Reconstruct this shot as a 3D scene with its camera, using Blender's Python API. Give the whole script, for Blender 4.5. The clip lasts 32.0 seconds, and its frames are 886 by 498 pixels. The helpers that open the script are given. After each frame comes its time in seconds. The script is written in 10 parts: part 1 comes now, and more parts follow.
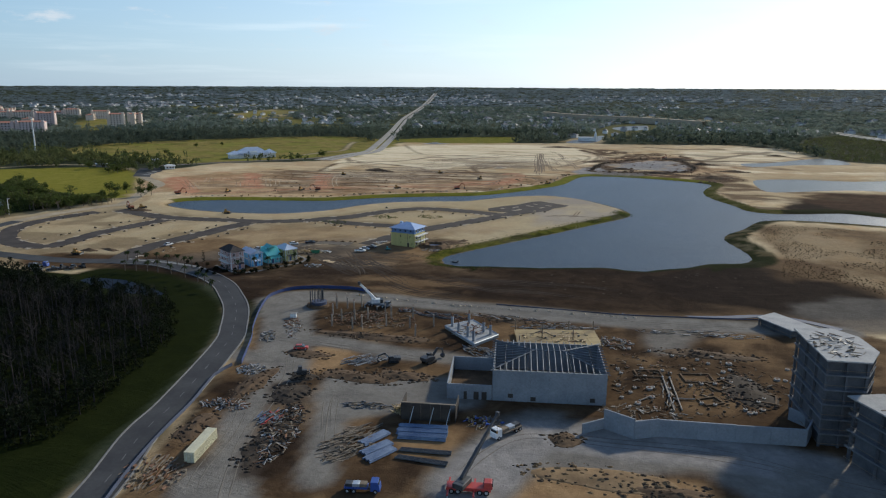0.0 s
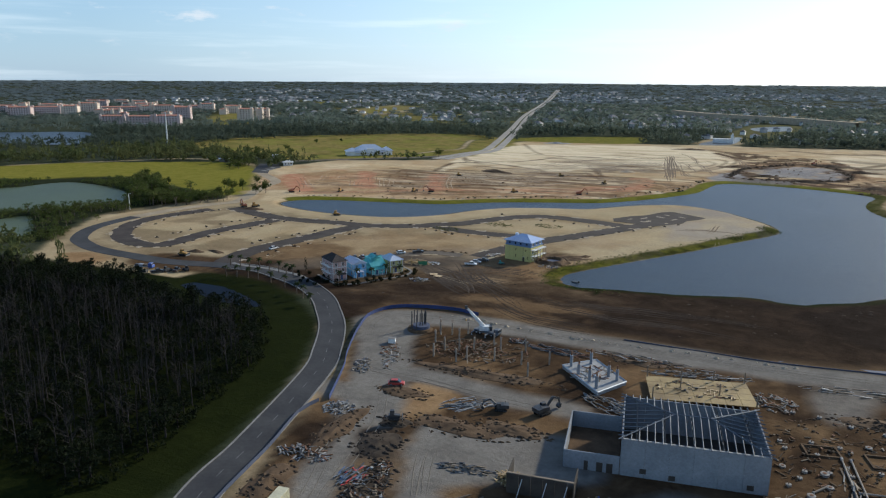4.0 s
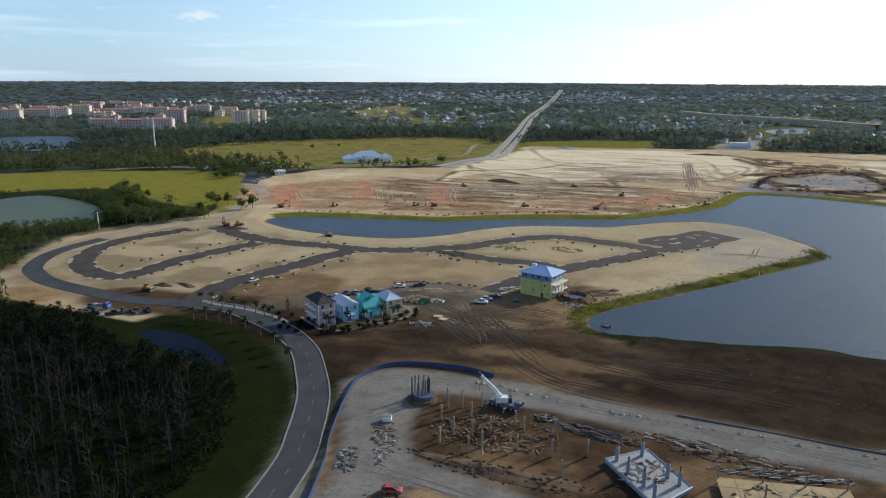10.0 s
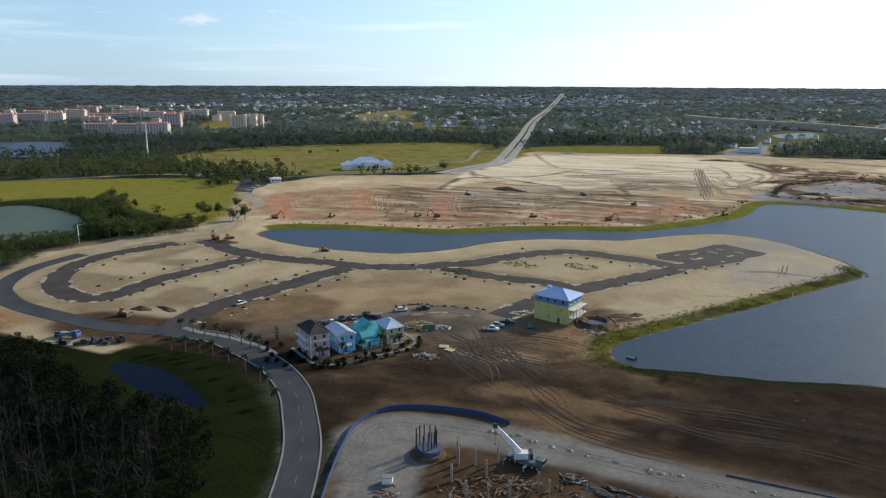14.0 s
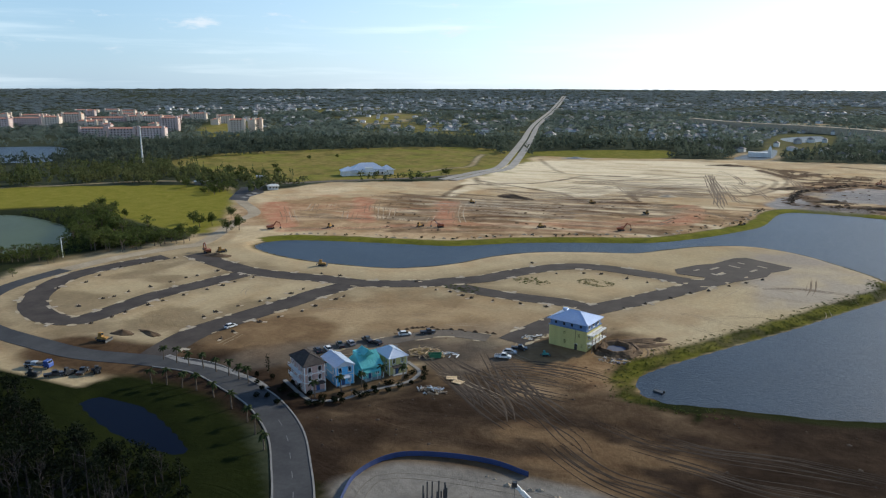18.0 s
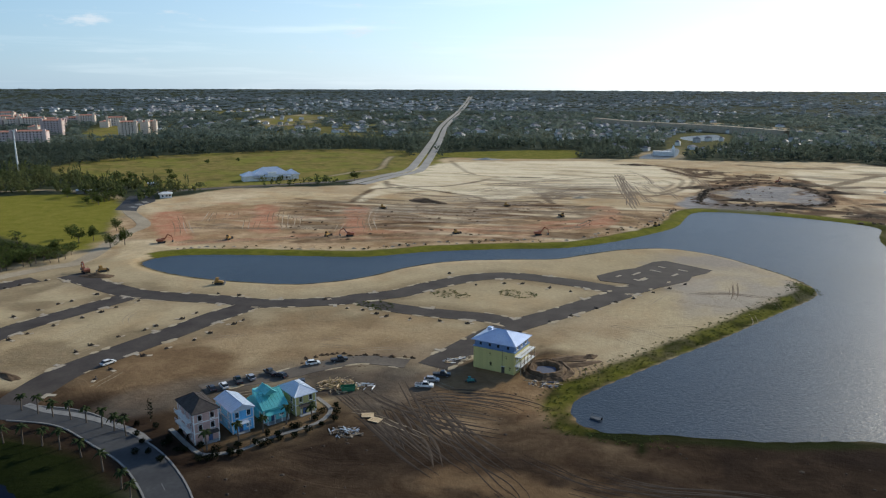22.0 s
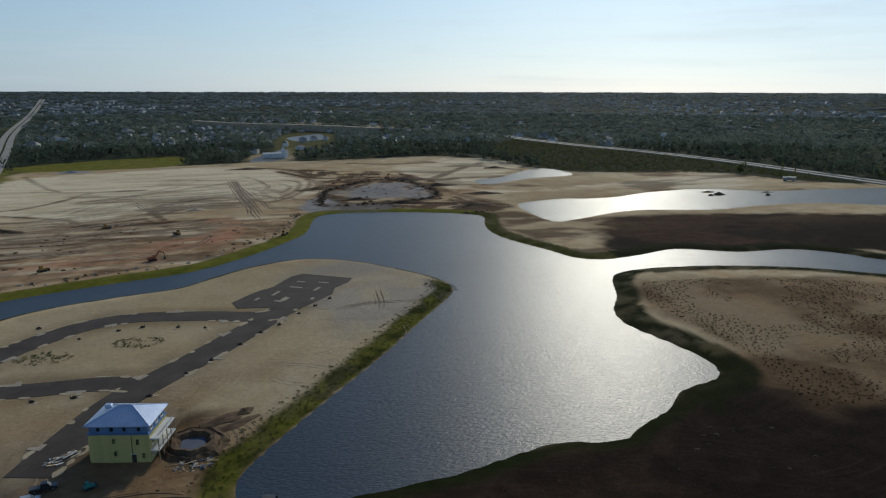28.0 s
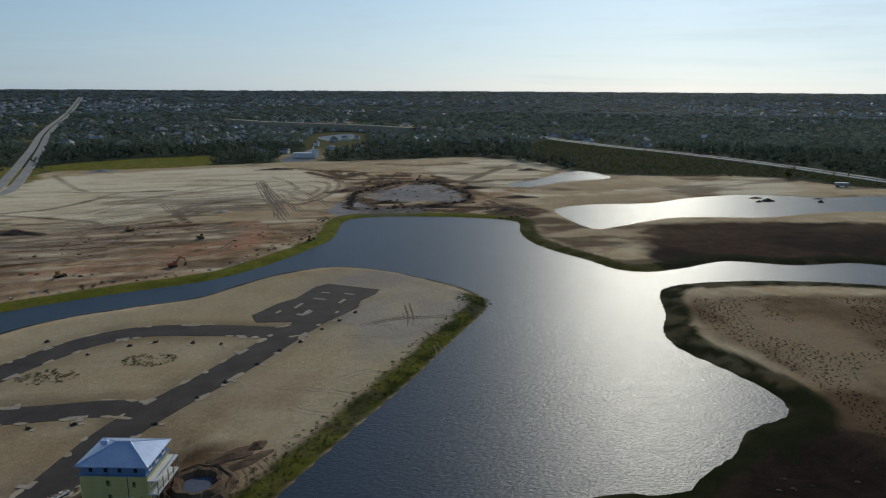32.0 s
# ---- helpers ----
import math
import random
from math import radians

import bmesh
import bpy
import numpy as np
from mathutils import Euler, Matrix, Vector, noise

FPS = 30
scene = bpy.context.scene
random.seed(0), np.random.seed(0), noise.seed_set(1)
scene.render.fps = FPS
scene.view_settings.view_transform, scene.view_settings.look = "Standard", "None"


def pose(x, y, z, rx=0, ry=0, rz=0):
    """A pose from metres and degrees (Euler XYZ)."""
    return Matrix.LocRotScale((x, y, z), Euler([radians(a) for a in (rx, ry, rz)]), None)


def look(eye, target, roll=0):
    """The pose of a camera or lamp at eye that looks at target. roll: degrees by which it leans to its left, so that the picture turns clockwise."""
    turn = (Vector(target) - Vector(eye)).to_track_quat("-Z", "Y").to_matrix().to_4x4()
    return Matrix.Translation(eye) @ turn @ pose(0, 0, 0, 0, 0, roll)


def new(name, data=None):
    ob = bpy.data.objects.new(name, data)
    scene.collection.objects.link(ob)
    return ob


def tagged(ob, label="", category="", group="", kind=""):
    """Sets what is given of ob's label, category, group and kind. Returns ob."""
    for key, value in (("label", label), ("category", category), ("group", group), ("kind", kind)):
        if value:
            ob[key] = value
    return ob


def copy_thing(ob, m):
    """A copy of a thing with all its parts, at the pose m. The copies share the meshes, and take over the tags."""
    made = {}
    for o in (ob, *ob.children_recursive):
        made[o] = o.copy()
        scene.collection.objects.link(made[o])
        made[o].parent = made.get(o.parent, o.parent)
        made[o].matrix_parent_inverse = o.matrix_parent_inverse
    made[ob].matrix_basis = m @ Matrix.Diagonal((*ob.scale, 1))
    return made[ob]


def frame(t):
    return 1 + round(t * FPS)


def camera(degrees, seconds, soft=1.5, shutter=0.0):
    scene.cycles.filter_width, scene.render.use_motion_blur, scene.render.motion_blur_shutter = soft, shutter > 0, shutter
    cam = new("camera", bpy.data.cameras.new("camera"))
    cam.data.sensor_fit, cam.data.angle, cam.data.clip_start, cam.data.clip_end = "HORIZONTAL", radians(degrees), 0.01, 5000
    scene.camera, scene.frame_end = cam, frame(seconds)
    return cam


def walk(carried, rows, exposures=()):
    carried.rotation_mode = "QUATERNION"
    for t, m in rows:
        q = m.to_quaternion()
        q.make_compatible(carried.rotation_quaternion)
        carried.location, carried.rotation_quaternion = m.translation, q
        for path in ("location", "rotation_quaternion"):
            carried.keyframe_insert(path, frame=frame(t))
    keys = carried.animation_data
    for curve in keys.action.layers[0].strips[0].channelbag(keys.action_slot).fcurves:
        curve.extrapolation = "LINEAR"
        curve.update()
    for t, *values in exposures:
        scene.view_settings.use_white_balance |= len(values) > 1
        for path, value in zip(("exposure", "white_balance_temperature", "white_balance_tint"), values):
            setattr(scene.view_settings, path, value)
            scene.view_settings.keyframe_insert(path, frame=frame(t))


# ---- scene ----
cam = camera(63.66, 32.0, 1.2)


def aim(x, y, z, yaw, pitch, roll):
    return Matrix.Translation((x, y, z)) @ pose(0, 0, 0, 90 + pitch, 0, yaw) @ pose(0, 0, 0, 0, 0, roll)


walk(cam, [
    (0.0, aim(64.11, 3.81, 84.69, 13.899, -12.990, 0.266)),
    (0.5, aim(62.95, 8.13, 84.92, 13.986, -13.044, 0.215)),
    (1.0, aim(61.85, 12.49, 85.13, 15.938, -13.123, 0.238)),
    (1.5, aim(60.75, 16.52, 85.15, 18.710, -13.189, 0.294)),
    (2.0, aim(59.62, 20.28, 85.01, 20.739, -13.165, 0.436)),
    (2.5, aim(58.54, 24.24, 85.34, 21.901, -13.281, 0.390)),
    (3.0, aim(57.20, 28.17, 85.38, 22.760, -13.317, 0.383)),
    (3.5, aim(55.82, 32.10, 85.43, 23.342, -13.366, 0.416)),
    (5.5, aim(48.50, 48.89, 87.48, 23.402, -13.324, 0.412)),
    (6.0, aim(46.67, 53.16, 87.90, 23.407, -13.277, 0.399)),
    (6.5, aim(44.91, 57.10, 88.26, 23.464, -13.321, 0.280)),
    (7.0, aim(43.00, 60.53, 88.39, 23.427, -13.332, 0.308)),
    (7.5, aim(41.27, 63.89, 88.62, 23.425, -13.357, 0.312)),
    (8.0, aim(39.60, 67.19, 88.79, 23.415, -13.353, 0.278)),
    (8.5, aim(37.72, 70.87, 88.95, 23.454, -13.397, 0.262)),
    (9.0, aim(35.89, 74.50, 88.85, 23.467, -13.390, 0.353)),
    (9.5, aim(34.22, 78.26, 88.88, 23.510, -13.415, 0.303)),
    (10.0, aim(32.56, 81.95, 88.71, 23.516, -13.403, 0.270)),
    (10.5, aim(30.84, 85.42, 88.75, 23.541, -13.362, 0.224)),
    (11.0, aim(29.15, 88.49, 88.82, 23.543, -13.325, 0.225)),
    (11.5, aim(27.60, 91.49, 88.79, 23.544, -13.292, 0.227)),
    (12.0, aim(26.07, 94.66, 88.82, 23.554, -13.262, 0.211)),
    (12.5, aim(24.48, 97.95, 88.64, 23.561, -13.210, 0.253)),
    (13.0, aim(22.73, 101.14, 88.57, 23.544, -13.168, 0.303)),
    (13.5, aim(21.08, 104.22, 88.62, 23.553, -13.150, 0.189)),
    (14.0, aim(19.13, 107.22, 88.64, 23.528, -13.119, 0.219)),
    (14.5, aim(17.20, 110.10, 88.70, 23.518, -13.088, 0.241)),
    (16.5, aim(11.29, 121.14, 88.32, 23.567, -12.904, 0.245)),
    (17.0, aim(10.08, 123.23, 88.69, 23.536, -12.894, 0.234)),
    (17.5, aim(8.96, 125.37, 89.15, 23.565, -12.923, 0.202)),
    (18.0, aim(7.98, 127.50, 89.46, 23.590, -12.919, 0.150)),
    (18.5, aim(6.76, 130.02, 89.47, 23.595, -12.914, 0.199)),
    (19.0, aim(5.46, 132.89, 89.35, 23.326, -12.885, 0.185)),
    (19.5, aim(4.15, 135.89, 89.34, 22.323, -12.900, 0.113)),
    (20.0, aim(2.90, 138.95, 89.22, 21.127, -12.898, 0.141)),
    (20.5, aim(1.68, 142.04, 89.08, 19.999, -12.903, 0.149)),
    (21.0, aim(0.31, 145.10, 88.86, 18.798, -12.887, 0.173)),
    (21.5, aim(-1.02, 148.05, 88.77, 17.533, -12.872, 0.217)),
    (22.0, aim(-2.37, 151.19, 88.77, 16.240, -12.853, 0.209)),
    (22.5, aim(-3.40, 154.51, 88.70, 14.430, -12.823, 0.287)),
    (23.0, aim(-4.32, 157.91, 88.24, 12.377, -12.742, 0.189)),
    (23.5, aim(-5.40, 161.39, 88.06, 10.254, -12.714, 0.286)),
    (24.0, aim(-6.40, 164.69, 88.01, 7.739, -12.693, 0.204)),
    (24.5, aim(-7.49, 167.96, 88.02, 4.890, -12.674, 0.224)),
    (25.0, aim(-8.50, 171.15, 88.18, 2.178, -12.681, 0.192)),
    (25.5, aim(-9.27, 174.30, 88.11, -0.638, -12.668, 0.191)),
    (26.0, aim(-9.78, 177.57, 87.92, -3.718, -12.626, 0.111)),
    (26.5, aim(-10.37, 180.85, 87.94, -6.615, -12.620, 0.252)),
    (28.5, aim(-11.50, 193.88, 87.82, -15.536, -12.681, 0.078)),
    (29.0, aim(-11.31, 197.03, 87.70, -15.476, -12.671, 0.116)),
    (29.5, aim(-11.03, 199.92, 87.51, -15.473, -12.668, 0.117)),
    (30.0, aim(-10.35, 202.89, 87.40, -15.406, -12.674, 0.163)),
    (30.5, aim(-9.88, 205.51, 87.29, -14.628, -12.665, 0.188)),
    (31.0, aim(-9.16, 207.94, 87.39, -13.632, -12.669, 0.257)),
    (31.5, aim(-8.24, 210.24, 87.46, -12.773, -12.668, 0.213)),
    (32.0, aim(-7.33, 212.62, 88.03, -12.188, -12.739, 0.330))],
    [(0.0, -0.25, 5750, 6), (6.0, 0.0, 5750, 6), (18.0, 0.02, 5800, 6), (23.0, -0.25, 5750, 5), (27.0, -0.93, 5550, 4), (32.0, -1.08, 5500, 4)])

# ---- daylight: a low sun ahead, clear sky with a few thin clouds ----
SUN_UP, SUN_RIGHT = radians(25.0), radians(29.5)
SUN_WAY = Vector((math.sin(SUN_RIGHT) * math.cos(SUN_UP), math.cos(SUN_RIGHT) * math.cos(SUN_UP), math.sin(SUN_UP)))
sun_data = bpy.data.lights.new("sun", "SUN")
sun_data.energy, sun_data.angle, sun_data.color = 4.8, radians(4.0), (1.0, 0.84, 0.63)
sun = new("sun", sun_data)
sun.matrix_world = look(SUN_WAY * 500, (0, 0, 0))

world = bpy.data.worlds.new("sky")
scene.world = world
world.use_nodes = True
wn, wl = world.node_tree.nodes, world.node_tree.links
wn.clear()
sky = wn.new("ShaderNodeTexSky")
sky.sky_type, sky.sun_disc = "NISHITA", False
sky.sun_elevation, sky.sun_rotation = SUN_UP, SUN_RIGHT
sky.altitude, sky.air_density, sky.dust_density, sky.ozone_density = 50, 1.0, 0.4, 2.5
wc = wn.new("ShaderNodeTexCoord")
wsep = wn.new("ShaderNodeSeparateXYZ")
wl.new(wc.outputs["Generated"], wsep.inputs["Vector"])


def sky_range(value, a, b, lo, hi, smooth=False):
    n = wn.new("ShaderNodeMapRange")
    n.interpolation_type = "SMOOTHSTEP" if smooth else "LINEAR"
    for key, v in (("From Min", a), ("From Max", b), ("To Min", lo), ("To Max", hi)):
        n.inputs[key].default_value = v
    wl.new(value, n.inputs["Value"])
    return n.outputs["Result"]


def sky_mix(fac, a, b):
    n = wn.new("ShaderNodeMix")
    n.data_type = "RGBA"
    wl.new(fac, n.inputs["Factor"])
    wl.new(a, n.inputs["A"])
    n.inputs["B"].default_value = (*b, 1)
    return n.outputs["Result"]


def sky_times(a, b):
    n = wn.new("ShaderNodeMath")
    n.operation = "MULTIPLY"
    wl.new(a, n.inputs[0])
    wl.new(b, n.inputs[1])
    return n.outputs["Value"]


# pale haze that thins out upwards, a few small clouds in the west, faint high streaks
hz = wn.new("ShaderNodeMix")
hz.data_type = "RGBA"
hz.inputs["A"].default_value, hz.inputs["B"].default_value = (3.3, 4.5, 5.7, 1), (11.5, 12.0, 12.1, 1)
wl.new(sky_range(wsep.outputs["X"], -0.75, 0.5, 0.0, 1.0), hz.inputs["Factor"])
hazy_mix = wn.new("ShaderNodeMix")
hazy_mix.data_type = "RGBA"
wl.new(sky_range(wsep.outputs["Z"], 0.0, 0.36, 0.68, 0.0, True), hazy_mix.inputs["Factor"])
wl.new(sky.outputs["Color"], hazy_mix.inputs["A"])
wl.new(hz.outputs["Result"], hazy_mix.inputs["B"])
hazy = hazy_mix.outputs["Result"]
wm = wn.new("ShaderNodeMapping")
wm.inputs["Scale"].default_value, wm.inputs["Location"].default_value = (1.0, 1.0, 3.4), (3.3, 1.2, 0.4)
wl.new(wc.outputs["Generated"], wm.inputs["Vector"])
wz = wn.new("ShaderNodeTexNoise")
wz.inputs["Scale"].default_value, wz.inputs["Detail"].default_value, wz.inputs["Roughness"].default_value = 13.0, 8.0, 0.6
wl.new(wm.outputs["Vector"], wz.inputs["Vector"])
west = sky_times(sky_range(wz.outputs["Fac"], 0.56, 0.72, 0.0, 0.75, True), sky_range(wsep.outputs["X"], -0.05, -0.5, 0.12, 1.0, True))
cloudy = sky_mix(sky_times(west, sky_range(wsep.outputs["Z"], 0.015, 0.06, 0.0, 1.0, True)), hazy, (6.6, 6.5, 6.4))
ws = wn.new("ShaderNodeMapping")
ws.inputs["Scale"].default_value = (1.0, 1.0, 16.0)
wl.new(wc.outputs["Generated"], ws.inputs["Vector"])
wt = wn.new("ShaderNodeTexNoise")
wt.inputs["Scale"].default_value, wt.inputs["Detail"].default_value, wt.inputs["Roughness"].default_value = 3.2, 6.0, 0.55
wl.new(ws.outputs["Vector"], wt.inputs["Vector"])
streaky = sky_mix(sky_range(wt.outputs["Fac"], 0.5, 0.75, 0.0, 0.25, True), cloudy, (9.0, 9.0, 8.6))
wb = wn.new("ShaderNodeBackground")
wb.inputs["Strength"].default_value = 0.14
wl.new(streaky, wb.inputs["Color"])
wo = wn.new("ShaderNodeOutputWorld")
wl.new(wb.outputs["Background"], wo.inputs["Surface"])
# the plan: outlines and centre lines, in metres
LAKE_WEST = [(-253, 454), (-239, 443), (-206, 435), (-165, 437), (-147, 445), (-131, 461), (-118, 485), (-99, 504), (-72, 516), (-49, 524), (-33, 541), (-15, 558), (10, 568), (34, 559), (52, 540), (68, 517), (73, 498)]
LAKE_SOUTH = [(69, 483), (50, 454), (27, 418), (6, 388), (-11, 363), (-19, 349), (-20, 342), (-17, 334), (-10, 331), (5, 334), (19, 336), (32, 338), (59, 346), (72, 343), (79, 344), (87, 350), (100, 357), (108, 366), (118, 370), (125, 372), (131, 380), (131, 396), (127, 414), (124, 428), (128, 445), (139, 463), (150, 488), (160, 500), (179, 505), (213, 502), (253, 489), (288, 465), (363, 407), (462, 319)]
LAKE_NORTH = [(484, 346), (380, 435), (313, 489), (304, 505), (283, 524), (248, 526), (218, 541), (188, 532), (166, 528), (153, 535), (146, 557), (136, 583), (131, 611), (135, 639), (143, 670), (127, 686), (92, 700), (52, 706), (29, 695), (17, 640), (4, 614), (-19, 580), (-46, 553), (-82, 538), (-117, 521), (-147, 499), (-178, 491), (-221, 481), (-247, 470)]
POND_EAST = [(188, 714), (225, 729), (272, 727), (324, 748), (382, 754), (429, 729), (491, 725), (616, 704), (528, 616), (428, 658), (372, 661), (320, 653), (260, 664), (206, 642), (184, 636), (181, 679)]
POND_NORTH = [(196, 861), (233, 885), (285, 941), (311, 942), (312, 886), (254, 864), (203, 832)]
POND_MARSH = [(-487, 419), (-474, 459), (-417, 453), (-374, 430), (-354, 402), (-366, 373), (-390, 351), (-440, 330), (-528, 374)]
POND_MARSH_SMALL = [(-370, 337), (-346, 330), (-315, 304), (-314, 297), (-363, 275)]
POND_SWAMP = [(-165, 261), (-164, 266), (-146, 266), (-125, 257), (-115, 250), (-127, 249), (-146, 253)]
LAGOON = [(45, 1527), (84, 1600), (115, 1625), (108, 1489), (62, 1445)]
LAGOON_SMALL = [(-15, 1100), (-11, 1156), (32, 1279), (25, 1129)]
FAR_LAKE = [(-1034, 809), (-927, 868), (-768, 729), (-842, 672), (-990, 616), (-1155, 715)]
CLEARED = [(-41, 66), (-44, 132), (-50, 165), (-66, 209), (-79, 237), (-105, 270), (-165, 264), (-226, 262), (-270, 272), (-302, 314), (-324, 363), (-319, 418), (-302, 446), (-330, 517), (-374, 572), (-380, 616), (-352, 704), (-264, 759), (-237, 902), (-253, 1023), (-108, 1063), (18, 1091), (66, 1092), (168, 1113), (223, 1121), (251, 1086), (283, 1005), (332, 902), (451, 882), (485, 838), (517, 769), (616, 704), (704, 440), (594, 165), (330, -110), (-22, -110)]
BUILDING_SITE = [(-70, 248), (-68, 262), (-57, 271), (-44, 274), (-9, 266), (22, 266), (74, 266), (143, 272), (193, 220), (176, 110), (66, 44), (-22, 66), (-35, 121), (-44, 165), (-57, 215)]
DARK_SOIL = [(-101, 272), (-99, 282), (-94, 284), (-84, 301), (-74, 309), (-56, 314), (-38, 322), (-22, 330), (-8, 323), (12, 329), (72, 332), (130, 364), (99, 355), (118, 350), (135, 344), (126, 327), (113, 310), (106, 292), (120, 289), (72, 272), (43, 272), (12, 277), (-25, 276), (-61, 278), (-73, 271), (-81, 260)]
SOUTH_EAST_SAND = [(162, 481), (273, 451), (363, 363), (286, 308), (198, 297), (157, 341), (136, 343), (143, 379), (145, 406), (143, 442)]
DARK_NORTH_EAST = [(227, 635), (285, 635), (388, 616), (462, 572), (396, 462), (296, 519), (244, 525), (220, 537), (180, 525), (190, 573)]
FIELD = [(-620, 514), (-550, 585), (-424, 627), (-317, 498), (-306, 459), (-367, 473), (-456, 499), (-525, 447), (-616, 473)]
MEADOW = [(-618, 763), (-568, 939), (-390, 1095), (-307, 1023), (-229, 848), (-341, 726), (-416, 687)]
SCRUB = [(330, 910), (300, 1010), (290, 1090), (400, 1350), (450, 1374), (484, 1227), (516, 1125), (538, 1025), (551, 936), (558, 806), (550, 740), (520, 780), (485, 850)]
STRIP = [(-278, 1089), (-121, 1187), (-102, 1067), (-256, 1034)]
RED_CLAY = [(-325, 553), (-334, 619), (-280, 646), (-204, 638), (-169, 553), (-222, 509), (-290, 508)]
WET_BASIN = [(33, 734), (55, 814), (94, 832), (126, 811), (130, 759), (104, 724), (66, 710)]
VERGE = [(-171, 279), (-152, 283), (-128, 276), (-101, 260), (-87, 246), (-75, 226), (-67, 205), (-65, 189), (-61, 165), (-48, 123), (-44, 77), (-77, 66), (-82, 121), (-70, 179), (-86, 221), (-106, 248), (-130, 249), (-165, 257), (-176, 264)]
SWAMP_WOOD = [(-330, 220), (-248, 252), (-222, 254), (-178, 257), (-162, 246), (-130, 241), (-109, 244), (-88, 219), (-77, 196), (-73, 176), (-66, 143), (-68, 130), (-110, 123), (-165, 66), (-462, 66)]
TAN_HEAP = [(44, 149), (62, 155), (87, 155), (88, 149), (99, 116), (44, 121)]
ORANGE_PATCH = [(-29, 191), (-32, 203), (-29, 211), (-17, 209), (-15, 195), (-23, 189)]
SITE_GATE = [(-60, 200), (-49, 197), (-40, 196)]
SOUTH_YARD = [(38, 174), (44, 181), (53, 180), (52, 168), (63, 167), (82, 170), (102, 172), (117, 173), (119, 150), (98, 150), (86, 157), (42, 148)]
EAST_DUNE = [(130, 290), (150, 315), (190, 320), (190, 280), (146, 274)]
ROAD_WEDGE = [(-84, 254), (-75, 250), (-65, 235), (-51, 200), (-55, 200), (-69, 230)]
ORANGE_PATCH_WEST = [(-261, 277), (-249, 285), (-227, 279), (-233, 267)]
GRADED_LOOPS = [(3.5, 0.8, [(-239, 772), (-214, 758), (-195, 766), (-179, 775), (-160, 814), (-148, 852), (-108, 862)]), (3.5, 0.9, [(-226, 662), (-234, 708), (-236, 734), (-224, 747), (-208, 752), (-178, 739), (-138, 716), (-121, 695), (-87, 708)]), (3, 0.7, [(-199, 867), (-149, 856), (-107, 858)]), (3, 0.6, [(-246, 791), (-228, 753), (-204, 741)]), (4, 0.7, [(-275, 665), (-250, 660), (-229, 661), (-216, 664), (-178, 662), (-155, 674)]), (3, 0.6, [(-238, 991), (-196, 897), (-177, 866)])]
GRADED_BANDS = [(6, 0.95, [(-137, 693), (-104, 687), (-68, 692), (-32, 697)]), (5, 0.8, [(-85, 726), (-85, 764), (-64, 785), (-41, 801), (-33, 794)]), (4, 0.8, [(-83, 764), (-85, 734), (-74, 702)]), (4, 0.6, [(-73, 734), (-57, 753), (-34, 761)]), (4, 0.6, [(-152, 844), (-121, 812), (-79, 796), (-41, 808)]), (4, 0.5, [(-94, 930), (-46, 918), (-17, 927)])]
TYRE_BUNDLE = [(2.5, 1, [(-38, 938), (-27, 819), (-16, 731), (-10, 645)]), (2.5, 0.9, [(-34, 938), (-23, 807), (-11, 719)]), (2.2, 0.9, [(-37, 819), (-22, 761), (-11, 699)]), (2.5, 0.9, [(-31, 953), (-17, 917), (-5, 861), (-11, 829)]), (2.5, 0.8, [(-35, 674), (-15, 666), (-4, 644)]), (2.5, 0.8, [(-11, 783), (-2, 741), (5, 713)])]
TURN_LOOPS = [(2.5, 0.8, [(-16, 783), (-2, 766), (19, 798), (35, 855), (36, 914), (19, 935)]), (2.5, 0.7, [(-11, 807), (6, 788), (23, 835), (27, 886), (12, 905)]), (2.5, 0.6, [(-8, 837), (9, 821), (18, 856), (8, 878)]), (2.5, 0.7, [(-87, 708), (-66, 669), (-42, 659), (-15, 653)]), (3, 0.7, [(-187, 628), (-169, 634), (-147, 644), (-115, 646), (-84, 637)])]
CHURN_LINES = [(5, 0.8, [(-257, 631), (-233, 645), (-197, 643)]), (5, 0.8, [(-176, 581), (-155, 592), (-132, 602), (-107, 609)]), (4, 0.8, [(-182, 613), (-153, 629), (-111, 631)]), (4, 0.8, [(-111, 627), (-85, 641), (-48, 643), (-34, 652)]), (5, 0.7, [(-199, 518), (-180, 524), (-158, 536), (-130, 551), (-103, 560)]), (4, 0.7, [(-126, 539), (-100, 550), (-67, 564)]), (5, 0.7, [(-117, 657), (-80, 663), (-50, 668)])]
MUD_RIDGES = [(7, 1, [(34, 745), (56, 736), (90, 749), (128, 750)]), (5, 1, [(34, 758), (55, 814), (77, 857)]), (7, 0.95, [(11, 979), (47, 913), (94, 911), (117, 891)]), (7, 1, [(127, 881), (138, 829), (135, 778), (124, 753)]), (8, 0.95, [(100, 742), (123, 729), (148, 722), (163, 700)]), (6, 0.9, [(156, 751), (166, 721), (175, 710)]), (5, 0.8, [(73, 833), (100, 873), (121, 864)])]
MUD_RIDGES_FAR = [(9, 0.8, [(139, 899), (161, 870), (181, 878)]), (8, 0.7, [(158, 880), (208, 959), (252, 1017)]), (6, 0.6, [(218, 993), (250, 968), (273, 933)]), (12, 0.7, [(100, 1051), (145, 1029), (195, 1040)]), (7, 0.8, [(2, 1016), (27, 990), (52, 977)]), (5, 0.7, [(19, 721), (35, 758), (50, 763)]), (6, 0.6, [(147, 810), (158, 758), (172, 727)])]
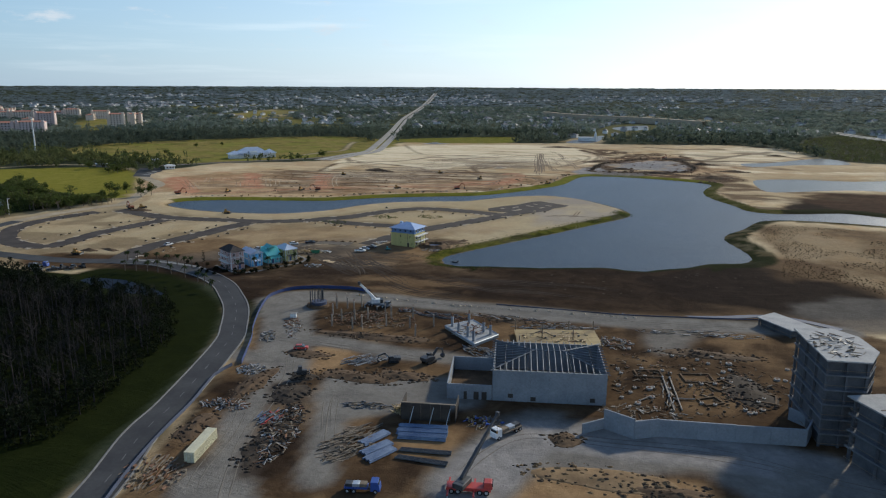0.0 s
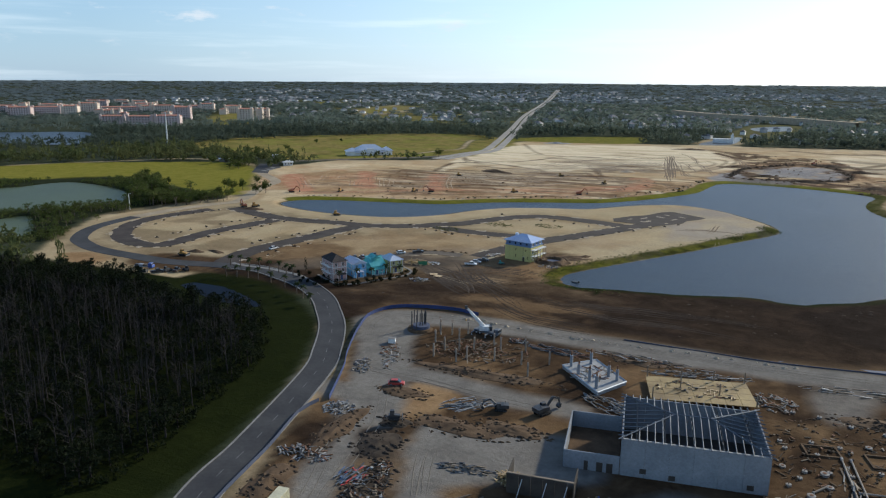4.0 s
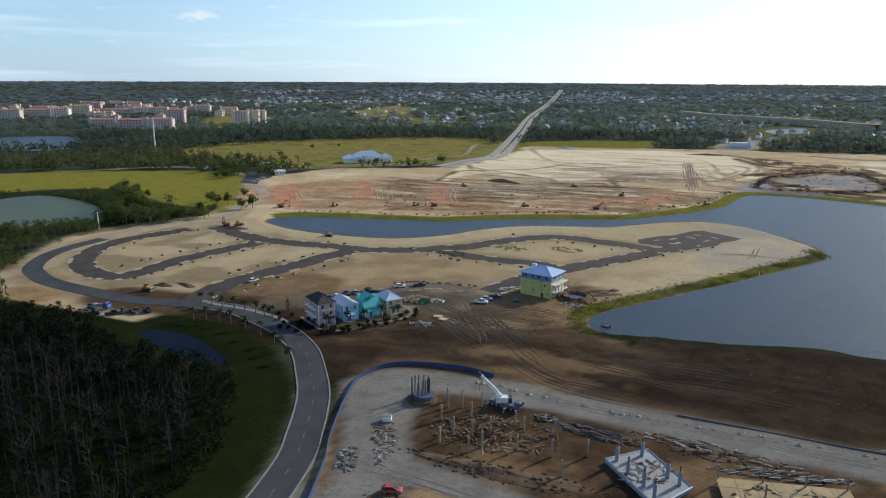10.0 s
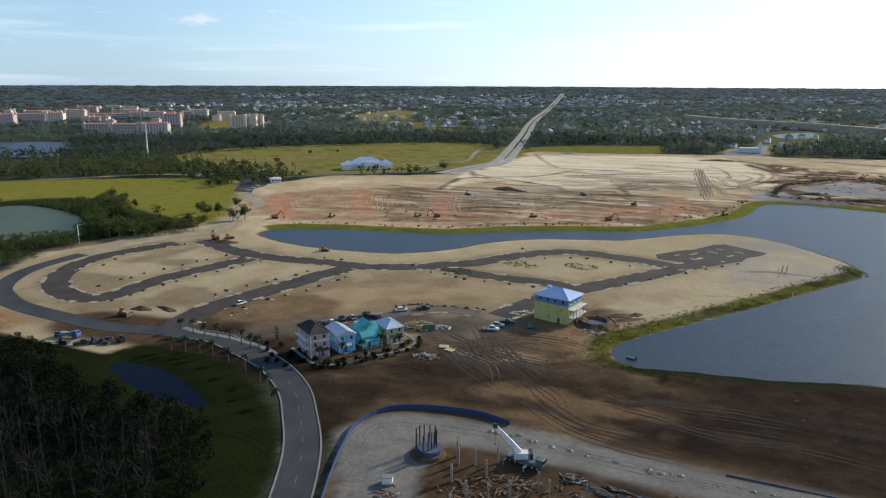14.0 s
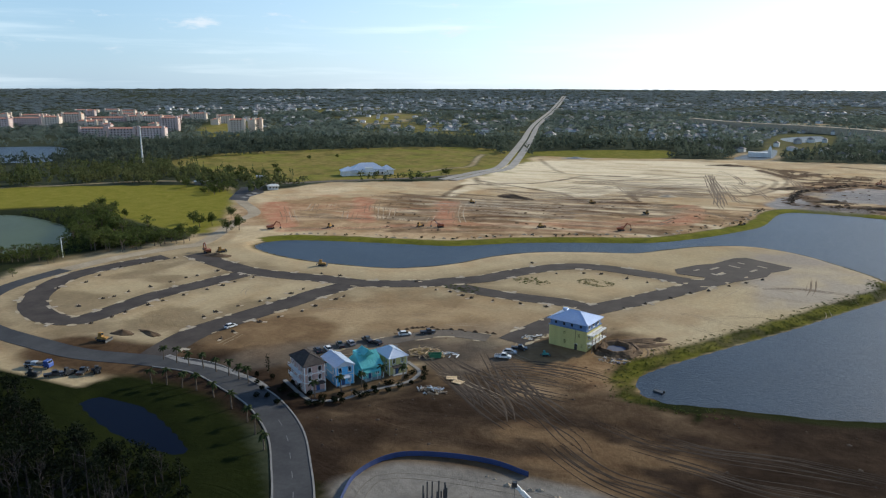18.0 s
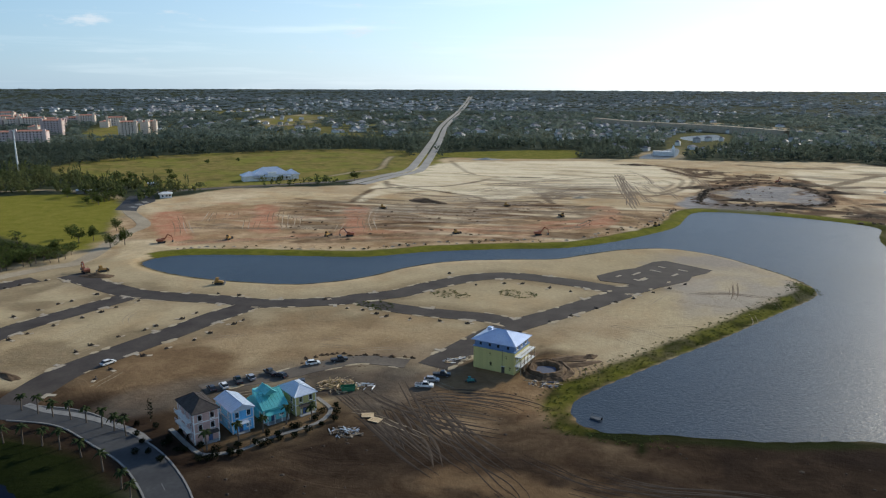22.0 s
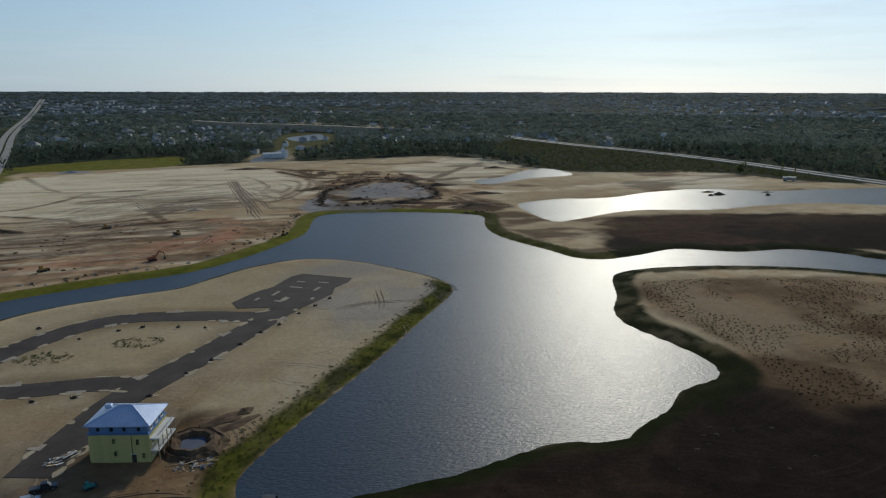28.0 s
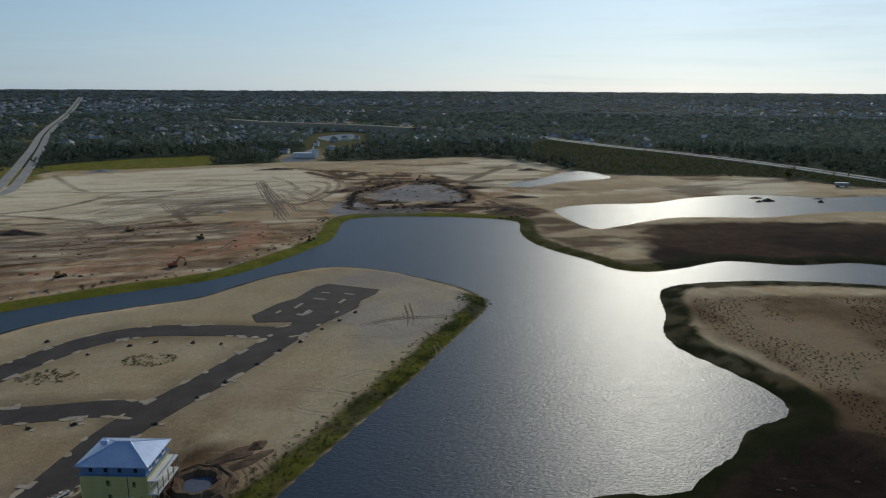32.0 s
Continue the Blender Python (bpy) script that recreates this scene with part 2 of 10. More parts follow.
CLAY_BANDS = [(5, 0.55, [(-260, 489), (-240, 506), (-207, 530), (-155, 559), (-103, 576), (-66, 584)]), (4, 0.5, [(-181, 530), (-150, 544), (-108, 559), (-62, 574)]), (8, 0.95, [(-66, 604), (-51, 610), (-36, 627), (-28, 651), (-28, 681), (-35, 697), (-42, 689)]), (5, 0.8, [(-69, 622), (-53, 630), (-39, 646), (-33, 672)])]
CLAY_TRACKS = [(7, 0.95, [(-207, 534), (-184, 545), (-162, 560), (-136, 571), (-108, 584), (-78, 598), (-49, 606), (-32, 619), (-25, 645), (-27, 678), (-36, 690)]), (6, 0.8, [(-114, 584), (-91, 595), (-67, 616), (-47, 633), (-35, 650), (-35, 672)]), (6, 0.6, [(-233, 585), (-222, 599), (-209, 606)])]
PALE_TRACKS = [(7, 0.9, [(72, 1088), (90, 1025), (108, 963), (118, 881), (139, 799), (156, 751)]), (6, 0.6, [(32, 780), (49, 834), (65, 884)]), (9, 0.7, [(15, 713), (29, 734), (43, 763)])]
MUD_BASIN = [(12, 1003), (71, 976), (127, 946), (157, 862), (139, 775), (170, 721), (152, 690), (100, 708), (45, 717), (28, 758), (41, 834), (41, 914)]
WET_MUD = [(56, 796), (83, 853), (126, 850), (133, 775), (110, 754), (73, 762)]
WET_CHANNEL = [(18, 729), (34, 777), (49, 757), (31, 707)]
CHURN_BAND = [(-264, 645), (-198, 655), (-124, 690), (-36, 695), (-4, 640), (-6, 618), (-37, 589), (-74, 568), (-129, 549), (-201, 523)]
CLAY_WEST = [(-334, 565), (-339, 581), (-324, 583), (-287, 539), (-260, 506), (-276, 500)]
CLAY_MIDDLE = [(-289, 624), (-270, 627), (-250, 584), (-224, 540), (-241, 537), (-264, 581)]
CLAY_EAST = [(-220, 635), (-201, 640), (-186, 594), (-168, 549), (-187, 550), (-200, 591)]
RING_MUD = [(36, 765), (54, 826), (94, 878), (127, 867), (139, 799), (124, 753), (90, 740), (56, 734), (37, 739), (36, 765)]
PALE_CORE = [(60, 777), (76, 829), (109, 857), (122, 837), (108, 785), (81, 763)]
SPOIL_BANK = [(122, 694), (148, 709), (177, 702), (161, 681), (135, 683)]
BLACK_SHORE = [(76, 332), (100, 351), (111, 357), (132, 368), (140, 362), (150, 350), (175, 330), (160, 290), (110, 290), (80, 310)]
BLACK_SOIL = [(17, 337), (37, 339), (60, 341), (75, 340), (90, 351), (104, 358), (114, 365), (132, 374), (131, 360), (133, 342), (127, 329), (112, 309), (99, 288), (66, 282), (22, 282)]
LAGOON_GAP = [(15, 1225), (85, 1215), (140, 1650), (40, 1600)]
LEVEE = [(-145, 1988), (-57, 1852), (44, 1766), (135, 1689), (227, 1565)]
LAGOON_SMALL_GAP = [(-18, 1036), (26, 1034), (39, 1279), (-17, 1165)]
FAR_STRIP = [(60, 2050), (141, 2132), (329, 1840), (300, 1790), (150, 1960)]
FAR_STRIP_WEST = [(-981, 1781), (-1072, 2228), (-837, 1873), (-810, 1598)]
FIELD_TREES = [(-336, 396), (-287, 424), (-299, 449), (-350, 464), (-398, 485), (-418, 484), (-379, 438)]
MARSH_TREES = [(-391, 364), (-334, 395), (-312, 359), (-310, 326), (-283, 288)]
FIELD_CLUMP = [(-439, 623), (-425, 635), (-396, 599), (-404, 590)]
GATE_YARD = [(-375, 576), (-412, 637), (-395, 645), (-373, 619), (-369, 595), (-357, 577)]
HAUL_INNER = [(-12, 187), (-8, 170), (-3, 154), (1, 140), (3, 135)]
DUST = [(76, 250), (87, 266), (93, 262), (89, 240), (80, 230)]
ORANGE_YARD = [(13, 161), (16, 166), (30, 163), (31, 151), (18, 147)]
DARK_ISLAND = [(-33, 181), (-22, 184), (-12, 169), (-5, 153), (-2, 134), (-13, 131), (-20, 148), (-27, 172)]
WEST_SCRAPS = [(-50, 176), (-48, 187), (-37, 180), (-33, 170), (-33, 157), (-29, 146), (-25, 132), (-29, 126), (-35, 139)]
PIT_YARD_LINE = [(65, 210), (90, 235), (108, 236), (120, 226), (112, 199), (100, 188), (79, 186), (68, 188)]
TRENCH_PIPES = [(80, 212), (82, 189), (82, 212), (84, 190), (82, 197), (88, 198), (73, 193), (76, 197)]
FOOTINGS = [(90, 214, 9, 6, 12), (96, 210, 7, 5, 40), (76, 214, 8, 5, 12), (105, 204, 10, 6, -10), (92, 198, 6, 4, 30)]
SOUTH_EAST_BROWN = [(143, 379), (184, 396), (230, 411), (363, 363), (363, 264), (138, 277), (112, 309), (127, 329), (133, 342)]
SUBURB = [(-1000, 1380), (-420, 1330), (-430, 1900), (-560, 2400), (-1400, 2500), (-1500, 2100)]
GREEN_GAP = [(-1201, 1498), (-1073, 1477), (-858, 1187), (-927, 1149)]
GREEN_GAP_EAST = [(-1010, 1985), (-1000, 2120), (-860, 1800), (-900, 1690)]
GREEN_GAP_FAR = [(-230, 2560), (-120, 2500), (-110, 2440), (-215, 2480)]
PALE_UPPER = [(-221, 669), (-245, 795), (-236, 963), (-105, 1034), (-11, 1029), (44, 867), (33, 797), (-11, 773), (-78, 786), (-124, 710), (-187, 740), (-220, 715)]
PALE_NORTH_EAST = [(135, 973), (209, 1067), (273, 1087), (286, 978), (188, 827), (192, 772), (296, 802), (475, 855), (413, 744), (321, 771), (220, 778), (178, 802), (153, 825)]
PALE_TIP = [(-45, 402), (-23, 429), (4, 471), (34, 518), (62, 519), (65, 500), (54, 477), (9, 421), (-19, 378), (-28, 374)]
WEED_SPOTS = [(-83, 440), (-55, 449), (-108, 415), (68, 495)]
STREET_RIDGE = [(-109, 352), (-106, 357), (-100, 360), (-93, 361), (-85, 363), (-75, 365)]
YARD_TRACKS = [(1, 1, [(-81, 329), (-69, 319), (-55, 306), (-41, 297)]), (1, 1, [(-67, 340), (-55, 322), (-44, 313), (-34, 306)]), (1, 1, [(-64, 334), (-54, 341), (-37, 342), (-27, 336)]), (1, 1, [(-71, 328), (-59, 314), (-52, 300)]), (1, 1, [(-82, 340), (-64, 328), (-44, 324), (-23, 322)])]
HOUSE_GROUND = [(-128, 296), (-126, 305), (-96, 292), (-81, 309), (-76, 326), (-68, 329), (-48, 314), (-37, 295), (-114, 278)]
HOUSE_YARD = [(-154, 328), (-137, 333), (-118, 324), (-116, 308), (-122, 300), (-128, 296)]
SPIT_GAP = [(110, 366), (136, 379), (152, 382), (170, 354), (120, 307), (111, 310), (133, 344)]
FIELD_TRACK = [(-620, 514), (-558, 592), (-506, 642), (-430, 635), (-389, 596)]
CLUB_PATH = [(-312, 808), (-302, 852), (-289, 884), (-312, 967), (-325, 1019)]
BROWN_YARD = [(-54, 376), (-36, 392), (-24, 367), (-25, 344), (-33, 321), (-85, 324), (-99, 327), (-112, 352), (-87, 362), (-68, 360)]
MAIN_ROAD = [(-22, -44), (-30, 44), (-38, 110), (-47, 143), (-50, 162), (-60, 205), (-67, 222), (-77, 241), (-88, 256), (-100, 270), (-116, 282), (-132, 289), (-150, 295), (-170, 293), (-196, 288), (-221, 289), (-248, 292), (-265, 298), (-281, 308), (-296, 331), (-300, 360), (-297, 395), (-287, 426), (-282, 444), (-308, 505), (-318, 536), (-358, 572), (-389, 607), (-406, 655)]
INNER_LOOP = [(-275, 407), (-283, 385), (-287, 359), (-276, 334), (-261, 319), (-243, 311), (-229, 312), (-226, 322), (-226, 351), (-220, 375), (-214, 400)]
MIDDLE_STREET = [(-266, 418), (-239, 408), (-212, 401), (-175, 404), (-152, 405), (-124, 418), (-120, 423), (-105, 435), (-94, 453), (-78, 472), (-60, 479), (-35, 475), (-11, 469), (-1, 480)]
DIAGONAL_STREET = [(-170, 294), (-173, 301), (-176, 320), (-173, 338), (-168, 360), (-163, 384), (-158, 401)]
SPINE_STREET = [(5, 494), (-11, 464), (-32, 430), (-46, 410), (-54, 396), (-61, 376), (-66, 359)]
LOWER_LOOP = [(-116, 421), (-110, 417), (-96, 414), (-79, 413), (-61, 413), (-51, 410)]
HOUSE_STREET = [(-127, 322), (-122, 328), (-110, 338), (-101, 349), (-90, 358), (-75, 359)]
PARKING_LOT = [(-24, 491), (-15, 504), (-12, 507), (-7, 511), (2, 528), (8, 532), (30, 518), (27, 511), (20, 503), (18, 494), (4, 477), (-1, 471), (-8, 480), (-22, 482)]
HIGHWAY = [(-34, 2101), (198, 1906), (418, 1562), (456, 1374), (489, 1227), (525, 1125), (547, 1025), (561, 936), (567, 806), (583, 616), (616, 330)]
FAR_ROAD = [(-264, 759), (-255, 836), (-247, 876), (-275, 1003), (-342, 1272), (-525, 2000), (-915, 3783)]
GATE_ROAD = [(-411, 657), (-358, 710), (-290, 772), (-259, 825), (-260, 842)]
HAUL_WEST = [(-55, 258), (-55, 242), (-43, 214), (-33, 190), (-29, 173), (-24, 152), (-19, 131), (-9, 110), (11, 66)]
HAUL_MIDDLE = [(-43, 214), (-24, 215), (-5, 212), (16, 211)]
HAUL_RING = [(-64, 239), (-67, 253), (-62, 262), (-35, 266), (-8, 266), (24, 264), (73, 263), (143, 270)]
HAUL_YARD = [(-11, 168), (4, 179), (20, 185)]
HAUL_SOUTH = [(36, 140), (42, 157), (49, 167), (68, 168), (94, 169), (117, 163), (148, 154)]
BLUE_FENCE = [(-46, 190), (-54, 211), (-58, 219), (-63, 231), (-68, 245), (-71, 258), (-67, 269), (-57, 274), (-44, 276), (-34, 274)]
SILT_FENCE = [(20, 270.5), (45, 270), (73, 270), (121, 277)]

# ---- materials ----
def nodes_of(name):
    m = bpy.data.materials.new(name)
    m.use_nodes = True
    nt = m.node_tree
    return m, nt, nt.nodes["Principled BSDF"]


def noise_node(nt, vec, scale, detail=5.0, rough=0.55, distort=0.0):
    n = nt.nodes.new("ShaderNodeTexNoise")
    n.inputs["Scale"].default_value, n.inputs["Detail"].default_value = scale, detail
    n.inputs["Roughness"].default_value, n.inputs["Distortion"].default_value = rough, distort
    nt.links.new(vec, n.inputs["Vector"])
    return n.outputs["Fac"]


def ranged(nt, value, a, b, lo=0.0, hi=1.0):
    n = nt.nodes.new("ShaderNodeMapRange")
    for key, v in (("From Min", a), ("From Max", b), ("To Min", lo), ("To Max", hi)):
        n.inputs[key].default_value = v
    nt.links.new(value, n.inputs["Value"])
    return n.outputs["Result"]


def mixed(nt, fac, a, b, how="MIX"):
    n = nt.nodes.new("ShaderNodeMix")
    n.data_type, n.blend_type = "RGBA", how
    for key, v in (("Factor", fac), ("A", a), ("B", b)):
        if isinstance(v, (int, float)):
            n.inputs[key].default_value = v
        elif isinstance(v, tuple):
            n.inputs[key].default_value = (*v, 1.0)
        else:
            nt.links.new(v, n.inputs[key])
    return n.outputs["Result"]


def calc(nt, how, a, b):
    n = nt.nodes.new("ShaderNodeMath")
    n.operation = how
    for i, v in enumerate((a, b)):
        if isinstance(v, (int, float)):
            n.inputs[i].default_value = v
        else:
            nt.links.new(v, n.inputs[i])
    return n.outputs["Value"]


def bumped(nt, bsdf, height, strength, distance):
    n = nt.nodes.new("ShaderNodeBump")
    n.inputs["Strength"].default_value, n.inputs["Distance"].default_value = strength, distance
    nt.links.new(height, n.inputs["Height"])
    nt.links.new(n.outputs["Normal"], bsdf.inputs["Normal"])


def surface(name, c1, c2, scale=0.4, rough=0.8, metal=0.0, bump=0.3, depth=0.02, vary=0.0, island=0.0, fine=9.0):
    """A worn surface: two tones in patches, a fine grain over them, a little relief."""
    m, nt, bsdf = nodes_of(name)
    tc = nt.nodes.new("ShaderNodeTexCoord").outputs["Object"]
    big = ranged(nt, noise_node(nt, tc, scale), 0.32, 0.68)
    grain = noise_node(nt, tc, scale * fine, 6.0, 0.65)
    col = mixed(nt, big, c1, c2)
    tone = ranged(nt, grain, 0.25, 0.75, 0.78, 1.18)
    if vary:
        tone = calc(nt, "MULTIPLY", tone, ranged(nt, nt.nodes.new("ShaderNodeObjectInfo").outputs["Random"], 0, 1, 1 - vary, 1 + vary))
    if island:
        tone = calc(nt, "MULTIPLY", tone, ranged(nt, nt.nodes.new("ShaderNodeNewGeometry").outputs["Random Per Island"], 0, 1, 1 - island, 1 + island))
    col = mixed(nt, 1.0, col, tone, "MULTIPLY")
    nt.links.new(col, bsdf.inputs["Base Color"])
    nt.links.new(ranged(nt, grain, 0.2, 0.8, rough - 0.08, min(1.0, rough + 0.08)), bsdf.inputs["Roughness"])
    bsdf.inputs["Metallic"].default_value = metal
    if rough > 0.8:
        bsdf.inputs["Specular IOR Level"].default_value = 0.15
    if bump:
        bumped(nt, bsdf, grain, bump, depth)
    return m


def glassy(name, color, rough=0.08):
    m, nt, bsdf = nodes_of(name)
    bsdf.inputs["Base Color"].default_value = (*color, 1)
    bsdf.inputs["Roughness"].default_value = rough
    bsdf.inputs["IOR"].default_value = 1.5
    return m


def water(name, color, ripple, rough, ior=1.33):
    m, nt, bsdf = nodes_of(name)
    tc = nt.nodes.new("ShaderNodeTexCoord").outputs["Object"]
    murk = ranged(nt, noise_node(nt, tc, 0.012, 3.0), 0.3, 0.7)
    nt.links.new(mixed(nt, murk, color, tuple(c * 1.35 for c in color)), bsdf.inputs["Base Color"])
    bsdf.inputs["IOR"].default_value = ior
    nt.links.new(ranged(nt, noise_node(nt, tc, 0.2, 5.0), 0.3, 0.7, rough * 0.96, rough * 1.04), bsdf.inputs["Roughness"])
    mp = nt.nodes.new("ShaderNodeMapping")
    mp.inputs["Scale"].default_value, mp.inputs["Rotation"].default_value = (1.0, 2.2, 1.0), (0, 0, 0.5)
    nt.links.new(tc, mp.inputs["Vector"])
    waves = calc(nt, "ADD", noise_node(nt, mp.outputs["Vector"], 0.7, 3.0, 0.65, 0.3), calc(nt, "MULTIPLY", noise_node(nt, mp.outputs["Vector"], 0.12, 3.0), 0.08))
    bumped(nt, bsdf, waves, ripple, 0.6)
    return m


def leaf(name, c1, c2, spread=0.45, through_light=0.3, size=0.03):
    m, nt, bsdf = nodes_of(name)
    tc = nt.nodes.new("ShaderNodeTexCoord").outputs["Object"]
    patch = ranged(nt, noise_node(nt, tc, size, 4.0), 0.3, 0.7)
    tone = ranged(nt, nt.nodes.new("ShaderNodeNewGeometry").outputs["Random Per Island"], 0, 1, 1 - spread, 1 + spread)
    nt.links.new(mixed(nt, 1.0, mixed(nt, patch, c1, c2), tone, "MULTIPLY"), bsdf.inputs["Base Color"])
    bsdf.inputs["Roughness"].default_value = 0.75
    bsdf.inputs["Specular IOR Level"].default_value = 0.05
    glow, mix = nt.nodes.new("ShaderNodeBsdfTranslucent"), nt.nodes.new("ShaderNodeMixShader")
    mix.inputs["Fac"].default_value = through_light
    nt.links.new(bsdf.inputs["Base Color"].links[0].from_socket, glow.inputs["Color"])
    nt.links.new(bsdf.outputs["BSDF"], mix.inputs[1])
    nt.links.new(glow.outputs["BSDF"], mix.inputs[2])
    nt.links.new(mix.outputs["Shader"], nt.nodes["Material Output"].inputs["Surface"])
    return m


M_ASPHALT = surface("asphalt", (0.046, 0.038, 0.033), (0.075, 0.063, 0.053), 0.12, 0.88, bump=0.15)
M_OLD_ASPHALT = surface("old_asphalt", (0.042, 0.043, 0.046), (0.066, 0.067, 0.068), 0.1, 0.85, bump=0.15)
M_ROAD_PALE = surface("worn_concrete_road", (0.27, 0.25, 0.215), (0.37, 0.345, 0.3), 0.05, 0.85, bump=0.1)
M_DUSTY = surface("dusty_asphalt", (0.095, 0.08, 0.064), (0.15, 0.125, 0.097), 0.15, 0.9, bump=0.2)
M_SANDY_ROAD = surface("sand_covered_asphalt", (0.27, 0.22, 0.15), (0.4, 0.335, 0.235), 0.08, 0.9, bump=0.2)
M_KERB = surface("kerb_concrete", (0.155, 0.15, 0.14), (0.235, 0.227, 0.21), 0.5, 0.8)
M_WHITE_LINE = surface("road_paint", (0.105, 0.105, 0.103), (0.15, 0.15, 0.145), 1.5, 0.7)
M_CONCRETE = surface("concrete", (0.27, 0.275, 0.275), (0.37, 0.37, 0.36), 0.25, 0.82, vary=0.06)
M_STEEL = surface("galvanised_steel", (0.42, 0.46, 0.5), (0.55, 0.58, 0.6), 0.8, 0.45, 0.6)
M_DARK_STEEL = surface("dark_steel", (0.05, 0.055, 0.06), (0.09, 0.09, 0.09), 0.8, 0.5, 0.4)
M_BARK = surface("bark", (0.1, 0.08, 0.06), (0.17, 0.14, 0.11), 1.2, 0.9)
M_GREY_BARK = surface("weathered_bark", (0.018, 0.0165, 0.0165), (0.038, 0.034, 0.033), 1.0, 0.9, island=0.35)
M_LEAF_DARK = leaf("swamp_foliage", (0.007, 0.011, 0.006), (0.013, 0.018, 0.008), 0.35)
M_LEAF = leaf("tree_foliage", (0.055, 0.078, 0.02), (0.1, 0.115, 0.035), 0.45, 0.45)
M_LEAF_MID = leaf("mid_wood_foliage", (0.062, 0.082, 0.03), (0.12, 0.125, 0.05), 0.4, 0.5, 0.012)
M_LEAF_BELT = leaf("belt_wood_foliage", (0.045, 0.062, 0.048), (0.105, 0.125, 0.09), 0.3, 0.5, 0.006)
# distance haze is in the colour: far leaves paled, horizon leaves also blued
M_LEAF_FAR_HAZED = leaf("hazed_far_foliage", (0.085, 0.118, 0.102), (0.195, 0.222, 0.18), 0.2, 0.55, 0.007)
M_LEAF_HORIZON_HAZED = leaf("hazed_horizon_foliage", (0.185, 0.23, 0.25), (0.25, 0.295, 0.305), 0.1, 0.55, 0.0012)
M_PALM = leaf("palm_fronds", (0.035, 0.05, 0.018), (0.06, 0.075, 0.03))
M_GLASS = glassy("window_glass", (0.02, 0.025, 0.03))
M_LAKE = water("lake_water", (0.03, 0.042, 0.06), 0.3, 0.375, 1.2)
M_MARSH_WATER = water("marsh_water", (0.06, 0.075, 0.034), 0.05, 0.35, 1.12)
M_POND = water("pond_water", (0.1, 0.1, 0.09), 0.3, 0.32, 1.12)
M_SWAMP_WATER = water("swamp_water", (0.004, 0.007, 0.016), 0.03, 0.3, 1.05)

# ---- shapes of the land ----
def smooth_line(pts, step=4.0, closed=False):
    """A rounded line through the given points."""
    p = np.array(pts, float)
    p = np.vstack([p[-1], p, p[0], p[1]]) if closed else np.vstack([2 * p[0] - p[1], p, 2 * p[-1] - p[-2]])
    out = []
    for a, b, c, d in zip(p[:-3], p[1:-2], p[2:-1], p[3:]):
        n = max(1, int(np.linalg.norm(c - b) / step))
        t = (np.arange(n) / n)[:, None]
        out.append(0.5 * (2 * b + (c - a) * t + (2 * a - 5 * b + 4 * c - d) * t ** 2 + (3 * b - a - 3 * c + d) * t ** 3))
    if not closed:
        out.append(p[-2:-1])
    return np.vstack(out)


def line_distance(x, y, line, closed=False):
    """How far each place lies from a line."""
    best = np.full(x.shape, 1e9)
    ends = np.roll(line, -1, 0) if closed else line[1:]
    for (ax, ay), (bx, by) in zip(line, ends):
        dx, dy = bx - ax, by - ay
        t = np.clip(((x - ax) * dx + (y - ay) * dy) / (dx * dx + dy * dy + 1e-9), 0, 1)
        best = np.minimum(best, (x - ax - t * dx) ** 2 + (y - ay - t * dy) ** 2)
    return np.sqrt(best)


def inside(x, y, line):
    odd = np.zeros(x.shape, bool)
    for (ax, ay), (bx, by) in zip(line, np.roll(line, -1, 0)):
        if ay != by:
            odd ^= ((ay > y) != (by > y)) & (x < (bx - ax) * (y - ay) / (by - ay) + ax)
    return odd


def depth_in(x, y, line, reach=60.0):
    """Metres inside an outline; below nought outside it. Only exact within reach."""
    lo, hi = line.min(0) - reach, line.max(0) + reach
    near = (x > lo[0]) & (x < hi[0]) & (y > lo[1]) & (y < hi[1])
    out = np.full(x.shape, -reach)
    xs, ys = x[near], y[near]
    out[near] = np.where(inside(xs, ys, line), 1, -1) * line_distance(xs, ys, line, True)
    return out


def lattice(ix, iy, seed):
    h = np.sin(ix * 127.1 + iy * 311.7 + seed * 74.7) * 43758.5453
    return h - np.floor(h)


def patches(x, y, size, seed, octaves=3):
    """Soft random values from 0 to 1 over the plane."""
    total, weight, amp = 0.0, 0.0, 1.0
    for o in range(octaves):
        u, v = x / size * 2 ** o, y / size * 2 ** o
        iu, iv = np.floor(u), np.floor(v)
        fu, fv = u - iu, v - iv
        fu, fv = fu * fu * (3 - 2 * fu), fv * fv * (3 - 2 * fv)
        a, b = lattice(iu, iv, seed + o), lattice(iu + 1, iv, seed + o)
        c, d = lattice(iu, iv + 1, seed + o), lattice(iu + 1, iv + 1, seed + o)
        total = total + amp * ((a * (1 - fu) + b * fu) * (1 - fv) + (c * (1 - fu) + d * fu) * fv)
        weight, amp = weight + amp, amp * 0.5
    return total / weight


def rise(d, a, b):
    t = np.clip((d - a) / (b - a), 0, 1)
    return t * t * (3 - 2 * t)


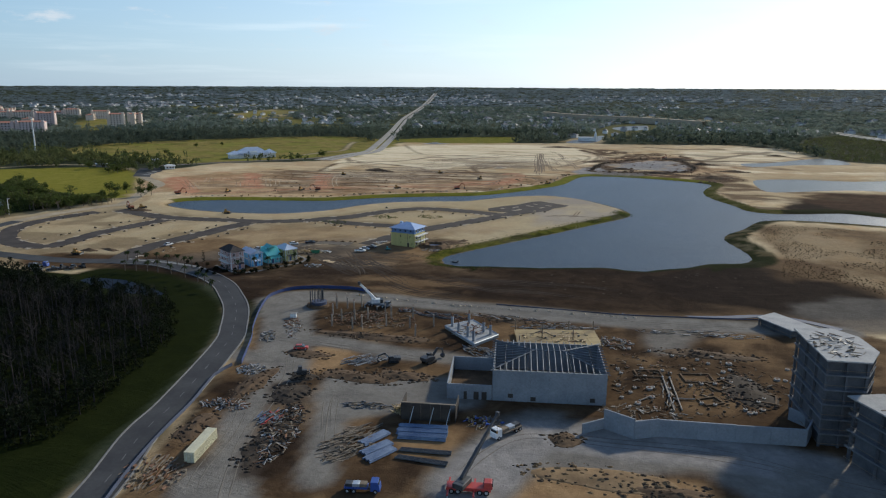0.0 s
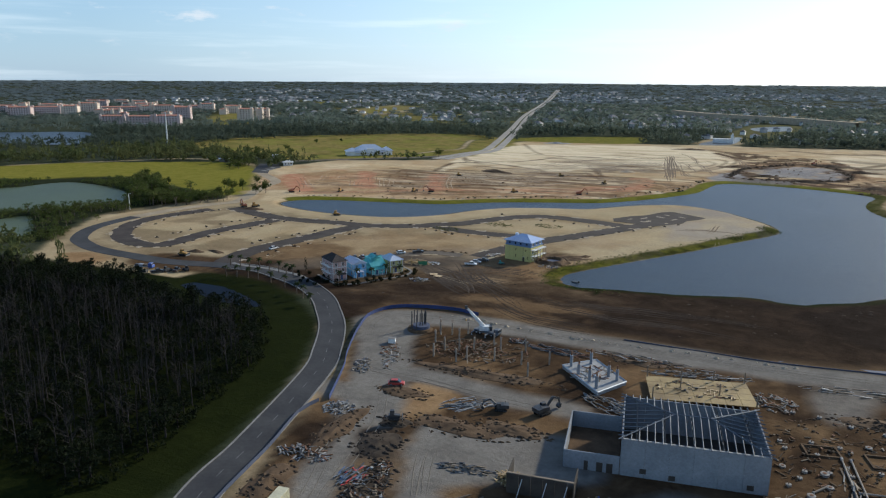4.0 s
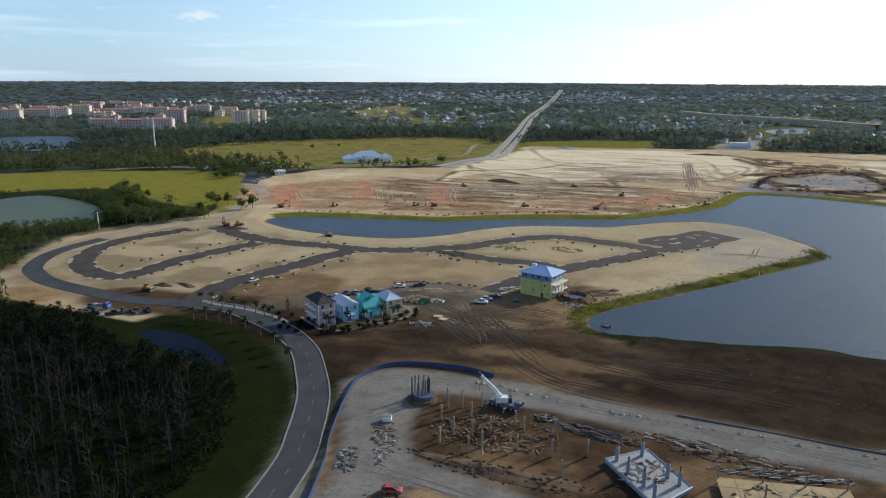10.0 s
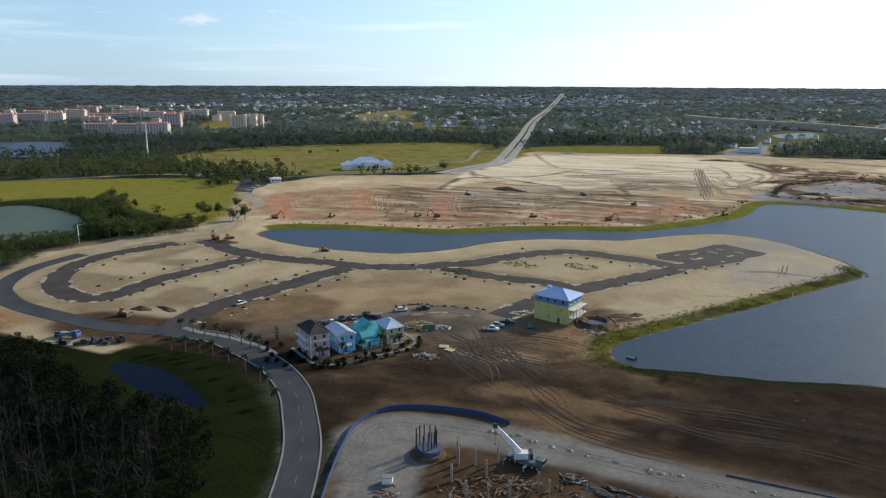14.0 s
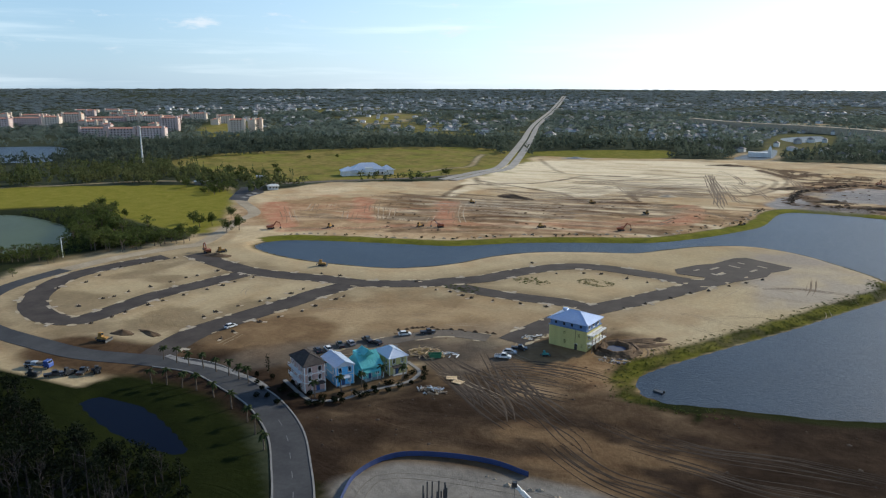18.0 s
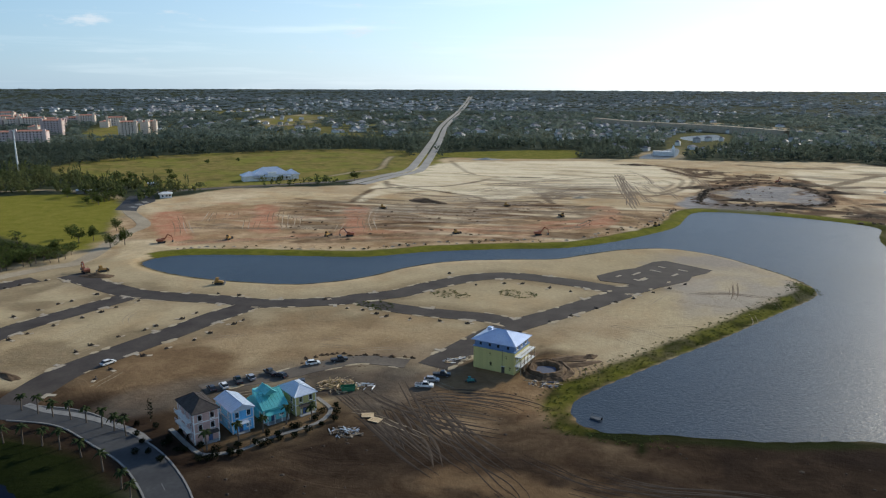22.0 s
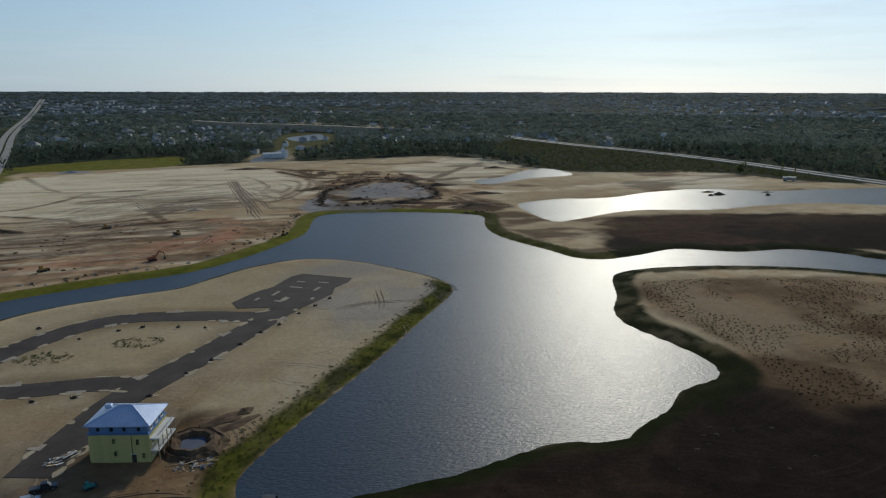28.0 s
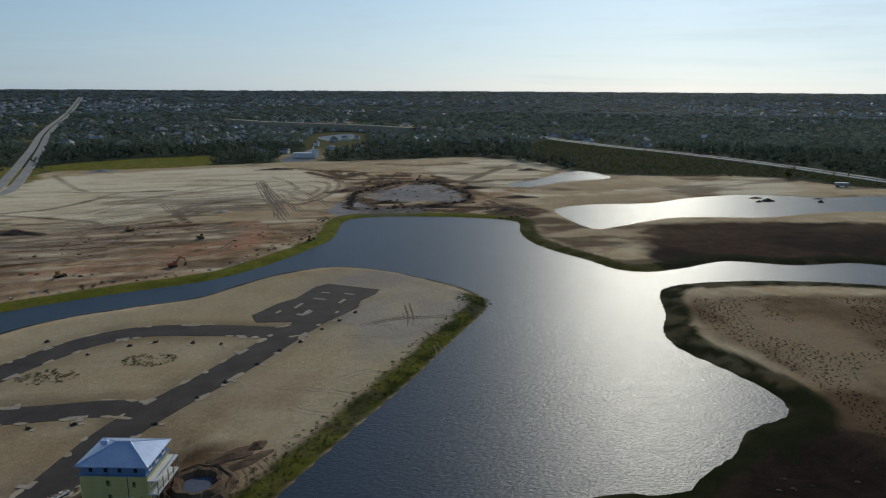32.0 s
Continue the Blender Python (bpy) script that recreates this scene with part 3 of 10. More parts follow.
SHORE = smooth_line(LAKE_WEST + LAKE_SOUTH + LAKE_NORTH, 5.0, True)
PONDS = [(smooth_line(p, 6.0, True), name, label) for p, name, label in (
    (POND_EAST, "flooded_pit", "shallow flooded sand pit with still bright water"),
    (POND_NORTH, "flooded_pit", "small pale puddled pond in bare sand"),
    (POND_MARSH, "marsh_pond", "grey-green marsh pond beside the grass field"),
    (POND_MARSH_SMALL, "marsh_pond", "small dark marsh pond among reeds"),
    (POND_SWAMP, "swamp_pond", "dark blue swamp pond at the edge of the wood"),
    (LAGOON, "lagoon", "distant bright lagoon among far trees"),
    (LAGOON_SMALL, "lagoon", "small bright lagoon behind the building land"),
    (FAR_LAKE, "far_lake", "wide grey-blue lake before the far hotels"))]
ROADS = {}
for road_name, pts in (("main", MAIN_ROAD), ("inner", INNER_LOOP), ("middle", MIDDLE_STREET), ("diagonal", DIAGONAL_STREET), ("spine", SPINE_STREET),
                       ("lower", LOWER_LOOP), ("house", HOUSE_STREET), ("highway", HIGHWAY), ("far", FAR_ROAD), ("gate", GATE_ROAD)):
    ROADS[road_name] = smooth_line(pts, 3.0 if road_name not in ("highway", "far") else 20.0)


def land_height(x, y):
    x, y = np.asarray(x, float), np.asarray(y, float)
    z = 0.35 * (patches(x, y, 17.0, 3) - 0.5) + 0.8 * (patches(x, y, 70.0, 5, 2) - 0.5)
    calm = np.full(x.shape, 1e9)
    for line in (ROADS["main"], ROADS["middle"], ROADS["inner"], ROADS["diagonal"], ROADS["spine"], ROADS["lower"], ROADS["house"]):
        calm = np.minimum(calm, line_distance(x, y, line))
    z = z * rise(calm, 5.0, 16.0)
    yard = depth_in(x, y, np.array(BUILDING_SITE, float))
    z = z * (1 - 0.7 * rise(yard, -4, 6))
    far = np.hypot(x, y - 150)
    z = z * (1 - rise(far, 400, 700)) + 75.0 * rise(far, 2100, 5400)
    d = depth_in(x, y, SHORE)
    z = np.where(d > -9, z * rise(-d, 2, 9) - 1.1 * rise(d, -7, 0) - 2.5 * rise(d, 0, 9), z)
    for line, *_ in PONDS:
        d = depth_in(x, y, line)
        z = np.where(d > -9, z * rise(-d, 0, 9) - 0.6 * rise(d, -5, 0) - 1.2 * rise(d, 0, 6), z)
    return z


def steps(*runs):
    """Grid lines: stretches of even steps."""
    out = [runs[0][0]]
    for a, b, s in runs:
        n = max(1, round((b - a) / s))
        out += [a + (b - a) * (i + 1) / n for i in range(n)]
    return np.array(out)


GX = steps((-4700, -2500, 110), (-2500, -1100, 40), (-1100, -640, 12), (-640, -330, 4.5), (-330, 330, 2.2), (330, 660, 4.5), (660, 1100, 14), (1100, 2500, 40), (2500, 4700, 110))
GY = steps((-1500, -300, 100), (-300, 80, 10), (80, 640, 2.2), (640, 900, 3.2), (900, 1180, 5.0), (1180, 1700, 15), (1700, 2600, 40), (2600, 4750, 90))
gx, gy = [a.ravel() for a in np.meshgrid(GX, GY)]
gz = land_height(gx, gy)


def mask(outline, soft=3.0, ragged=6.0, seed=1):
    d = depth_in(gx, gy, smooth_line(outline, 6.0, True))
    d = d + ragged * (patches(gx, gy, 14.0, seed, 3) - 0.5) * 2
    return rise(d, -soft, soft)


def path_mask(line, half, soft=2.0, seed=2):
    d = line_distance(gx, gy, smooth_line(line, 6.0)) + 3.0 * (patches(gx, gy, 11.0, seed) - 0.5)
    return 1 - rise(d, half - soft, half + soft)


def mesh_from(name, verts, faces, mats, indices=None, smooth=False):
    me = bpy.data.meshes.new(name)
    verts, faces = np.asarray(verts, np.float32), np.asarray(faces, np.int32)
    n, k = faces.shape
    me.vertices.add(len(verts))
    me.vertices.foreach_set("co", verts.ravel())
    me.loops.add(n * k)
    me.loops.foreach_set("vertex_index", faces.ravel())
    me.polygons.add(n)
    me.polygons.foreach_set("loop_start", np.arange(0, n * k, k, dtype=np.int32))
    me.polygons.foreach_set("use_smooth", np.full(n, smooth))
    for m in mats:
        me.materials.append(m)
    if indices is not None:
        me.polygons.foreach_set("material_index", np.asarray(indices, np.int32))
    me.update(calc_edges=True)
    return me


nx, ny = len(GX), len(GY)
cell = (np.arange(ny - 1)[:, None] * nx + np.arange(nx - 1)[None]).ravel()
keep = np.hypot(gx[cell], gy[cell] - 150) < 4680
cell = cell[keep]
ground_mesh = mesh_from("ground", np.stack([gx, gy, gz], 1), np.stack([cell, cell + 1, cell + nx + 1, cell + nx], 1), [], smooth=True)

shore_d = depth_in(gx, gy, SHORE)
cleared = mask(CLEARED, 4, 5, 4)
site = mask(BUILDING_SITE, 2, 3, 6)
peninsula_bank = (gx > -30) & (gx < 80) & (gy < 505) & (gy > 325)
north_bank = np.zeros(gx.shape, bool)
by_water = (shore_d > -30) & (shore_d < 5)
north_bank[by_water] = (line_distance(gx[by_water], gy[by_water], smooth_line(LAKE_NORTH)) < line_distance(gx[by_water], gy[by_water], smooth_line(LAKE_WEST))) & (gx[by_water] < 175)
bank_width = np.where(north_bank, 10.0, np.where(peninsula_bank, 8.0, np.where((gx < 100) & (gy > 390), 2.0, np.where(gx < 0, 8.0, 13.0))))
bank_width = np.where((gx < 110) & (gx > 0) & (gy < 356) & (87 * (gy - 338) - 162 * (gx + 12) < -600), 6.0, bank_width)
bank = (0.85 + 0.15 * rise(patches(gx, gy, 7.0, 51), 0.35, 0.6)) * (1 - rise(-shore_d + 3 * (patches(gx, gy, 9.0, 9) - 0.5), bank_width - 1.5, bank_width + 1.5)) * (shore_d > -30)
bank = np.where(peninsula_bank & (87 * (gy - 338) - 162 * (gx + 12) > -600), bank * rise(-shore_d, -0.6, 0.9), bank)
hauls = np.maximum.reduce([path_mask(HAUL_WEST, 9), path_mask(HAUL_MIDDLE, 5), path_mask(HAUL_RING, 7), path_mask(HAUL_YARD, 11), path_mask(HAUL_SOUTH, 10), path_mask(HAUL_INNER, 5), mask(DUST, 3, 3, 95) * 0.8, path_mask(SITE_GATE, 5), 0.9 * mask(SOUTH_YARD, 3, 4, 181), 0.5 * mask(EAST_DUNE, 4, 6, 182)])
dark = np.maximum(mask(DARK_SOIL, 4, 4, 12) * (0.66 + 0.24 * rise(patches(gx / 3, gy, 16, 191, 4), 0.4, 0.6)), mask(DARK_NORTH_EAST, 6, 10, 13))
dark = dark * (1 - 0.35 * mask([(-90, 268), (-60, 278), (10, 282), (10, 276), (-60, 272)], 6, 8, 14))
site = np.maximum(site, mask([(-101, 272), (-118, 283), (-121, 296), (-108, 305), (-84, 330), (-70, 338), (-66, 354), (-40, 362), (-24, 352), (-16, 332), (10, 300), (-60, 276)], 4, 8, 36) * 0.85)
churned = mask([(-330, 500), (-345, 560), (-300, 620), (-180, 660), (-40, 690), (20, 690), (0, 620), (-80, 545), (-200, 500)], 10, 20, 17) * 0.8
churned = np.maximum(churned, mask([(10, 700), (20, 830), (60, 900), (150, 930), (230, 860), (170, 740), (140, 690), (80, 706)], 10, 25, 18) * rise(patches(gx, gy, 35, 19), 0.35, 0.6))
churned = np.maximum(churned, mask([(-101, 272), (-86, 290), (-80, 312), (-84, 330), (-64, 345), (-50, 352), (-20, 348), (-8, 326), (10, 300), (-60, 276)], 6, 12, 34) * 0.3)
field = mask(FIELD, 4, 6, 20)
meadow = np.maximum(np.maximum(mask(MEADOW, 8, 16, 21), mask(STRIP, 4, 4, 22)), mask([(-640, 900), (-620, 760), (-420, 690), (-300, 770), (-240, 850), (-270, 1040), (-420, 1110)], 8, 10, 23))
scrub = mask(SCRUB, 10, 14, 24)
verge = np.maximum.reduce([mask(VERGE, 2, 3, 25), 0.8 * mask(ROAD_WEDGE, 1, 2, 183), bank])
marsh = mask([(-620, 470), (-530, 445), (-460, 497), (-370, 470), (-310, 455), (-312, 400), (-318, 340), (-290, 292), (-420, 240), (-700, 300)], 5, 8, 26)
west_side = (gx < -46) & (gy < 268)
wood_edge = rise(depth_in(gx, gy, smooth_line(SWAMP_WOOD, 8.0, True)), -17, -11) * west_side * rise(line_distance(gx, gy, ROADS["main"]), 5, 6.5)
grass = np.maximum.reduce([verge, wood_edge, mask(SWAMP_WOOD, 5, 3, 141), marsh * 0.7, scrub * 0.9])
pale = np.maximum(hauls, mask([(-64, 380), (-60, 340), (-75, 320), (-100, 330), (-140, 300), (-150, 310), (-110, 350)], 4, 5, 27) * 0.25)
tan = np.maximum.reduce([mask(TAN_HEAP, 2, 3, 28), mask(ORANGE_PATCH, 2, 4, 29), mask(ORANGE_PATCH_WEST, 2, 3, 30), mask([(-70, 350), (-28, 335), (-5, 370), (-20, 385), (-40, 375)], 3, 5, 31) * 0.6, mask([(-165, 318), (-158, 370), (-120, 398), (-70, 398), (-62, 372), (-85, 360), (-125, 335), (-150, 310)], 10, 14, 35) * 0.5, mask(SOUTH_EAST_SAND, 6, 8, 37) * 0.25,
                         mask([(-320, 505), (-345, 560), (-290, 640), (-170, 690), (-20, 720), (20, 690), (0, 610), (-80, 540), (-200, 495)], 10, 25, 38) * rise(patches(gx, gy, 28, 39, 3), 0.4, 0.65) * 0.75])
wet = np.maximum.reduce([mask(WET_BASIN, 5, 14, 32) * rise(patches(gx, gy, 30, 33), 0.45, 0.55)])


def strokes(groups):
    """Worn lines drawn over the land: (width, strength, line)."""
    out = np.zeros(gx.shape)
    for group in groups:
        for width, strength, pts in group:
            line = smooth_line(pts, 5.0)
            lo, hi = line.min(0) - 16, line.max(0) + 16
            near = (gx > lo[0]) & (gx < hi[0]) & (gy > lo[1]) & (gy < hi[1])
            x, y = gx[near], gy[near]
            d = line_distance(x, y, line) + 2.5 * (patches(x, y, 9.0, 77) - 0.5)
            fade = 0.6 + 0.4 * rise(patches(x, y, 30.0, 78), 0.3, 0.6)
            out[near] = np.maximum(out[near], strength * fade * (1 - rise(d, width * 0.5, width * 0.75 + 1.0)))
    return out


on_peninsula = 87 * (gy - 338) - 162 * (gx + 12) > -600
lush = np.maximum(bank * north_bank * ((gx < 60) | (gy > 520)) * np.where((gx > 126) & (gy < 684), 0.3, 1.0), 0.65 * bank * peninsula_bank * on_peninsula * (0.25 + 0.75 * rise(patches(gx, gy, 7, 101, 4), 0.4, 0.6)))
drawn = strokes([GRADED_LOOPS, GRADED_BANDS, TURN_LOOPS, CHURN_LINES, MUD_RIDGES, MUD_RIDGES_FAR])
creamy = np.maximum.reduce([mask(PALE_UPPER, 6, 14, 111) * (0.45 + 0.55 * rise(patches(gx / 3.5, gy, 12, 112, 3), 0.35, 0.6)), mask(PALE_NORTH_EAST, 6, 14, 113) * (0.4 + 0.6 * rise(patches(gx / 3, gy, 16, 114, 3), 0.35, 0.6)), 0.15 * mask(PALE_TIP, 6, 12, 115) * (0.4 + 0.6 * rise(patches(gx, gy, 20, 116, 3), 0.35, 0.6))])
basin = mask(MUD_BASIN, 5, 14, 81)
long_streaks = rise(patches(gx / 4.5, gy, 9.0, 82, 3), 0.42, 0.66)
drawn = np.maximum(drawn, 0.85 * basin * rise(patches(gx / 1.3, gy / 1.5, 12.0, 83, 4), 0.44, 0.56))
drawn = np.maximum.reduce([drawn, strokes([[(9, 0.95, RING_MUD)]]), 0.9 * mask(SPOIL_BANK, 3, 6, 145)])
drawn = np.maximum(drawn, 0.5 * mask(CHURN_BAND, 6, 12, 84) * np.maximum(0.6 * long_streaks, rise(patches(gx, gy, 10, 146, 4), 0.54, 0.64)))
red = np.maximum.reduce([mask(p, 3, 4, 15) * (0.65 + 0.35 * rise(patches(gx, gy, 12, 16, 3), 0.35, 0.6)) for p in (CLAY_WEST, CLAY_MIDDLE, CLAY_EAST)] + [0.75 * strokes([CLAY_TRACKS]), strokes([CLAY_BANDS]), 0.3 * mask(RED_CLAY, 8, 22, 15) * rise(patches(gx / 2, gy, 14, 16, 3), 0.5, 0.7)])
drawn = drawn * (1 - 0.7 * red)
mud = np.maximum(np.maximum(0.9 * mask(PALE_CORE, 4, 6, 147), 0.9 * mask(WET_MUD, 4, 12, 85) * rise(patches(gx / 1.5, gy / 1.3, 11.0, 86), 0.46, 0.58)), mask(WET_CHANNEL, 3, 6, 87))
mud = mud * (1 - 0.8 * strokes([MUD_RIDGES]))
islands = np.maximum(mask(DARK_ISLAND, 2, 4, 96), mask(WEST_SCRAPS, 2, 4, 97))
pale = pale * (1 - 0.85 * islands)
tan = np.maximum.reduce([tan, mask(ORANGE_YARD, 2, 4, 98) * 0.8, 0.4 * mask(BUILDING_SITE, 2, 3, 6) * rise(patches(gx, gy, 15, 99, 3), 0.52, 0.68)])
dark = np.maximum(dark, 0.6 * np.maximum(islands, mask(BUILDING_SITE, 2, 3, 6)) * rise(patches(gx, gy, 12, 100, 3), 0.55, 0.72))
tan = np.maximum(tan, 0.55 * mask([(-45, 388), (-24, 428), (0, 455), (-6, 418), (-20, 380)], 8, 10, 194) * rise(patches(gx, gy, 20, 195, 4), 0.3, 0.6))
tan = tan * (1 - 0.7 * creamy)
tan = np.maximum(tan, 0.32 * (1 - creamy) * rise(gy, 560, 640) * cleared * rise(patches(gx / 2, gy, 30, 105, 3), 0.35, 0.6))
tan = np.maximum(tan, 0.75 * strokes([PALE_TRACKS]) * 0.3)
churned = np.maximum(churned, 0.85 * mask(CHURN_BAND, 6, 10, 88))
dark = np.maximum.reduce([dark, mask(BLACK_SOIL, 5, 3, 89) * (0.8 + 0.2 * rise(patches(gx / 3, gy, 16, 192, 4), 0.4, 0.6)), mask(BLACK_SHORE, 4, 6, 148)])
site = np.maximum.reduce([site, mask(DARK_SOIL, 4, 4, 12), mask(BLACK_SOIL, 5, 3, 89), mask(BLACK_SHORE, 6, 6, 148), mask([(-20, 334), (0, 337), (60, 347), (90, 353), (128, 378), (140, 360), (100, 330), (0, 320)], 3, 3, 193)])
site = np.maximum(site, 0.95 * mask(BROWN_YARD, 5, 10, 90) * (1 - 0.5 * rise(patches(gx, gy, 16, 91), 0.55, 0.75)))
site = np.maximum(site, 0.95 * mask([(-107, 272), (-80, 242), (-68, 226), (-60, 240), (-40, 250), (20, 250), (110, 255), (150, 300), (120, 306), (-60, 300)], 3, 4, 93))
site = np.maximum(site, mask(SOUTH_EAST_SAND, 6, 10, 94) * (0.55 + 0.35 * rise(patches(gx, gy, 34, 171, 4), 0.4, 0.62)))
site = np.maximum(site, mask(SOUTH_EAST_BROWN, 8, 12, 102) * (0.6 + 0.37 * rise(patches(gx, gy, 26, 172, 4), 0.38, 0.6)))
palm_road = path_mask([(-205, 288), (-170, 292), (-150, 293), (-132, 289), (-116, 282), (-100, 270), (-88, 256)], 15, 4, 203)
dusty_way = path_mask([(-173, 305), (-155, 308), (-138, 306), (-124, 302)], 8, 3, 204)
site = np.maximum.reduce([site, palm_road, 0.95 * dusty_way])
dark = np.maximum.reduce([dark, 0.8 * palm_road * (gx > -165), 0.5 * dusty_way])
lots = np.full(gx.shape, 1e9)
for key in ("inner", "middle", "diagonal", "spine", "lower", "house", "main"):
    lots = np.minimum(lots, line_distance(gx, gy, ROADS[key]))
worn = rise(patches(gx, gy, 22, 103, 3), 0.4, 0.62)
site = np.maximum(site, 0.42 * (1 - rise(lots, 7, 16)) * (0.5 + 0.5 * worn))
site = np.maximum(site, 0.5 * mask([(-290, 300), (-250, 420), (-150, 400), (-60, 420), (-30, 400), (-20, 345), (-90, 300), (-150, 285), (-230, 285)], 8, 14, 104) * worn)
bare_strip = np.maximum.reduce([mask(p, 6, 12, 92) for p in (LAGOON_SMALL_GAP, FAR_STRIP, FAR_STRIP_WEST)] + [path_mask(FIELD_TRACK, 5, 1.5), path_mask(CLUB_PATH, 4, 1.5)])
cleared = np.maximum(cleared, bare_strip * 0.75)
meadow = meadow * (1 - bare_strip)
meadow = np.maximum.reduce([meadow] + [mask(p, 8, 20, 106) for p in (GREEN_GAP, GREEN_GAP_EAST, GREEN_GAP_FAR)] + [0.6 * mask(LAGOON_GAP, 6, 12, 92)])
suburb_lawn = mask(SUBURB, 20, 30, 205) * rise(patches(gx / 2.2, gy, 75, 201, 3), 0.55, 0.61)
meadow = np.maximum(meadow, 0.85 * suburb_lawn)
dark = np.maximum(dark, 0.62 * mask(BROWN_YARD, 5, 10, 90) * rise(patches(gx, gy, 14, 117, 3), 0.34, 0.6))
lush = np.maximum(lush, 0.75 * mask(STRIP, 4, 4, 22))
dark = np.maximum(dark, 0.8 * islands * rise(patches(gx, gy, 7, 118, 3), 0.3, 0.5))
mud = np.maximum(mud, 0.75 * path_mask(HAUL_SOUTH, 8) * rise(patches(gx, gy, 18, 119, 3), 0.25, 0.5))
site = np.maximum.reduce([site, 0.95 * mask(SPIT_GAP, 5, 8, 131), 0.9 * mask(HOUSE_GROUND, 4, 8, 132), 0.8 * mask(HOUSE_YARD, 4, 8, 133)])
dark = np.maximum.reduce([dark, 0.85 * mask(HOUSE_GROUND, 4, 8, 132) * (0.55 + 0.45 * rise(patches(gx, gy, 9, 134, 3), 0.35, 0.6)), 0.5 * mask(HOUSE_YARD, 4, 8, 133) * rise(patches(gx, gy, 9, 135, 3), 0.35, 0.6), 0.35 * mask(SPIT_GAP, 5, 8, 131)])
tan = tan * (1 - 0.9 * np.maximum(mask(BLACK_SOIL, 3, 3, 89), mask(DARK_SOIL, 4, 4, 12)))
tan = np.maximum(tan, 0.42 * mask([(-50, 290), (-30, 305), (-10, 303), (8, 288), (-2, 275), (-24, 274)], 4, 8, 211) * rise(patches(gx / 2.5, gy, 6, 212, 4), 0.4, 0.62))
house_west = mask([(-178, 300), (-165, 343), (-132, 346), (-108, 318), (-98, 296), (-125, 290)], 5, 9, 213)
site = np.maximum(site, 0.85 * house_west)
dark = np.maximum(dark, 0.5 * house_west * rise(patches(gx, gy, 12, 214, 4), 0.3, 0.6))
cleared = cleared * (1 - rise(depth_in(gx, gy, smooth_line(SWAMP_WOOD, 8.0, True)), -7, -3))
north_east = mask([(135, 973), (209, 1067), (273, 1087), (330, 905), (480, 850), (520, 760), (470, 735), (190, 765)], 10, 20, 161)
drawn = np.maximum(drawn, 0.6 * north_east * rise(patches(gx / 2.2, gy, 26, 162, 4), 0.5, 0.66))
drawn = np.maximum(drawn, 0.75 * mask([(150, 690), (145, 600), (160, 535), (230, 530), (300, 520), (330, 640), (220, 640)], 8, 14, 163) * rise(patches(gx / 1.6, gy, 20, 164, 4), 0.38, 0.58))
lot_sand = mask([(-190, 258), (-290, 270), (-320, 310), (-318, 360), (-300, 430), (-260, 450), (-150, 440), (-110, 480), (-60, 520), (10, 570), (60, 540), (80, 500), (20, 400), (-20, 345), (-90, 300), (-160, 285)], 8, 10, 165)
tip_grey = mask([(20, 440), (0, 520), (30, 560), (75, 520), (76, 490), (45, 455)], 8, 12, 166) * (0.4 + 0.6 * rise(patches(gx, gy, 18, 167, 4), 0.35, 0.6))
wave_zone = mask([(-270, 555), (-60, 560), (10, 640), (25, 780), (-60, 920), (-200, 770)], 12, 30, 221)
drawn = np.maximum(drawn, 0.6 * wave_zone * rise(patches(gx / 5, gy, 8, 222, 4), 0.52, 0.64) * (1 - 0.6 * creamy) * (1 - 0.7 * red))
creamy = np.maximum(creamy, 0.55 * wave_zone * rise(patches(gx / 5, gy, 9, 223, 4), 0.53, 0.66) * (1 - red))
creamy = creamy * (1 - np.maximum(dark, basin))
forest = 1 - np.maximum.reduce([cleared, field, meadow, marsh, scrub])
for key, channels in (("soils", (cleared, dark, red, churned)), ("greens", (grass, meadow, forest, pale)), ("sites", (site, tan, wet, field)), ("marks", (drawn, mud, lush, creamy)), ("tones", (lot_sand, tip_grey, north_east, lot_sand))):
    att = ground_mesh.attributes.new(key, "FLOAT_COLOR", "POINT")
    att.data.foreach_set("color", np.stack(channels, 1).astype(np.float32).ravel())


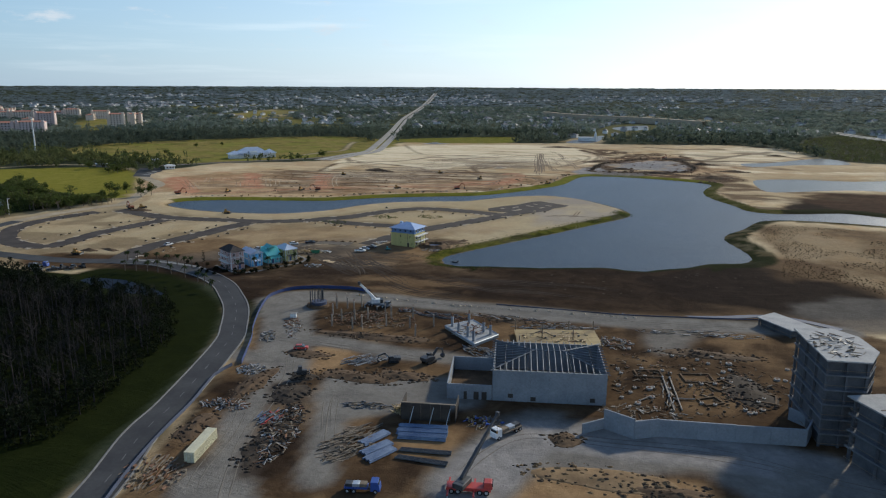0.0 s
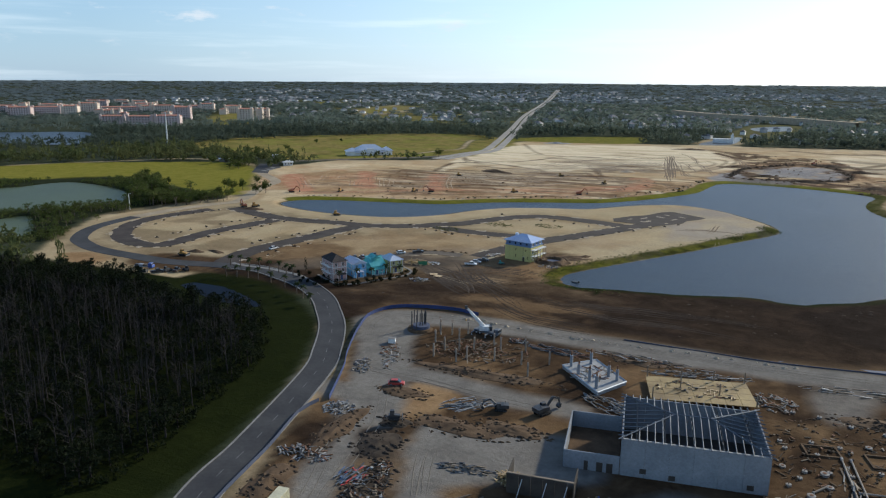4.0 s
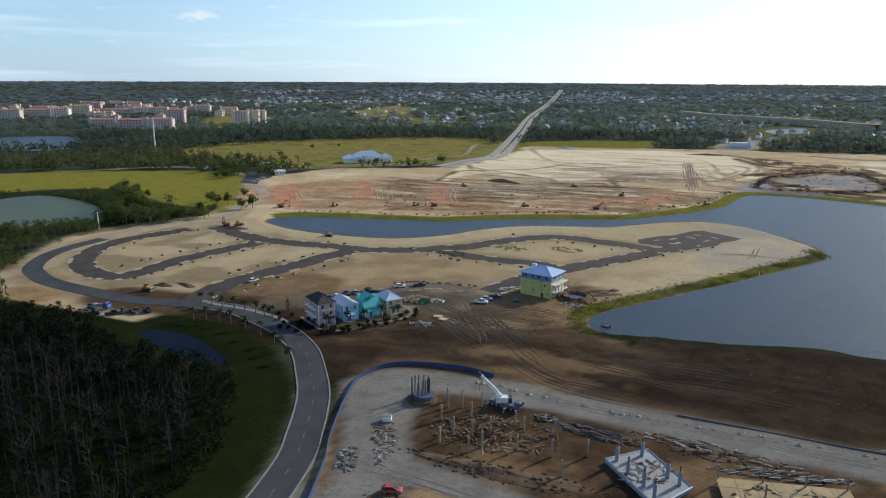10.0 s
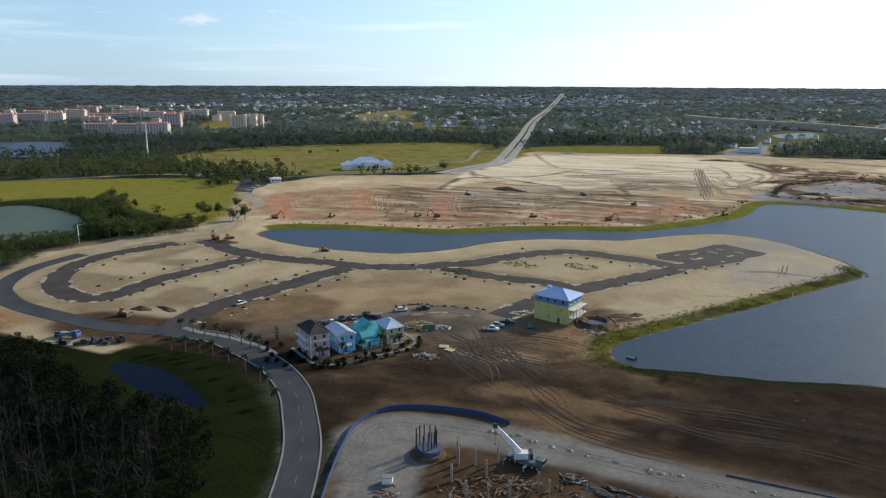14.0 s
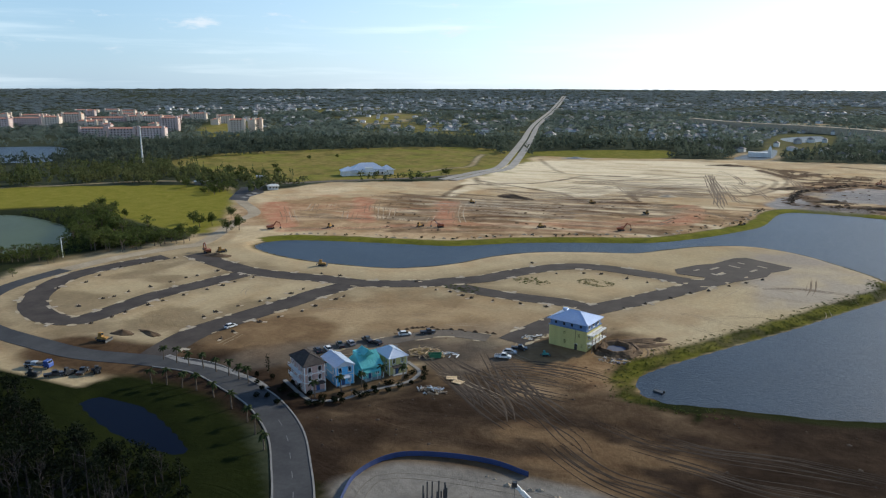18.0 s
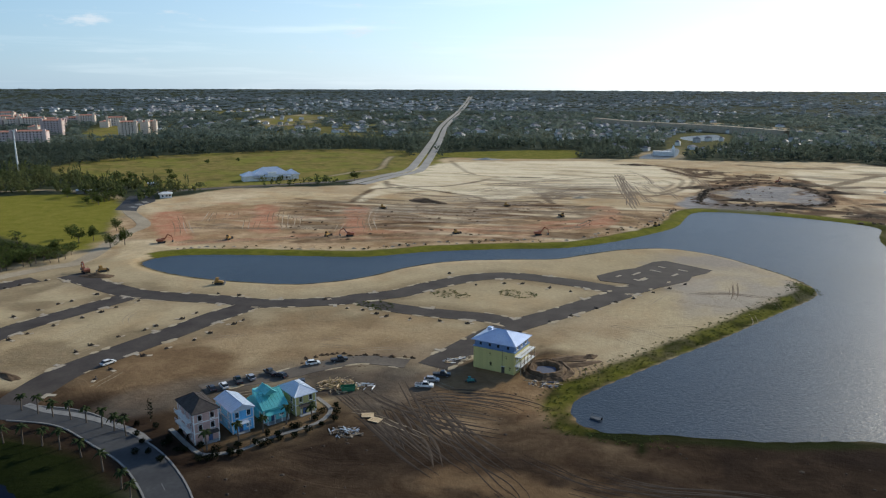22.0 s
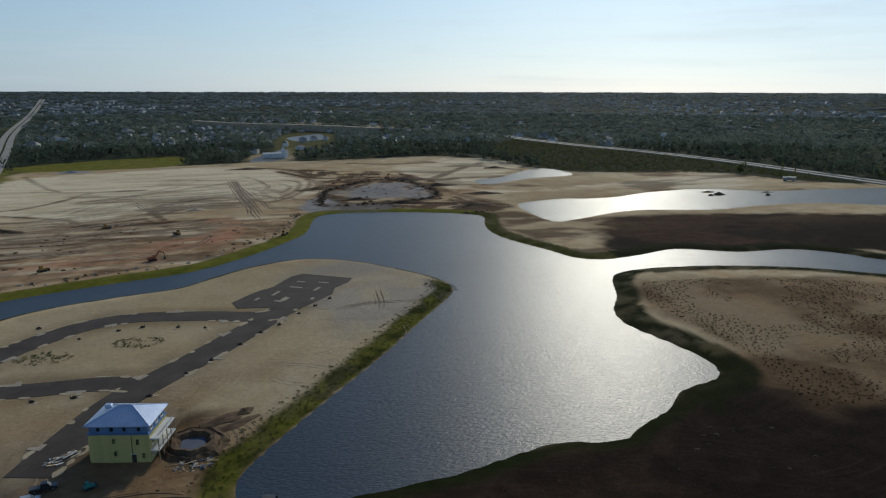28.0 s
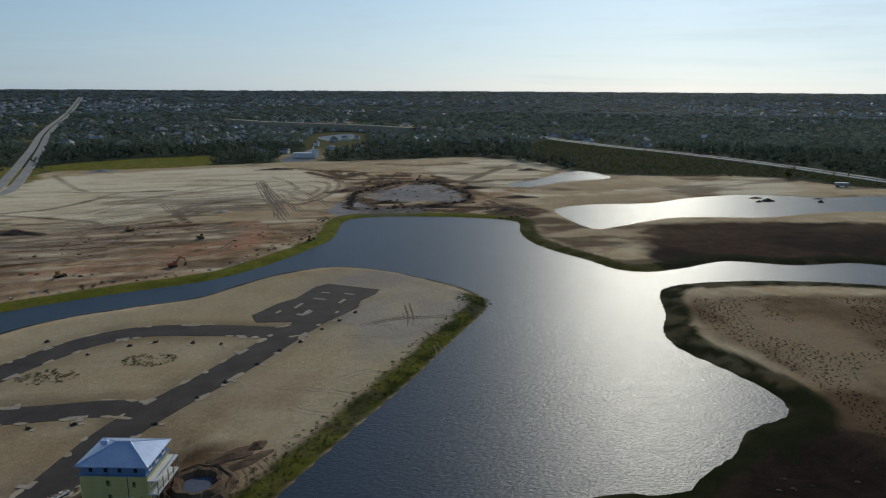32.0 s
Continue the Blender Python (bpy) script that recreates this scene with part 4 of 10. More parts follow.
def ground_material():
    m, nt, bsdf = nodes_of("land")
    tc = nt.nodes.new("ShaderNodeTexCoord").outputs["Object"]

    def channel(key, n):
        a = nt.nodes.new("ShaderNodeAttribute")
        a.attribute_name = key
        if n == 3:
            return a.outputs["Alpha"]
        s = nt.nodes.new("ShaderNodeSeparateColor")
        nt.links.new(a.outputs["Color"], s.inputs["Color"])
        return s.outputs[n]

    broad = ranged(nt, noise_node(nt, tc, 0.016, 5.0, 0.6), 0.32, 0.68)
    mid = ranged(nt, noise_node(nt, tc, 0.11, 6.0, 0.65, 0.6), 0.3, 0.7)
    fine = noise_node(nt, tc, 0.55, 7.0, 0.75)

    def streaks(angle, scale, stretch, lo, hi):
        """Long worn streaks that bend and fade: the marks of graders and tyres."""
        warp = nt.nodes.new("ShaderNodeMix")
        warp.data_type = "VECTOR"
        warp.inputs["Factor"].default_value = 1.0
        bend = nt.nodes.new("ShaderNodeTexNoise")
        bend.inputs["Scale"].default_value, bend.inputs["Detail"].default_value = 0.012, 2.0
        nt.links.new(tc, bend.inputs["Vector"])
        grow = nt.nodes.new("ShaderNodeVectorMath")
        grow.operation = "SCALE"
        grow.inputs["Scale"].default_value = 70.0
        nt.links.new(bend.outputs["Color"], grow.inputs[0])
        add = nt.nodes.new("ShaderNodeVectorMath")
        add.operation = "ADD"
        nt.links.new(tc, add.inputs[0])
        nt.links.new(grow.outputs["Vector"], add.inputs[1])
        mp = nt.nodes.new("ShaderNodeMapping")
        mp.inputs["Rotation"].default_value, mp.inputs["Scale"].default_value = (0, 0, angle), (1.0, stretch, 1.0)
        nt.links.new(add.outputs["Vector"], mp.inputs["Vector"])
        return ranged(nt, noise_node(nt, mp.outputs["Vector"], scale, 5.0, 0.7), lo, hi)

    tracks = calc(nt, "MULTIPLY", streaks(0.5, 0.03, 16.0, 0.5, 0.72), ranged(nt, noise_node(nt, tc, 0.02, 3.0), 0.4, 0.6))
    tracks2 = calc(nt, "MULTIPLY", streaks(2.2, 0.04, 14.0, 0.48, 0.7), ranged(nt, noise_node(nt, tc, 0.027, 3.0, 0.5, 1.0), 0.42, 0.6))
    sand = mixed(nt, broad, (0.53, 0.42, 0.245), (0.71, 0.58, 0.37))
    sand = mixed(nt, calc(nt, "MULTIPLY", mid, 0.45), sand, (0.36, 0.25, 0.14))
    rusty = calc(nt, "MULTIPLY", ranged(nt, noise_node(nt, tc, 0.028, 4.0, 0.6, 0.4), 0.5, 0.68), 0.55)
    sand = mixed(nt, rusty, sand, (0.47, 0.28, 0.12))
    dull = calc(nt, "MULTIPLY", ranged(nt, noise_node(nt, tc, 0.045, 6.0, 0.7, 0.2), 0.48, 0.66), 0.38)
    sand = mixed(nt, dull, sand, (0.24, 0.185, 0.12))
    sand = mixed(nt, calc(nt, "MULTIPLY", tracks, 0.25), sand, (0.25, 0.18, 0.11))
    sand = mixed(nt, calc(nt, "MULTIPLY", channel("tones", 0), 0.6), sand, mixed(nt, mid, (0.28, 0.225, 0.13), (0.4, 0.325, 0.195)))
    sand = mixed(nt, calc(nt, "MULTIPLY", channel("tones", 1), 0.6), sand, (0.27, 0.25, 0.24))
    brown = mixed(nt, mid, (0.045, 0.028, 0.016), (0.115, 0.074, 0.04))
    brown = mixed(nt, calc(nt, "MULTIPLY", tracks2, 0.6), brown, (0.09, 0.06, 0.04))
    darkc = mixed(nt, mid, (0.013, 0.0088, 0.0068), (0.028, 0.0195, 0.0145))
    darkc = mixed(nt, calc(nt, "MULTIPLY", tracks, 0.6), darkc, (0.045, 0.032, 0.024))
    redc = mixed(nt, mid, (0.38, 0.155, 0.085), (0.52, 0.295, 0.18))
    churn = mixed(nt, mid, (0.25, 0.145, 0.075), (0.62, 0.45, 0.26))
    churn = mixed(nt, calc(nt, "MULTIPLY", tracks2, 0.75), churn, (0.12, 0.07, 0.05))
    palec = mixed(nt, mid, (0.15, 0.138, 0.12), (0.235, 0.218, 0.188))
    palec = mixed(nt, calc(nt, "MULTIPLY", tracks, 0.12), palec, (0.13, 0.115, 0.095))
    tanc = mixed(nt, mid, (0.22, 0.135, 0.068), (0.34, 0.225, 0.115))
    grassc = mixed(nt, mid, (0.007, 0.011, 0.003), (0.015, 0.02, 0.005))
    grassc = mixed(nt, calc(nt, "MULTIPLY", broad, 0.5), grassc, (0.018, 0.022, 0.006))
    meadowc = mixed(nt, mid, (0.14, 0.13, 0.032), (0.3, 0.225, 0.08))
    meadowc = mixed(nt, calc(nt, "MULTIPLY", ranged(nt, noise_node(nt, tc, 0.022, 4.0, 0.6), 0.45, 0.62), 0.6), meadowc, (0.17, 0.19, 0.028))
    meadowc = mixed(nt, calc(nt, "MULTIPLY", ranged(nt, noise_node(nt, tc, 0.035, 5.0, 0.65, 0.5), 0.5, 0.66), 0.7), meadowc, (0.085, 0.08, 0.022))
    woodc = mixed(nt, mid, (0.035, 0.044, 0.026), (0.065, 0.072, 0.045))
    col = mixed(nt, channel("soils", 0), woodc, sand)
    col = mixed(nt, channel("sites", 0), col, brown)
    col = mixed(nt, channel("soils", 3), col, churn)
    col = mixed(nt, channel("soils", 1), col, darkc)
    col = mixed(nt, channel("sites", 1), col, tanc)
    col = mixed(nt, channel("soils", 2), col, redc)
    col = mixed(nt, channel("greens", 3), col, palec)
    col = mixed(nt, channel("greens", 1), col, meadowc)
    fieldc = mixed(nt, mid, (0.15, 0.15, 0.02), (0.235, 0.205, 0.04))
    col = mixed(nt, channel("sites", 3), col, fieldc)
    col = mixed(nt, calc(nt, "MULTIPLY", channel("greens", 2), 0.95), col, woodc)
    col = mixed(nt, channel("marks", 3), col, mixed(nt, mid, (0.79, 0.68, 0.47), (0.66, 0.55, 0.365)))
    col = mixed(nt, channel("marks", 0), col, mixed(nt, mid, (0.036, 0.019, 0.013), (0.085, 0.048, 0.028)))
    col = mixed(nt, channel("marks", 1), col, mixed(nt, mid, (0.2, 0.19, 0.18), (0.36, 0.335, 0.31)))
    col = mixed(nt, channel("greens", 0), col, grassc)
    lushc = mixed(nt, mid, (0.09, 0.1, 0.012), (0.2, 0.185, 0.03))
    col = mixed(nt, channel("marks", 2), col, lushc)
    col = mixed(nt, calc(nt, "MULTIPLY", channel("sites", 2), 0.5), col, (0.12, 0.1, 0.085))
    col = mixed(nt, 1.0, col, ranged(nt, fine, 0.25, 0.75, 0.78, 1.18), "MULTIPLY")
    nt.links.new(col, bsdf.inputs["Base Color"])
    nt.links.new(ranged(nt, channel("sites", 2), 0, 1, 0.92, 0.4), bsdf.inputs["Roughness"])
    bsdf.inputs["Specular IOR Level"].default_value = 0.01
    relief = calc(nt, "ADD", fine, calc(nt, "MULTIPLY", calc(nt, "ADD", tracks, tracks2), 0.25))
    bumped(nt, bsdf, relief, 0.7, 0.35)
    return m


M_LAND = ground_material()
ground_mesh.materials.append(M_LAND)
ground = tagged(new("ground", ground_mesh), "sandy building land with dark soil, clay, grass banks and woods", "ground", kind="structure")


def sheet(name, outline, z, material, label):
    bm = bmesh.new()
    face = bm.faces.new([bm.verts.new((x, y, z)) for x, y in outline])
    if face.normal.z < 0:
        face.normal_flip()
    bmesh.ops.triangulate(bm, faces=bm.faces[:])
    me = bpy.data.meshes.new(name)
    bm.to_mesh(me)
    bm.free()
    me.materials.append(material)
    return tagged(new(name, me), label, "water", kind="structure")


def grown(line, out):
    """An outline pushed outwards, so that water runs in under its bank."""
    t = np.roll(line, -1, 0) - np.roll(line, 1, 0)
    n = np.stack([t[:, 1], -t[:, 0]], 1) / (np.linalg.norm(t, axis=1)[:, None] + 1e-9)
    area = np.sum(line[:, 0] * np.roll(line[:, 1], -1) - line[:, 1] * np.roll(line[:, 0], -1))
    return line + n * out * np.sign(area)


sheet("lake", grown(SHORE, 1.5), -1.1, M_LAKE, "calm blue-grey lake with fine ripples and sun glitter")
for line, name, label in PONDS:
    sheet(name, grown(line, 1.0), -0.6, {"swamp_pond": M_SWAMP_WATER, "marsh_pond": M_MARSH_WATER, "far_lake": M_LAKE}.get(name, M_POND), label)

# ---- roads ----
def ribbon_verts(line, left, right, z0, z1):
    """A band along a line, from left to right of it, with its side faces."""
    t = np.gradient(line, axis=0)
    n = np.stack([-t[:, 1], t[:, 0]], 1) / (np.linalg.norm(t, axis=1)[:, None] + 1e-9)
    a, b = line + n * left, line + n * right
    lift = np.clip(land_height(line[:, 0], line[:, 1]), -0.2, 400) if np.abs(line).max() > 900 else np.zeros(len(line))
    rows = [np.c_[a, lift + z0], np.c_[a, lift + z1], np.c_[b, lift + z1], np.c_[b, lift + z0]]
    v = np.stack(rows, 1).reshape(-1, 3)
    f = []
    for i in range(len(line) - 1):
        for k in range(3):
            f.append((i * 4 + k, i * 4 + k + 1, i * 4 + 5 + k, i * 4 + 4 + k))
    return v, np.array(f)[:, ::-1]


def band(name, line, left, right, z0, z1, material, label="", category="road", parent=None):
    v, f = ribbon_verts(line, left, right, z0, z1)
    ob = new(name, mesh_from(name, v, f, [material]))
    if parent:
        ob.parent = parent
        if label:
            tagged(ob, label)
        return ob
    return tagged(ob, label, category, kind="structure")


bend = int(np.argmin(np.hypot(ROADS["main"][:, 0] + 299, ROADS["main"][:, 1] - 366)))
main_road = band("road_main", ROADS["main"][:bend + 1], 4.4, -4.4, -0.6, 0.10, M_OLD_ASPHALT, "curving two-lane grey asphalt road with pale concrete kerbs")
band("road_main_sandy", ROADS["main"][bend:], 4.4, -4.4, -0.6, 0.10, M_SANDY_ROAD, "sand-covered end of the curving road")
near_main = ROADS["main"][:130]
band("kerb", near_main, 4.85, 4.4, -0.6, 0.25, M_KERB, "pale concrete kerb", parent=main_road)
band("kerb", near_main, -4.4, -4.85, -0.6, 0.25, M_KERB, "pale concrete kerb", parent=main_road)
for k in range(3, 110, 3):
    band("lane_dash", near_main[k:k + 2], 0.08, -0.08, 0.05, 0.106, M_WHITE_LINE, parent=main_road)
for name, key, half, label in (
        ("road_inner_loop", "inner", 5.8, "fresh dark asphalt loop street between bare sand lots"),
        ("road_middle", "middle", 6.0, "fresh dark asphalt street winding over the sand peninsula"),
        ("road_diagonal", "diagonal", 6.3, "fresh dark asphalt street between bare sand lots"),
        ("road_spine", "spine", 6.0, "fresh dark asphalt street towards the car park"),
        ("road_lower_loop", "lower", 5.4, "fresh dark asphalt side street of the peninsula"),
        ("road_house_row", "house", 3.8, "dusty asphalt street behind the row of houses")):
    z = {"inner": 0.07, "middle": 0.085, "diagonal": 0.075, "spine": 0.095, "lower": 0.08, "house": 0.07}[key]
    band(name, ROADS[key], half, -half, -0.5, z, M_DUSTY if key == "house" else M_ASPHALT, label)
band("road_gate", ROADS["gate"], 5, -5, -0.5, 0.1, M_DUSTY, "worn dusty asphalt road past the gatehouse")
band("road_far_north", ROADS["far"], 11, 1.6, -0.8, 0.5, M_ROAD_PALE, "straight pale carriageway running to the horizon")
band("road_far_south", ROADS["far"], -1.6, -11, -0.8, 0.5, M_ROAD_PALE, "straight pale carriageway running to the horizon")
band("highway_west", ROADS["highway"], 12, 3, -0.8, 1.0, M_ROAD_PALE, "distant pale highway carriageway")
band("highway_east", ROADS["highway"], -3, -12, -0.8, 1.0, M_ROAD_PALE, "distant pale highway carriageway")
yard_line = np.array(GATE_YARD, float)
bm = bmesh.new()
face = bm.faces.new([bm.verts.new((x, y, 0.12)) for x, y in yard_line])
if face.normal.z < 0:
    face.normal_flip()
yard_mesh = bpy.data.meshes.new("gate_yard")
bm.to_mesh(yard_mesh)
bm.free()
yard_mesh.materials.append(M_OLD_ASPHALT)
gate_yard = tagged(new("gate_yard", yard_mesh), "worn asphalt parking yard before the gatehouse", "car park", kind="structure")
for k in range(3):
    a, b = yard_line[0] * (0.75 - 0.2 * k) + yard_line[2] * (0.25 + 0.2 * k), yard_line[5] * (0.75 - 0.2 * k) + yard_line[3] * (0.25 + 0.2 * k)
    band("island", np.array([a * 0.7 + b * 0.3, a * 0.3 + b * 0.7]), 2.0, -2.0, 0.0, 0.25, M_KERB, "pale concrete island", parent=gate_yard)
lot_line = np.array(PARKING_LOT, float)
bm = bmesh.new()
face = bm.faces.new([bm.verts.new((x, y, 0.11)) for x, y in lot_line])
if face.normal.z < 0:
    face.normal_flip()
ext = bmesh.ops.extrude_face_region(bm, geom=[face])
bmesh.ops.translate(bm, verts=[v for v in ext["geom"] if isinstance(v, bmesh.types.BMVert)], vec=(0, 0, -0.6))
bmesh.ops.recalc_face_normals(bm, faces=bm.faces[:])
lot_mesh = bpy.data.meshes.new("car_park")
bm.to_mesh(lot_mesh)
bm.free()
lot_mesh.materials.append(M_ASPHALT)
tagged(new("car_park", lot_mesh), "empty fresh dark asphalt car park on the sand", "car park", kind="structure")

# ---- woods and trees ----
rng = np.random.default_rng(7)


def leaf_cloud(n, centre, radius, size, squash=0.8):
    """Loose triangles filling a lumpy ball: a clump of foliage."""
    d = rng.normal(size=(n, 3))
    d /= np.linalg.norm(d, axis=1)[:, None]
    c = np.array(centre) + d * (radius * rng.uniform(0.45, 1.0, (n, 1))) * np.array([1, 1, squash])
    a, b = rng.normal(size=(n, 3)), rng.normal(size=(n, 3))
    a, b = [q / np.linalg.norm(q, axis=1)[:, None] * size * rng.uniform(0.6, 1.3, (n, 1)) for q in (a, b)]
    v = np.stack([c - a * 0.5, c + a * 0.5, c + b], 1).reshape(-1, 3)
    return v, np.arange(3 * n).reshape(-1, 3)


def stick(p, q, r0, r1, sides=5):
    """A tapered round stick between two places."""
    p, q = np.array(p, float), np.array(q, float)
    w = (q - p) / np.linalg.norm(q - p)
    u = np.cross(w, (1, 0, 0) if abs(w[0]) < 0.8 else (0, 1, 0))
    u /= np.linalg.norm(u)
    s = np.cross(w, u)
    ang = np.arange(sides) / sides * 2 * np.pi
    ring = np.cos(ang)[:, None] * u + np.sin(ang)[:, None] * s
    v = np.vstack([p + ring * r0, q + ring * r1])
    f = []
    for i in range(sides):
        j = (i + 1) % sides
        f += [(i, j, sides + j), (i, sides + j, sides + i)]
    return v, np.array(f)


def gather(pieces):
    """Joins (verts, triangles, material number) pieces."""
    vs, fs, ms, n = [], [], [], 0
    for v, f, m in pieces:
        vs.append(v), fs.append(f + n), ms.append(np.full(len(f), m))
        n += len(v)
    return np.vstack(vs), np.vstack(fs), np.concatenate(ms)


def leafy_tree(h, spread, clumps, leaves, size):
    pieces = [(*stick((0, 0, -0.3), (0, 0, h * 0.55), h * 0.025, h * 0.012), 0)]
    for _ in range(clumps):
        a, r = rng.uniform(0, 6.28), spread * rng.uniform(0.1, 0.75)
        c = (r * math.cos(a), r * math.sin(a), h * rng.uniform(0.42, 0.88) - 0.12 * h * r / spread)
        pieces.append((*stick((0, 0, h * 0.35), c, h * 0.01, h * 0.004, 3), 0))
        pieces.append((*leaf_cloud(leaves, c, spread * rng.uniform(0.3, 0.5), size), 1))
    return gather(pieces)


def pine_tree(h, leaves, size):
    pieces = [(*stick((0, 0, -0.3), (0, 0, h * 0.95), h * 0.018, h * 0.005), 0)]
    for k in range(5):
        z = h * (0.45 + 0.11 * k)
        pieces.append((*leaf_cloud(leaves, (rng.uniform(-0.4, 0.4), rng.uniform(-0.4, 0.4), z), h * (0.19 - 0.026 * k), size, 0.45), 1))
    return gather(pieces)


def bare_tree(h, leaves=12):
    pieces = [(*stick((0, 0, -0.3), (rng.uniform(-0.5, 0.5), rng.uniform(-0.5, 0.5), h), h * 0.016, h * 0.004), 0)]
    for k in range(11):
        z, a, l = h * rng.uniform(0.3, 0.92), rng.uniform(0, 6.28), h * rng.uniform(0.1, 0.24)
        tip = (l * math.cos(a), l * math.sin(a), z + l * rng.uniform(0.5, 1.1))
        pieces.append((*stick((0, 0, z), tip, 0.07, 0.02, 3), 0))
        for _ in range(2):
            b = (tip[0] + rng.uniform(-0.8, 0.8), tip[1] + rng.uniform(-0.8, 0.8), tip[2] + rng.uniform(0.3, 1.2))
            pieces.append((*stick(tuple(0.5 * (tip[i] + (0, 0, z)[i]) for i in range(3)), b, 0.035, 0.012, 3), 0))
    if leaves:
        pieces.append((*leaf_cloud(leaves, (0, 0, h * 0.6), h * 0.16, 0.4), 1))
    return gather(pieces)


def far_clump(lumps, leaves, size=0.2):
    """A few far crowns in one: unit wide, one high."""
    pieces = []
    for k in range(lumps):
        a, r = rng.uniform(0, 6.28), 0.33 * math.sqrt(rng.uniform(0, 1))
        pieces.append((*leaf_cloud(leaves, (r * math.cos(a), r * math.sin(a), rng.uniform(0.3, 0.75)), rng.uniform(0.16, 0.3), size, 1.0), 1))
    return gather(pieces)


def strewn(name, kinds, x, y, width, height, mats, label, category="trees"):
    """Many plants as one mesh."""
    vs, fs, ms, n = [], [], [], 0
    z = land_height(x, y)
    pick = rng.integers(0, len(kinds), len(x))
    turn = rng.uniform(0, 6.28, len(x))
    for k, (v, f, m) in enumerate(kinds):
        i = np.flatnonzero(pick == k)
        if not len(i):
            continue
        c, s = np.cos(turn[i])[:, None], np.sin(turn[i])[:, None]
        px = (v[:, 0] * c - v[:, 1] * s) * width[i, None] + x[i, None]
        py = (v[:, 0] * s + v[:, 1] * c) * width[i, None] + y[i, None]
        pz = v[:, 2] * height[i, None] + z[i, None]
        vs.append(np.stack([px, py, pz], 2).reshape(-1, 3))
        fs.append((f[None] + (n + np.arange(len(i)) * len(v))[:, None, None]).reshape(-1, 3))
        ms.append(np.tile(m, len(i)))
        n += len(i) * len(v)
    ob = new(name, mesh_from(name, np.vstack(vs), np.vstack(fs), mats, np.concatenate(ms)))
    return tagged(ob, label, category, kind="stuff")


def spread_in(outline, gap, keep_off=2.0):
    """Uneven rows of places inside an outline, away from roads and water."""
    line = smooth_line(outline, 8.0, True)
    lo, hi = line.min(0), line.max(0)
    x, y = [a.ravel() for a in np.meshgrid(np.arange(lo[0], hi[0], gap), np.arange(lo[1], hi[1], gap))]
    x, y = x + rng.uniform(-0.5, 0.5, len(x)) * gap, y + rng.uniform(-0.5, 0.5, len(x)) * gap
    ok = depth_in(x, y, line) > keep_off
    return x[ok], y[ok]


def dry(x, y, off=1.0):
    ok = np.ones(x.shape, bool)
    for line in [SHORE] + [p[0] for p in PONDS]:
        ok &= depth_in(x, y, line) < -off
    for key, half in (("far", 17), ("highway", 18), ("gate", 7), ("main", 7)):
        ok &= line_distance(x, y, ROADS[key]) > half
    return ok


leafy = [leafy_tree(11, 4.2, 9, 30, 0.75) for _ in range(4)]
pines = [pine_tree(13, 26, 0.8) for _ in range(3)]
bare = [bare_tree(13) for _ in range(5)]
shrub = [gather([(*leaf_cloud(46, (0, 0, 0.8), 1.2, 0.5), 1)]) for _ in range(3)]

wx_, wy_ = spread_in(SWAMP_WOOD, 5.2)
ok = dry(wx_, wy_) & (wx_ > -330)
wx_, wy_ = wx_[ok], wy_[ok]
edge = depth_in(wx_, wy_, smooth_line(SWAMP_WOOD, 8.0, True))
is_bare = (rng.uniform(size=len(wx_)) < np.where(wy_ < 222, 0.82, 0.2)) & (edge > 5)
one = rng.uniform(0.7, 1.15, len(wx_))
g = ~is_bare
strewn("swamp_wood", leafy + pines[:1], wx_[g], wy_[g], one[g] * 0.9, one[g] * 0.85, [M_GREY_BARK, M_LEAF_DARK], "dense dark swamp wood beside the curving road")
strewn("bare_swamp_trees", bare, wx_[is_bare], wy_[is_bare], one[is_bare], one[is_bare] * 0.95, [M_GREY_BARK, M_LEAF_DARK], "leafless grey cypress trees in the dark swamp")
ux, uy = spread_in(SWAMP_WOOD, 2.7, 0.0)
ok = dry(ux, uy) & (ux > -260)
ux, uy = ux[ok], uy[ok]
one = rng.uniform(0.6, 1.5, len(ux))
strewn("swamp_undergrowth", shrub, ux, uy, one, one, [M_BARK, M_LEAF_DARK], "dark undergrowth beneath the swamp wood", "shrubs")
print("swamp", len(wx_), len(ux))

# woods from the edge of the cleared land to the horizon
OPEN = [smooth_line(p, 10.0, True) for p in (CLEARED, FIELD, MEADOW, STRIP, SCRUB, [(-620, 470), (-530, 445), (-460, 497), (-370, 470), (-310, 455), (-312, 400), (-318, 340), (-290, 292), (-420, 240), (-700, 300)], SWAMP_WOOD, [(x + dx, y + dy) for dx, dy, way in ((-14, -14, 1), (8, 8, -1)) for x, y in LEVEE[::way]], LAGOON_GAP, LAGOON_SMALL_GAP, FAR_STRIP, FAR_STRIP_WEST, GREEN_GAP, GREEN_GAP_EAST, GREEN_GAP_FAR)]


def wooded(x, y):
    ok = dry(x, y, 2.0)
    for line in OPEN:
        ok &= depth_in(x, y, line) < -1.0
    return ok


def ring_places(r0, r1, gap, a0=-62.0, a1=62.0):
    """Places between two distances, in the wide sector before the camera."""
    n = int(radians(a1 - a0) / 2 * (r1 * r1 - r0 * r0) / (gap * gap))
    r, a = np.sqrt(rng.uniform(r0 * r0, r1 * r1, n)), np.radians(rng.uniform(a0, a1, n))
    return r * np.sin(a), 100 + r * np.cos(a)


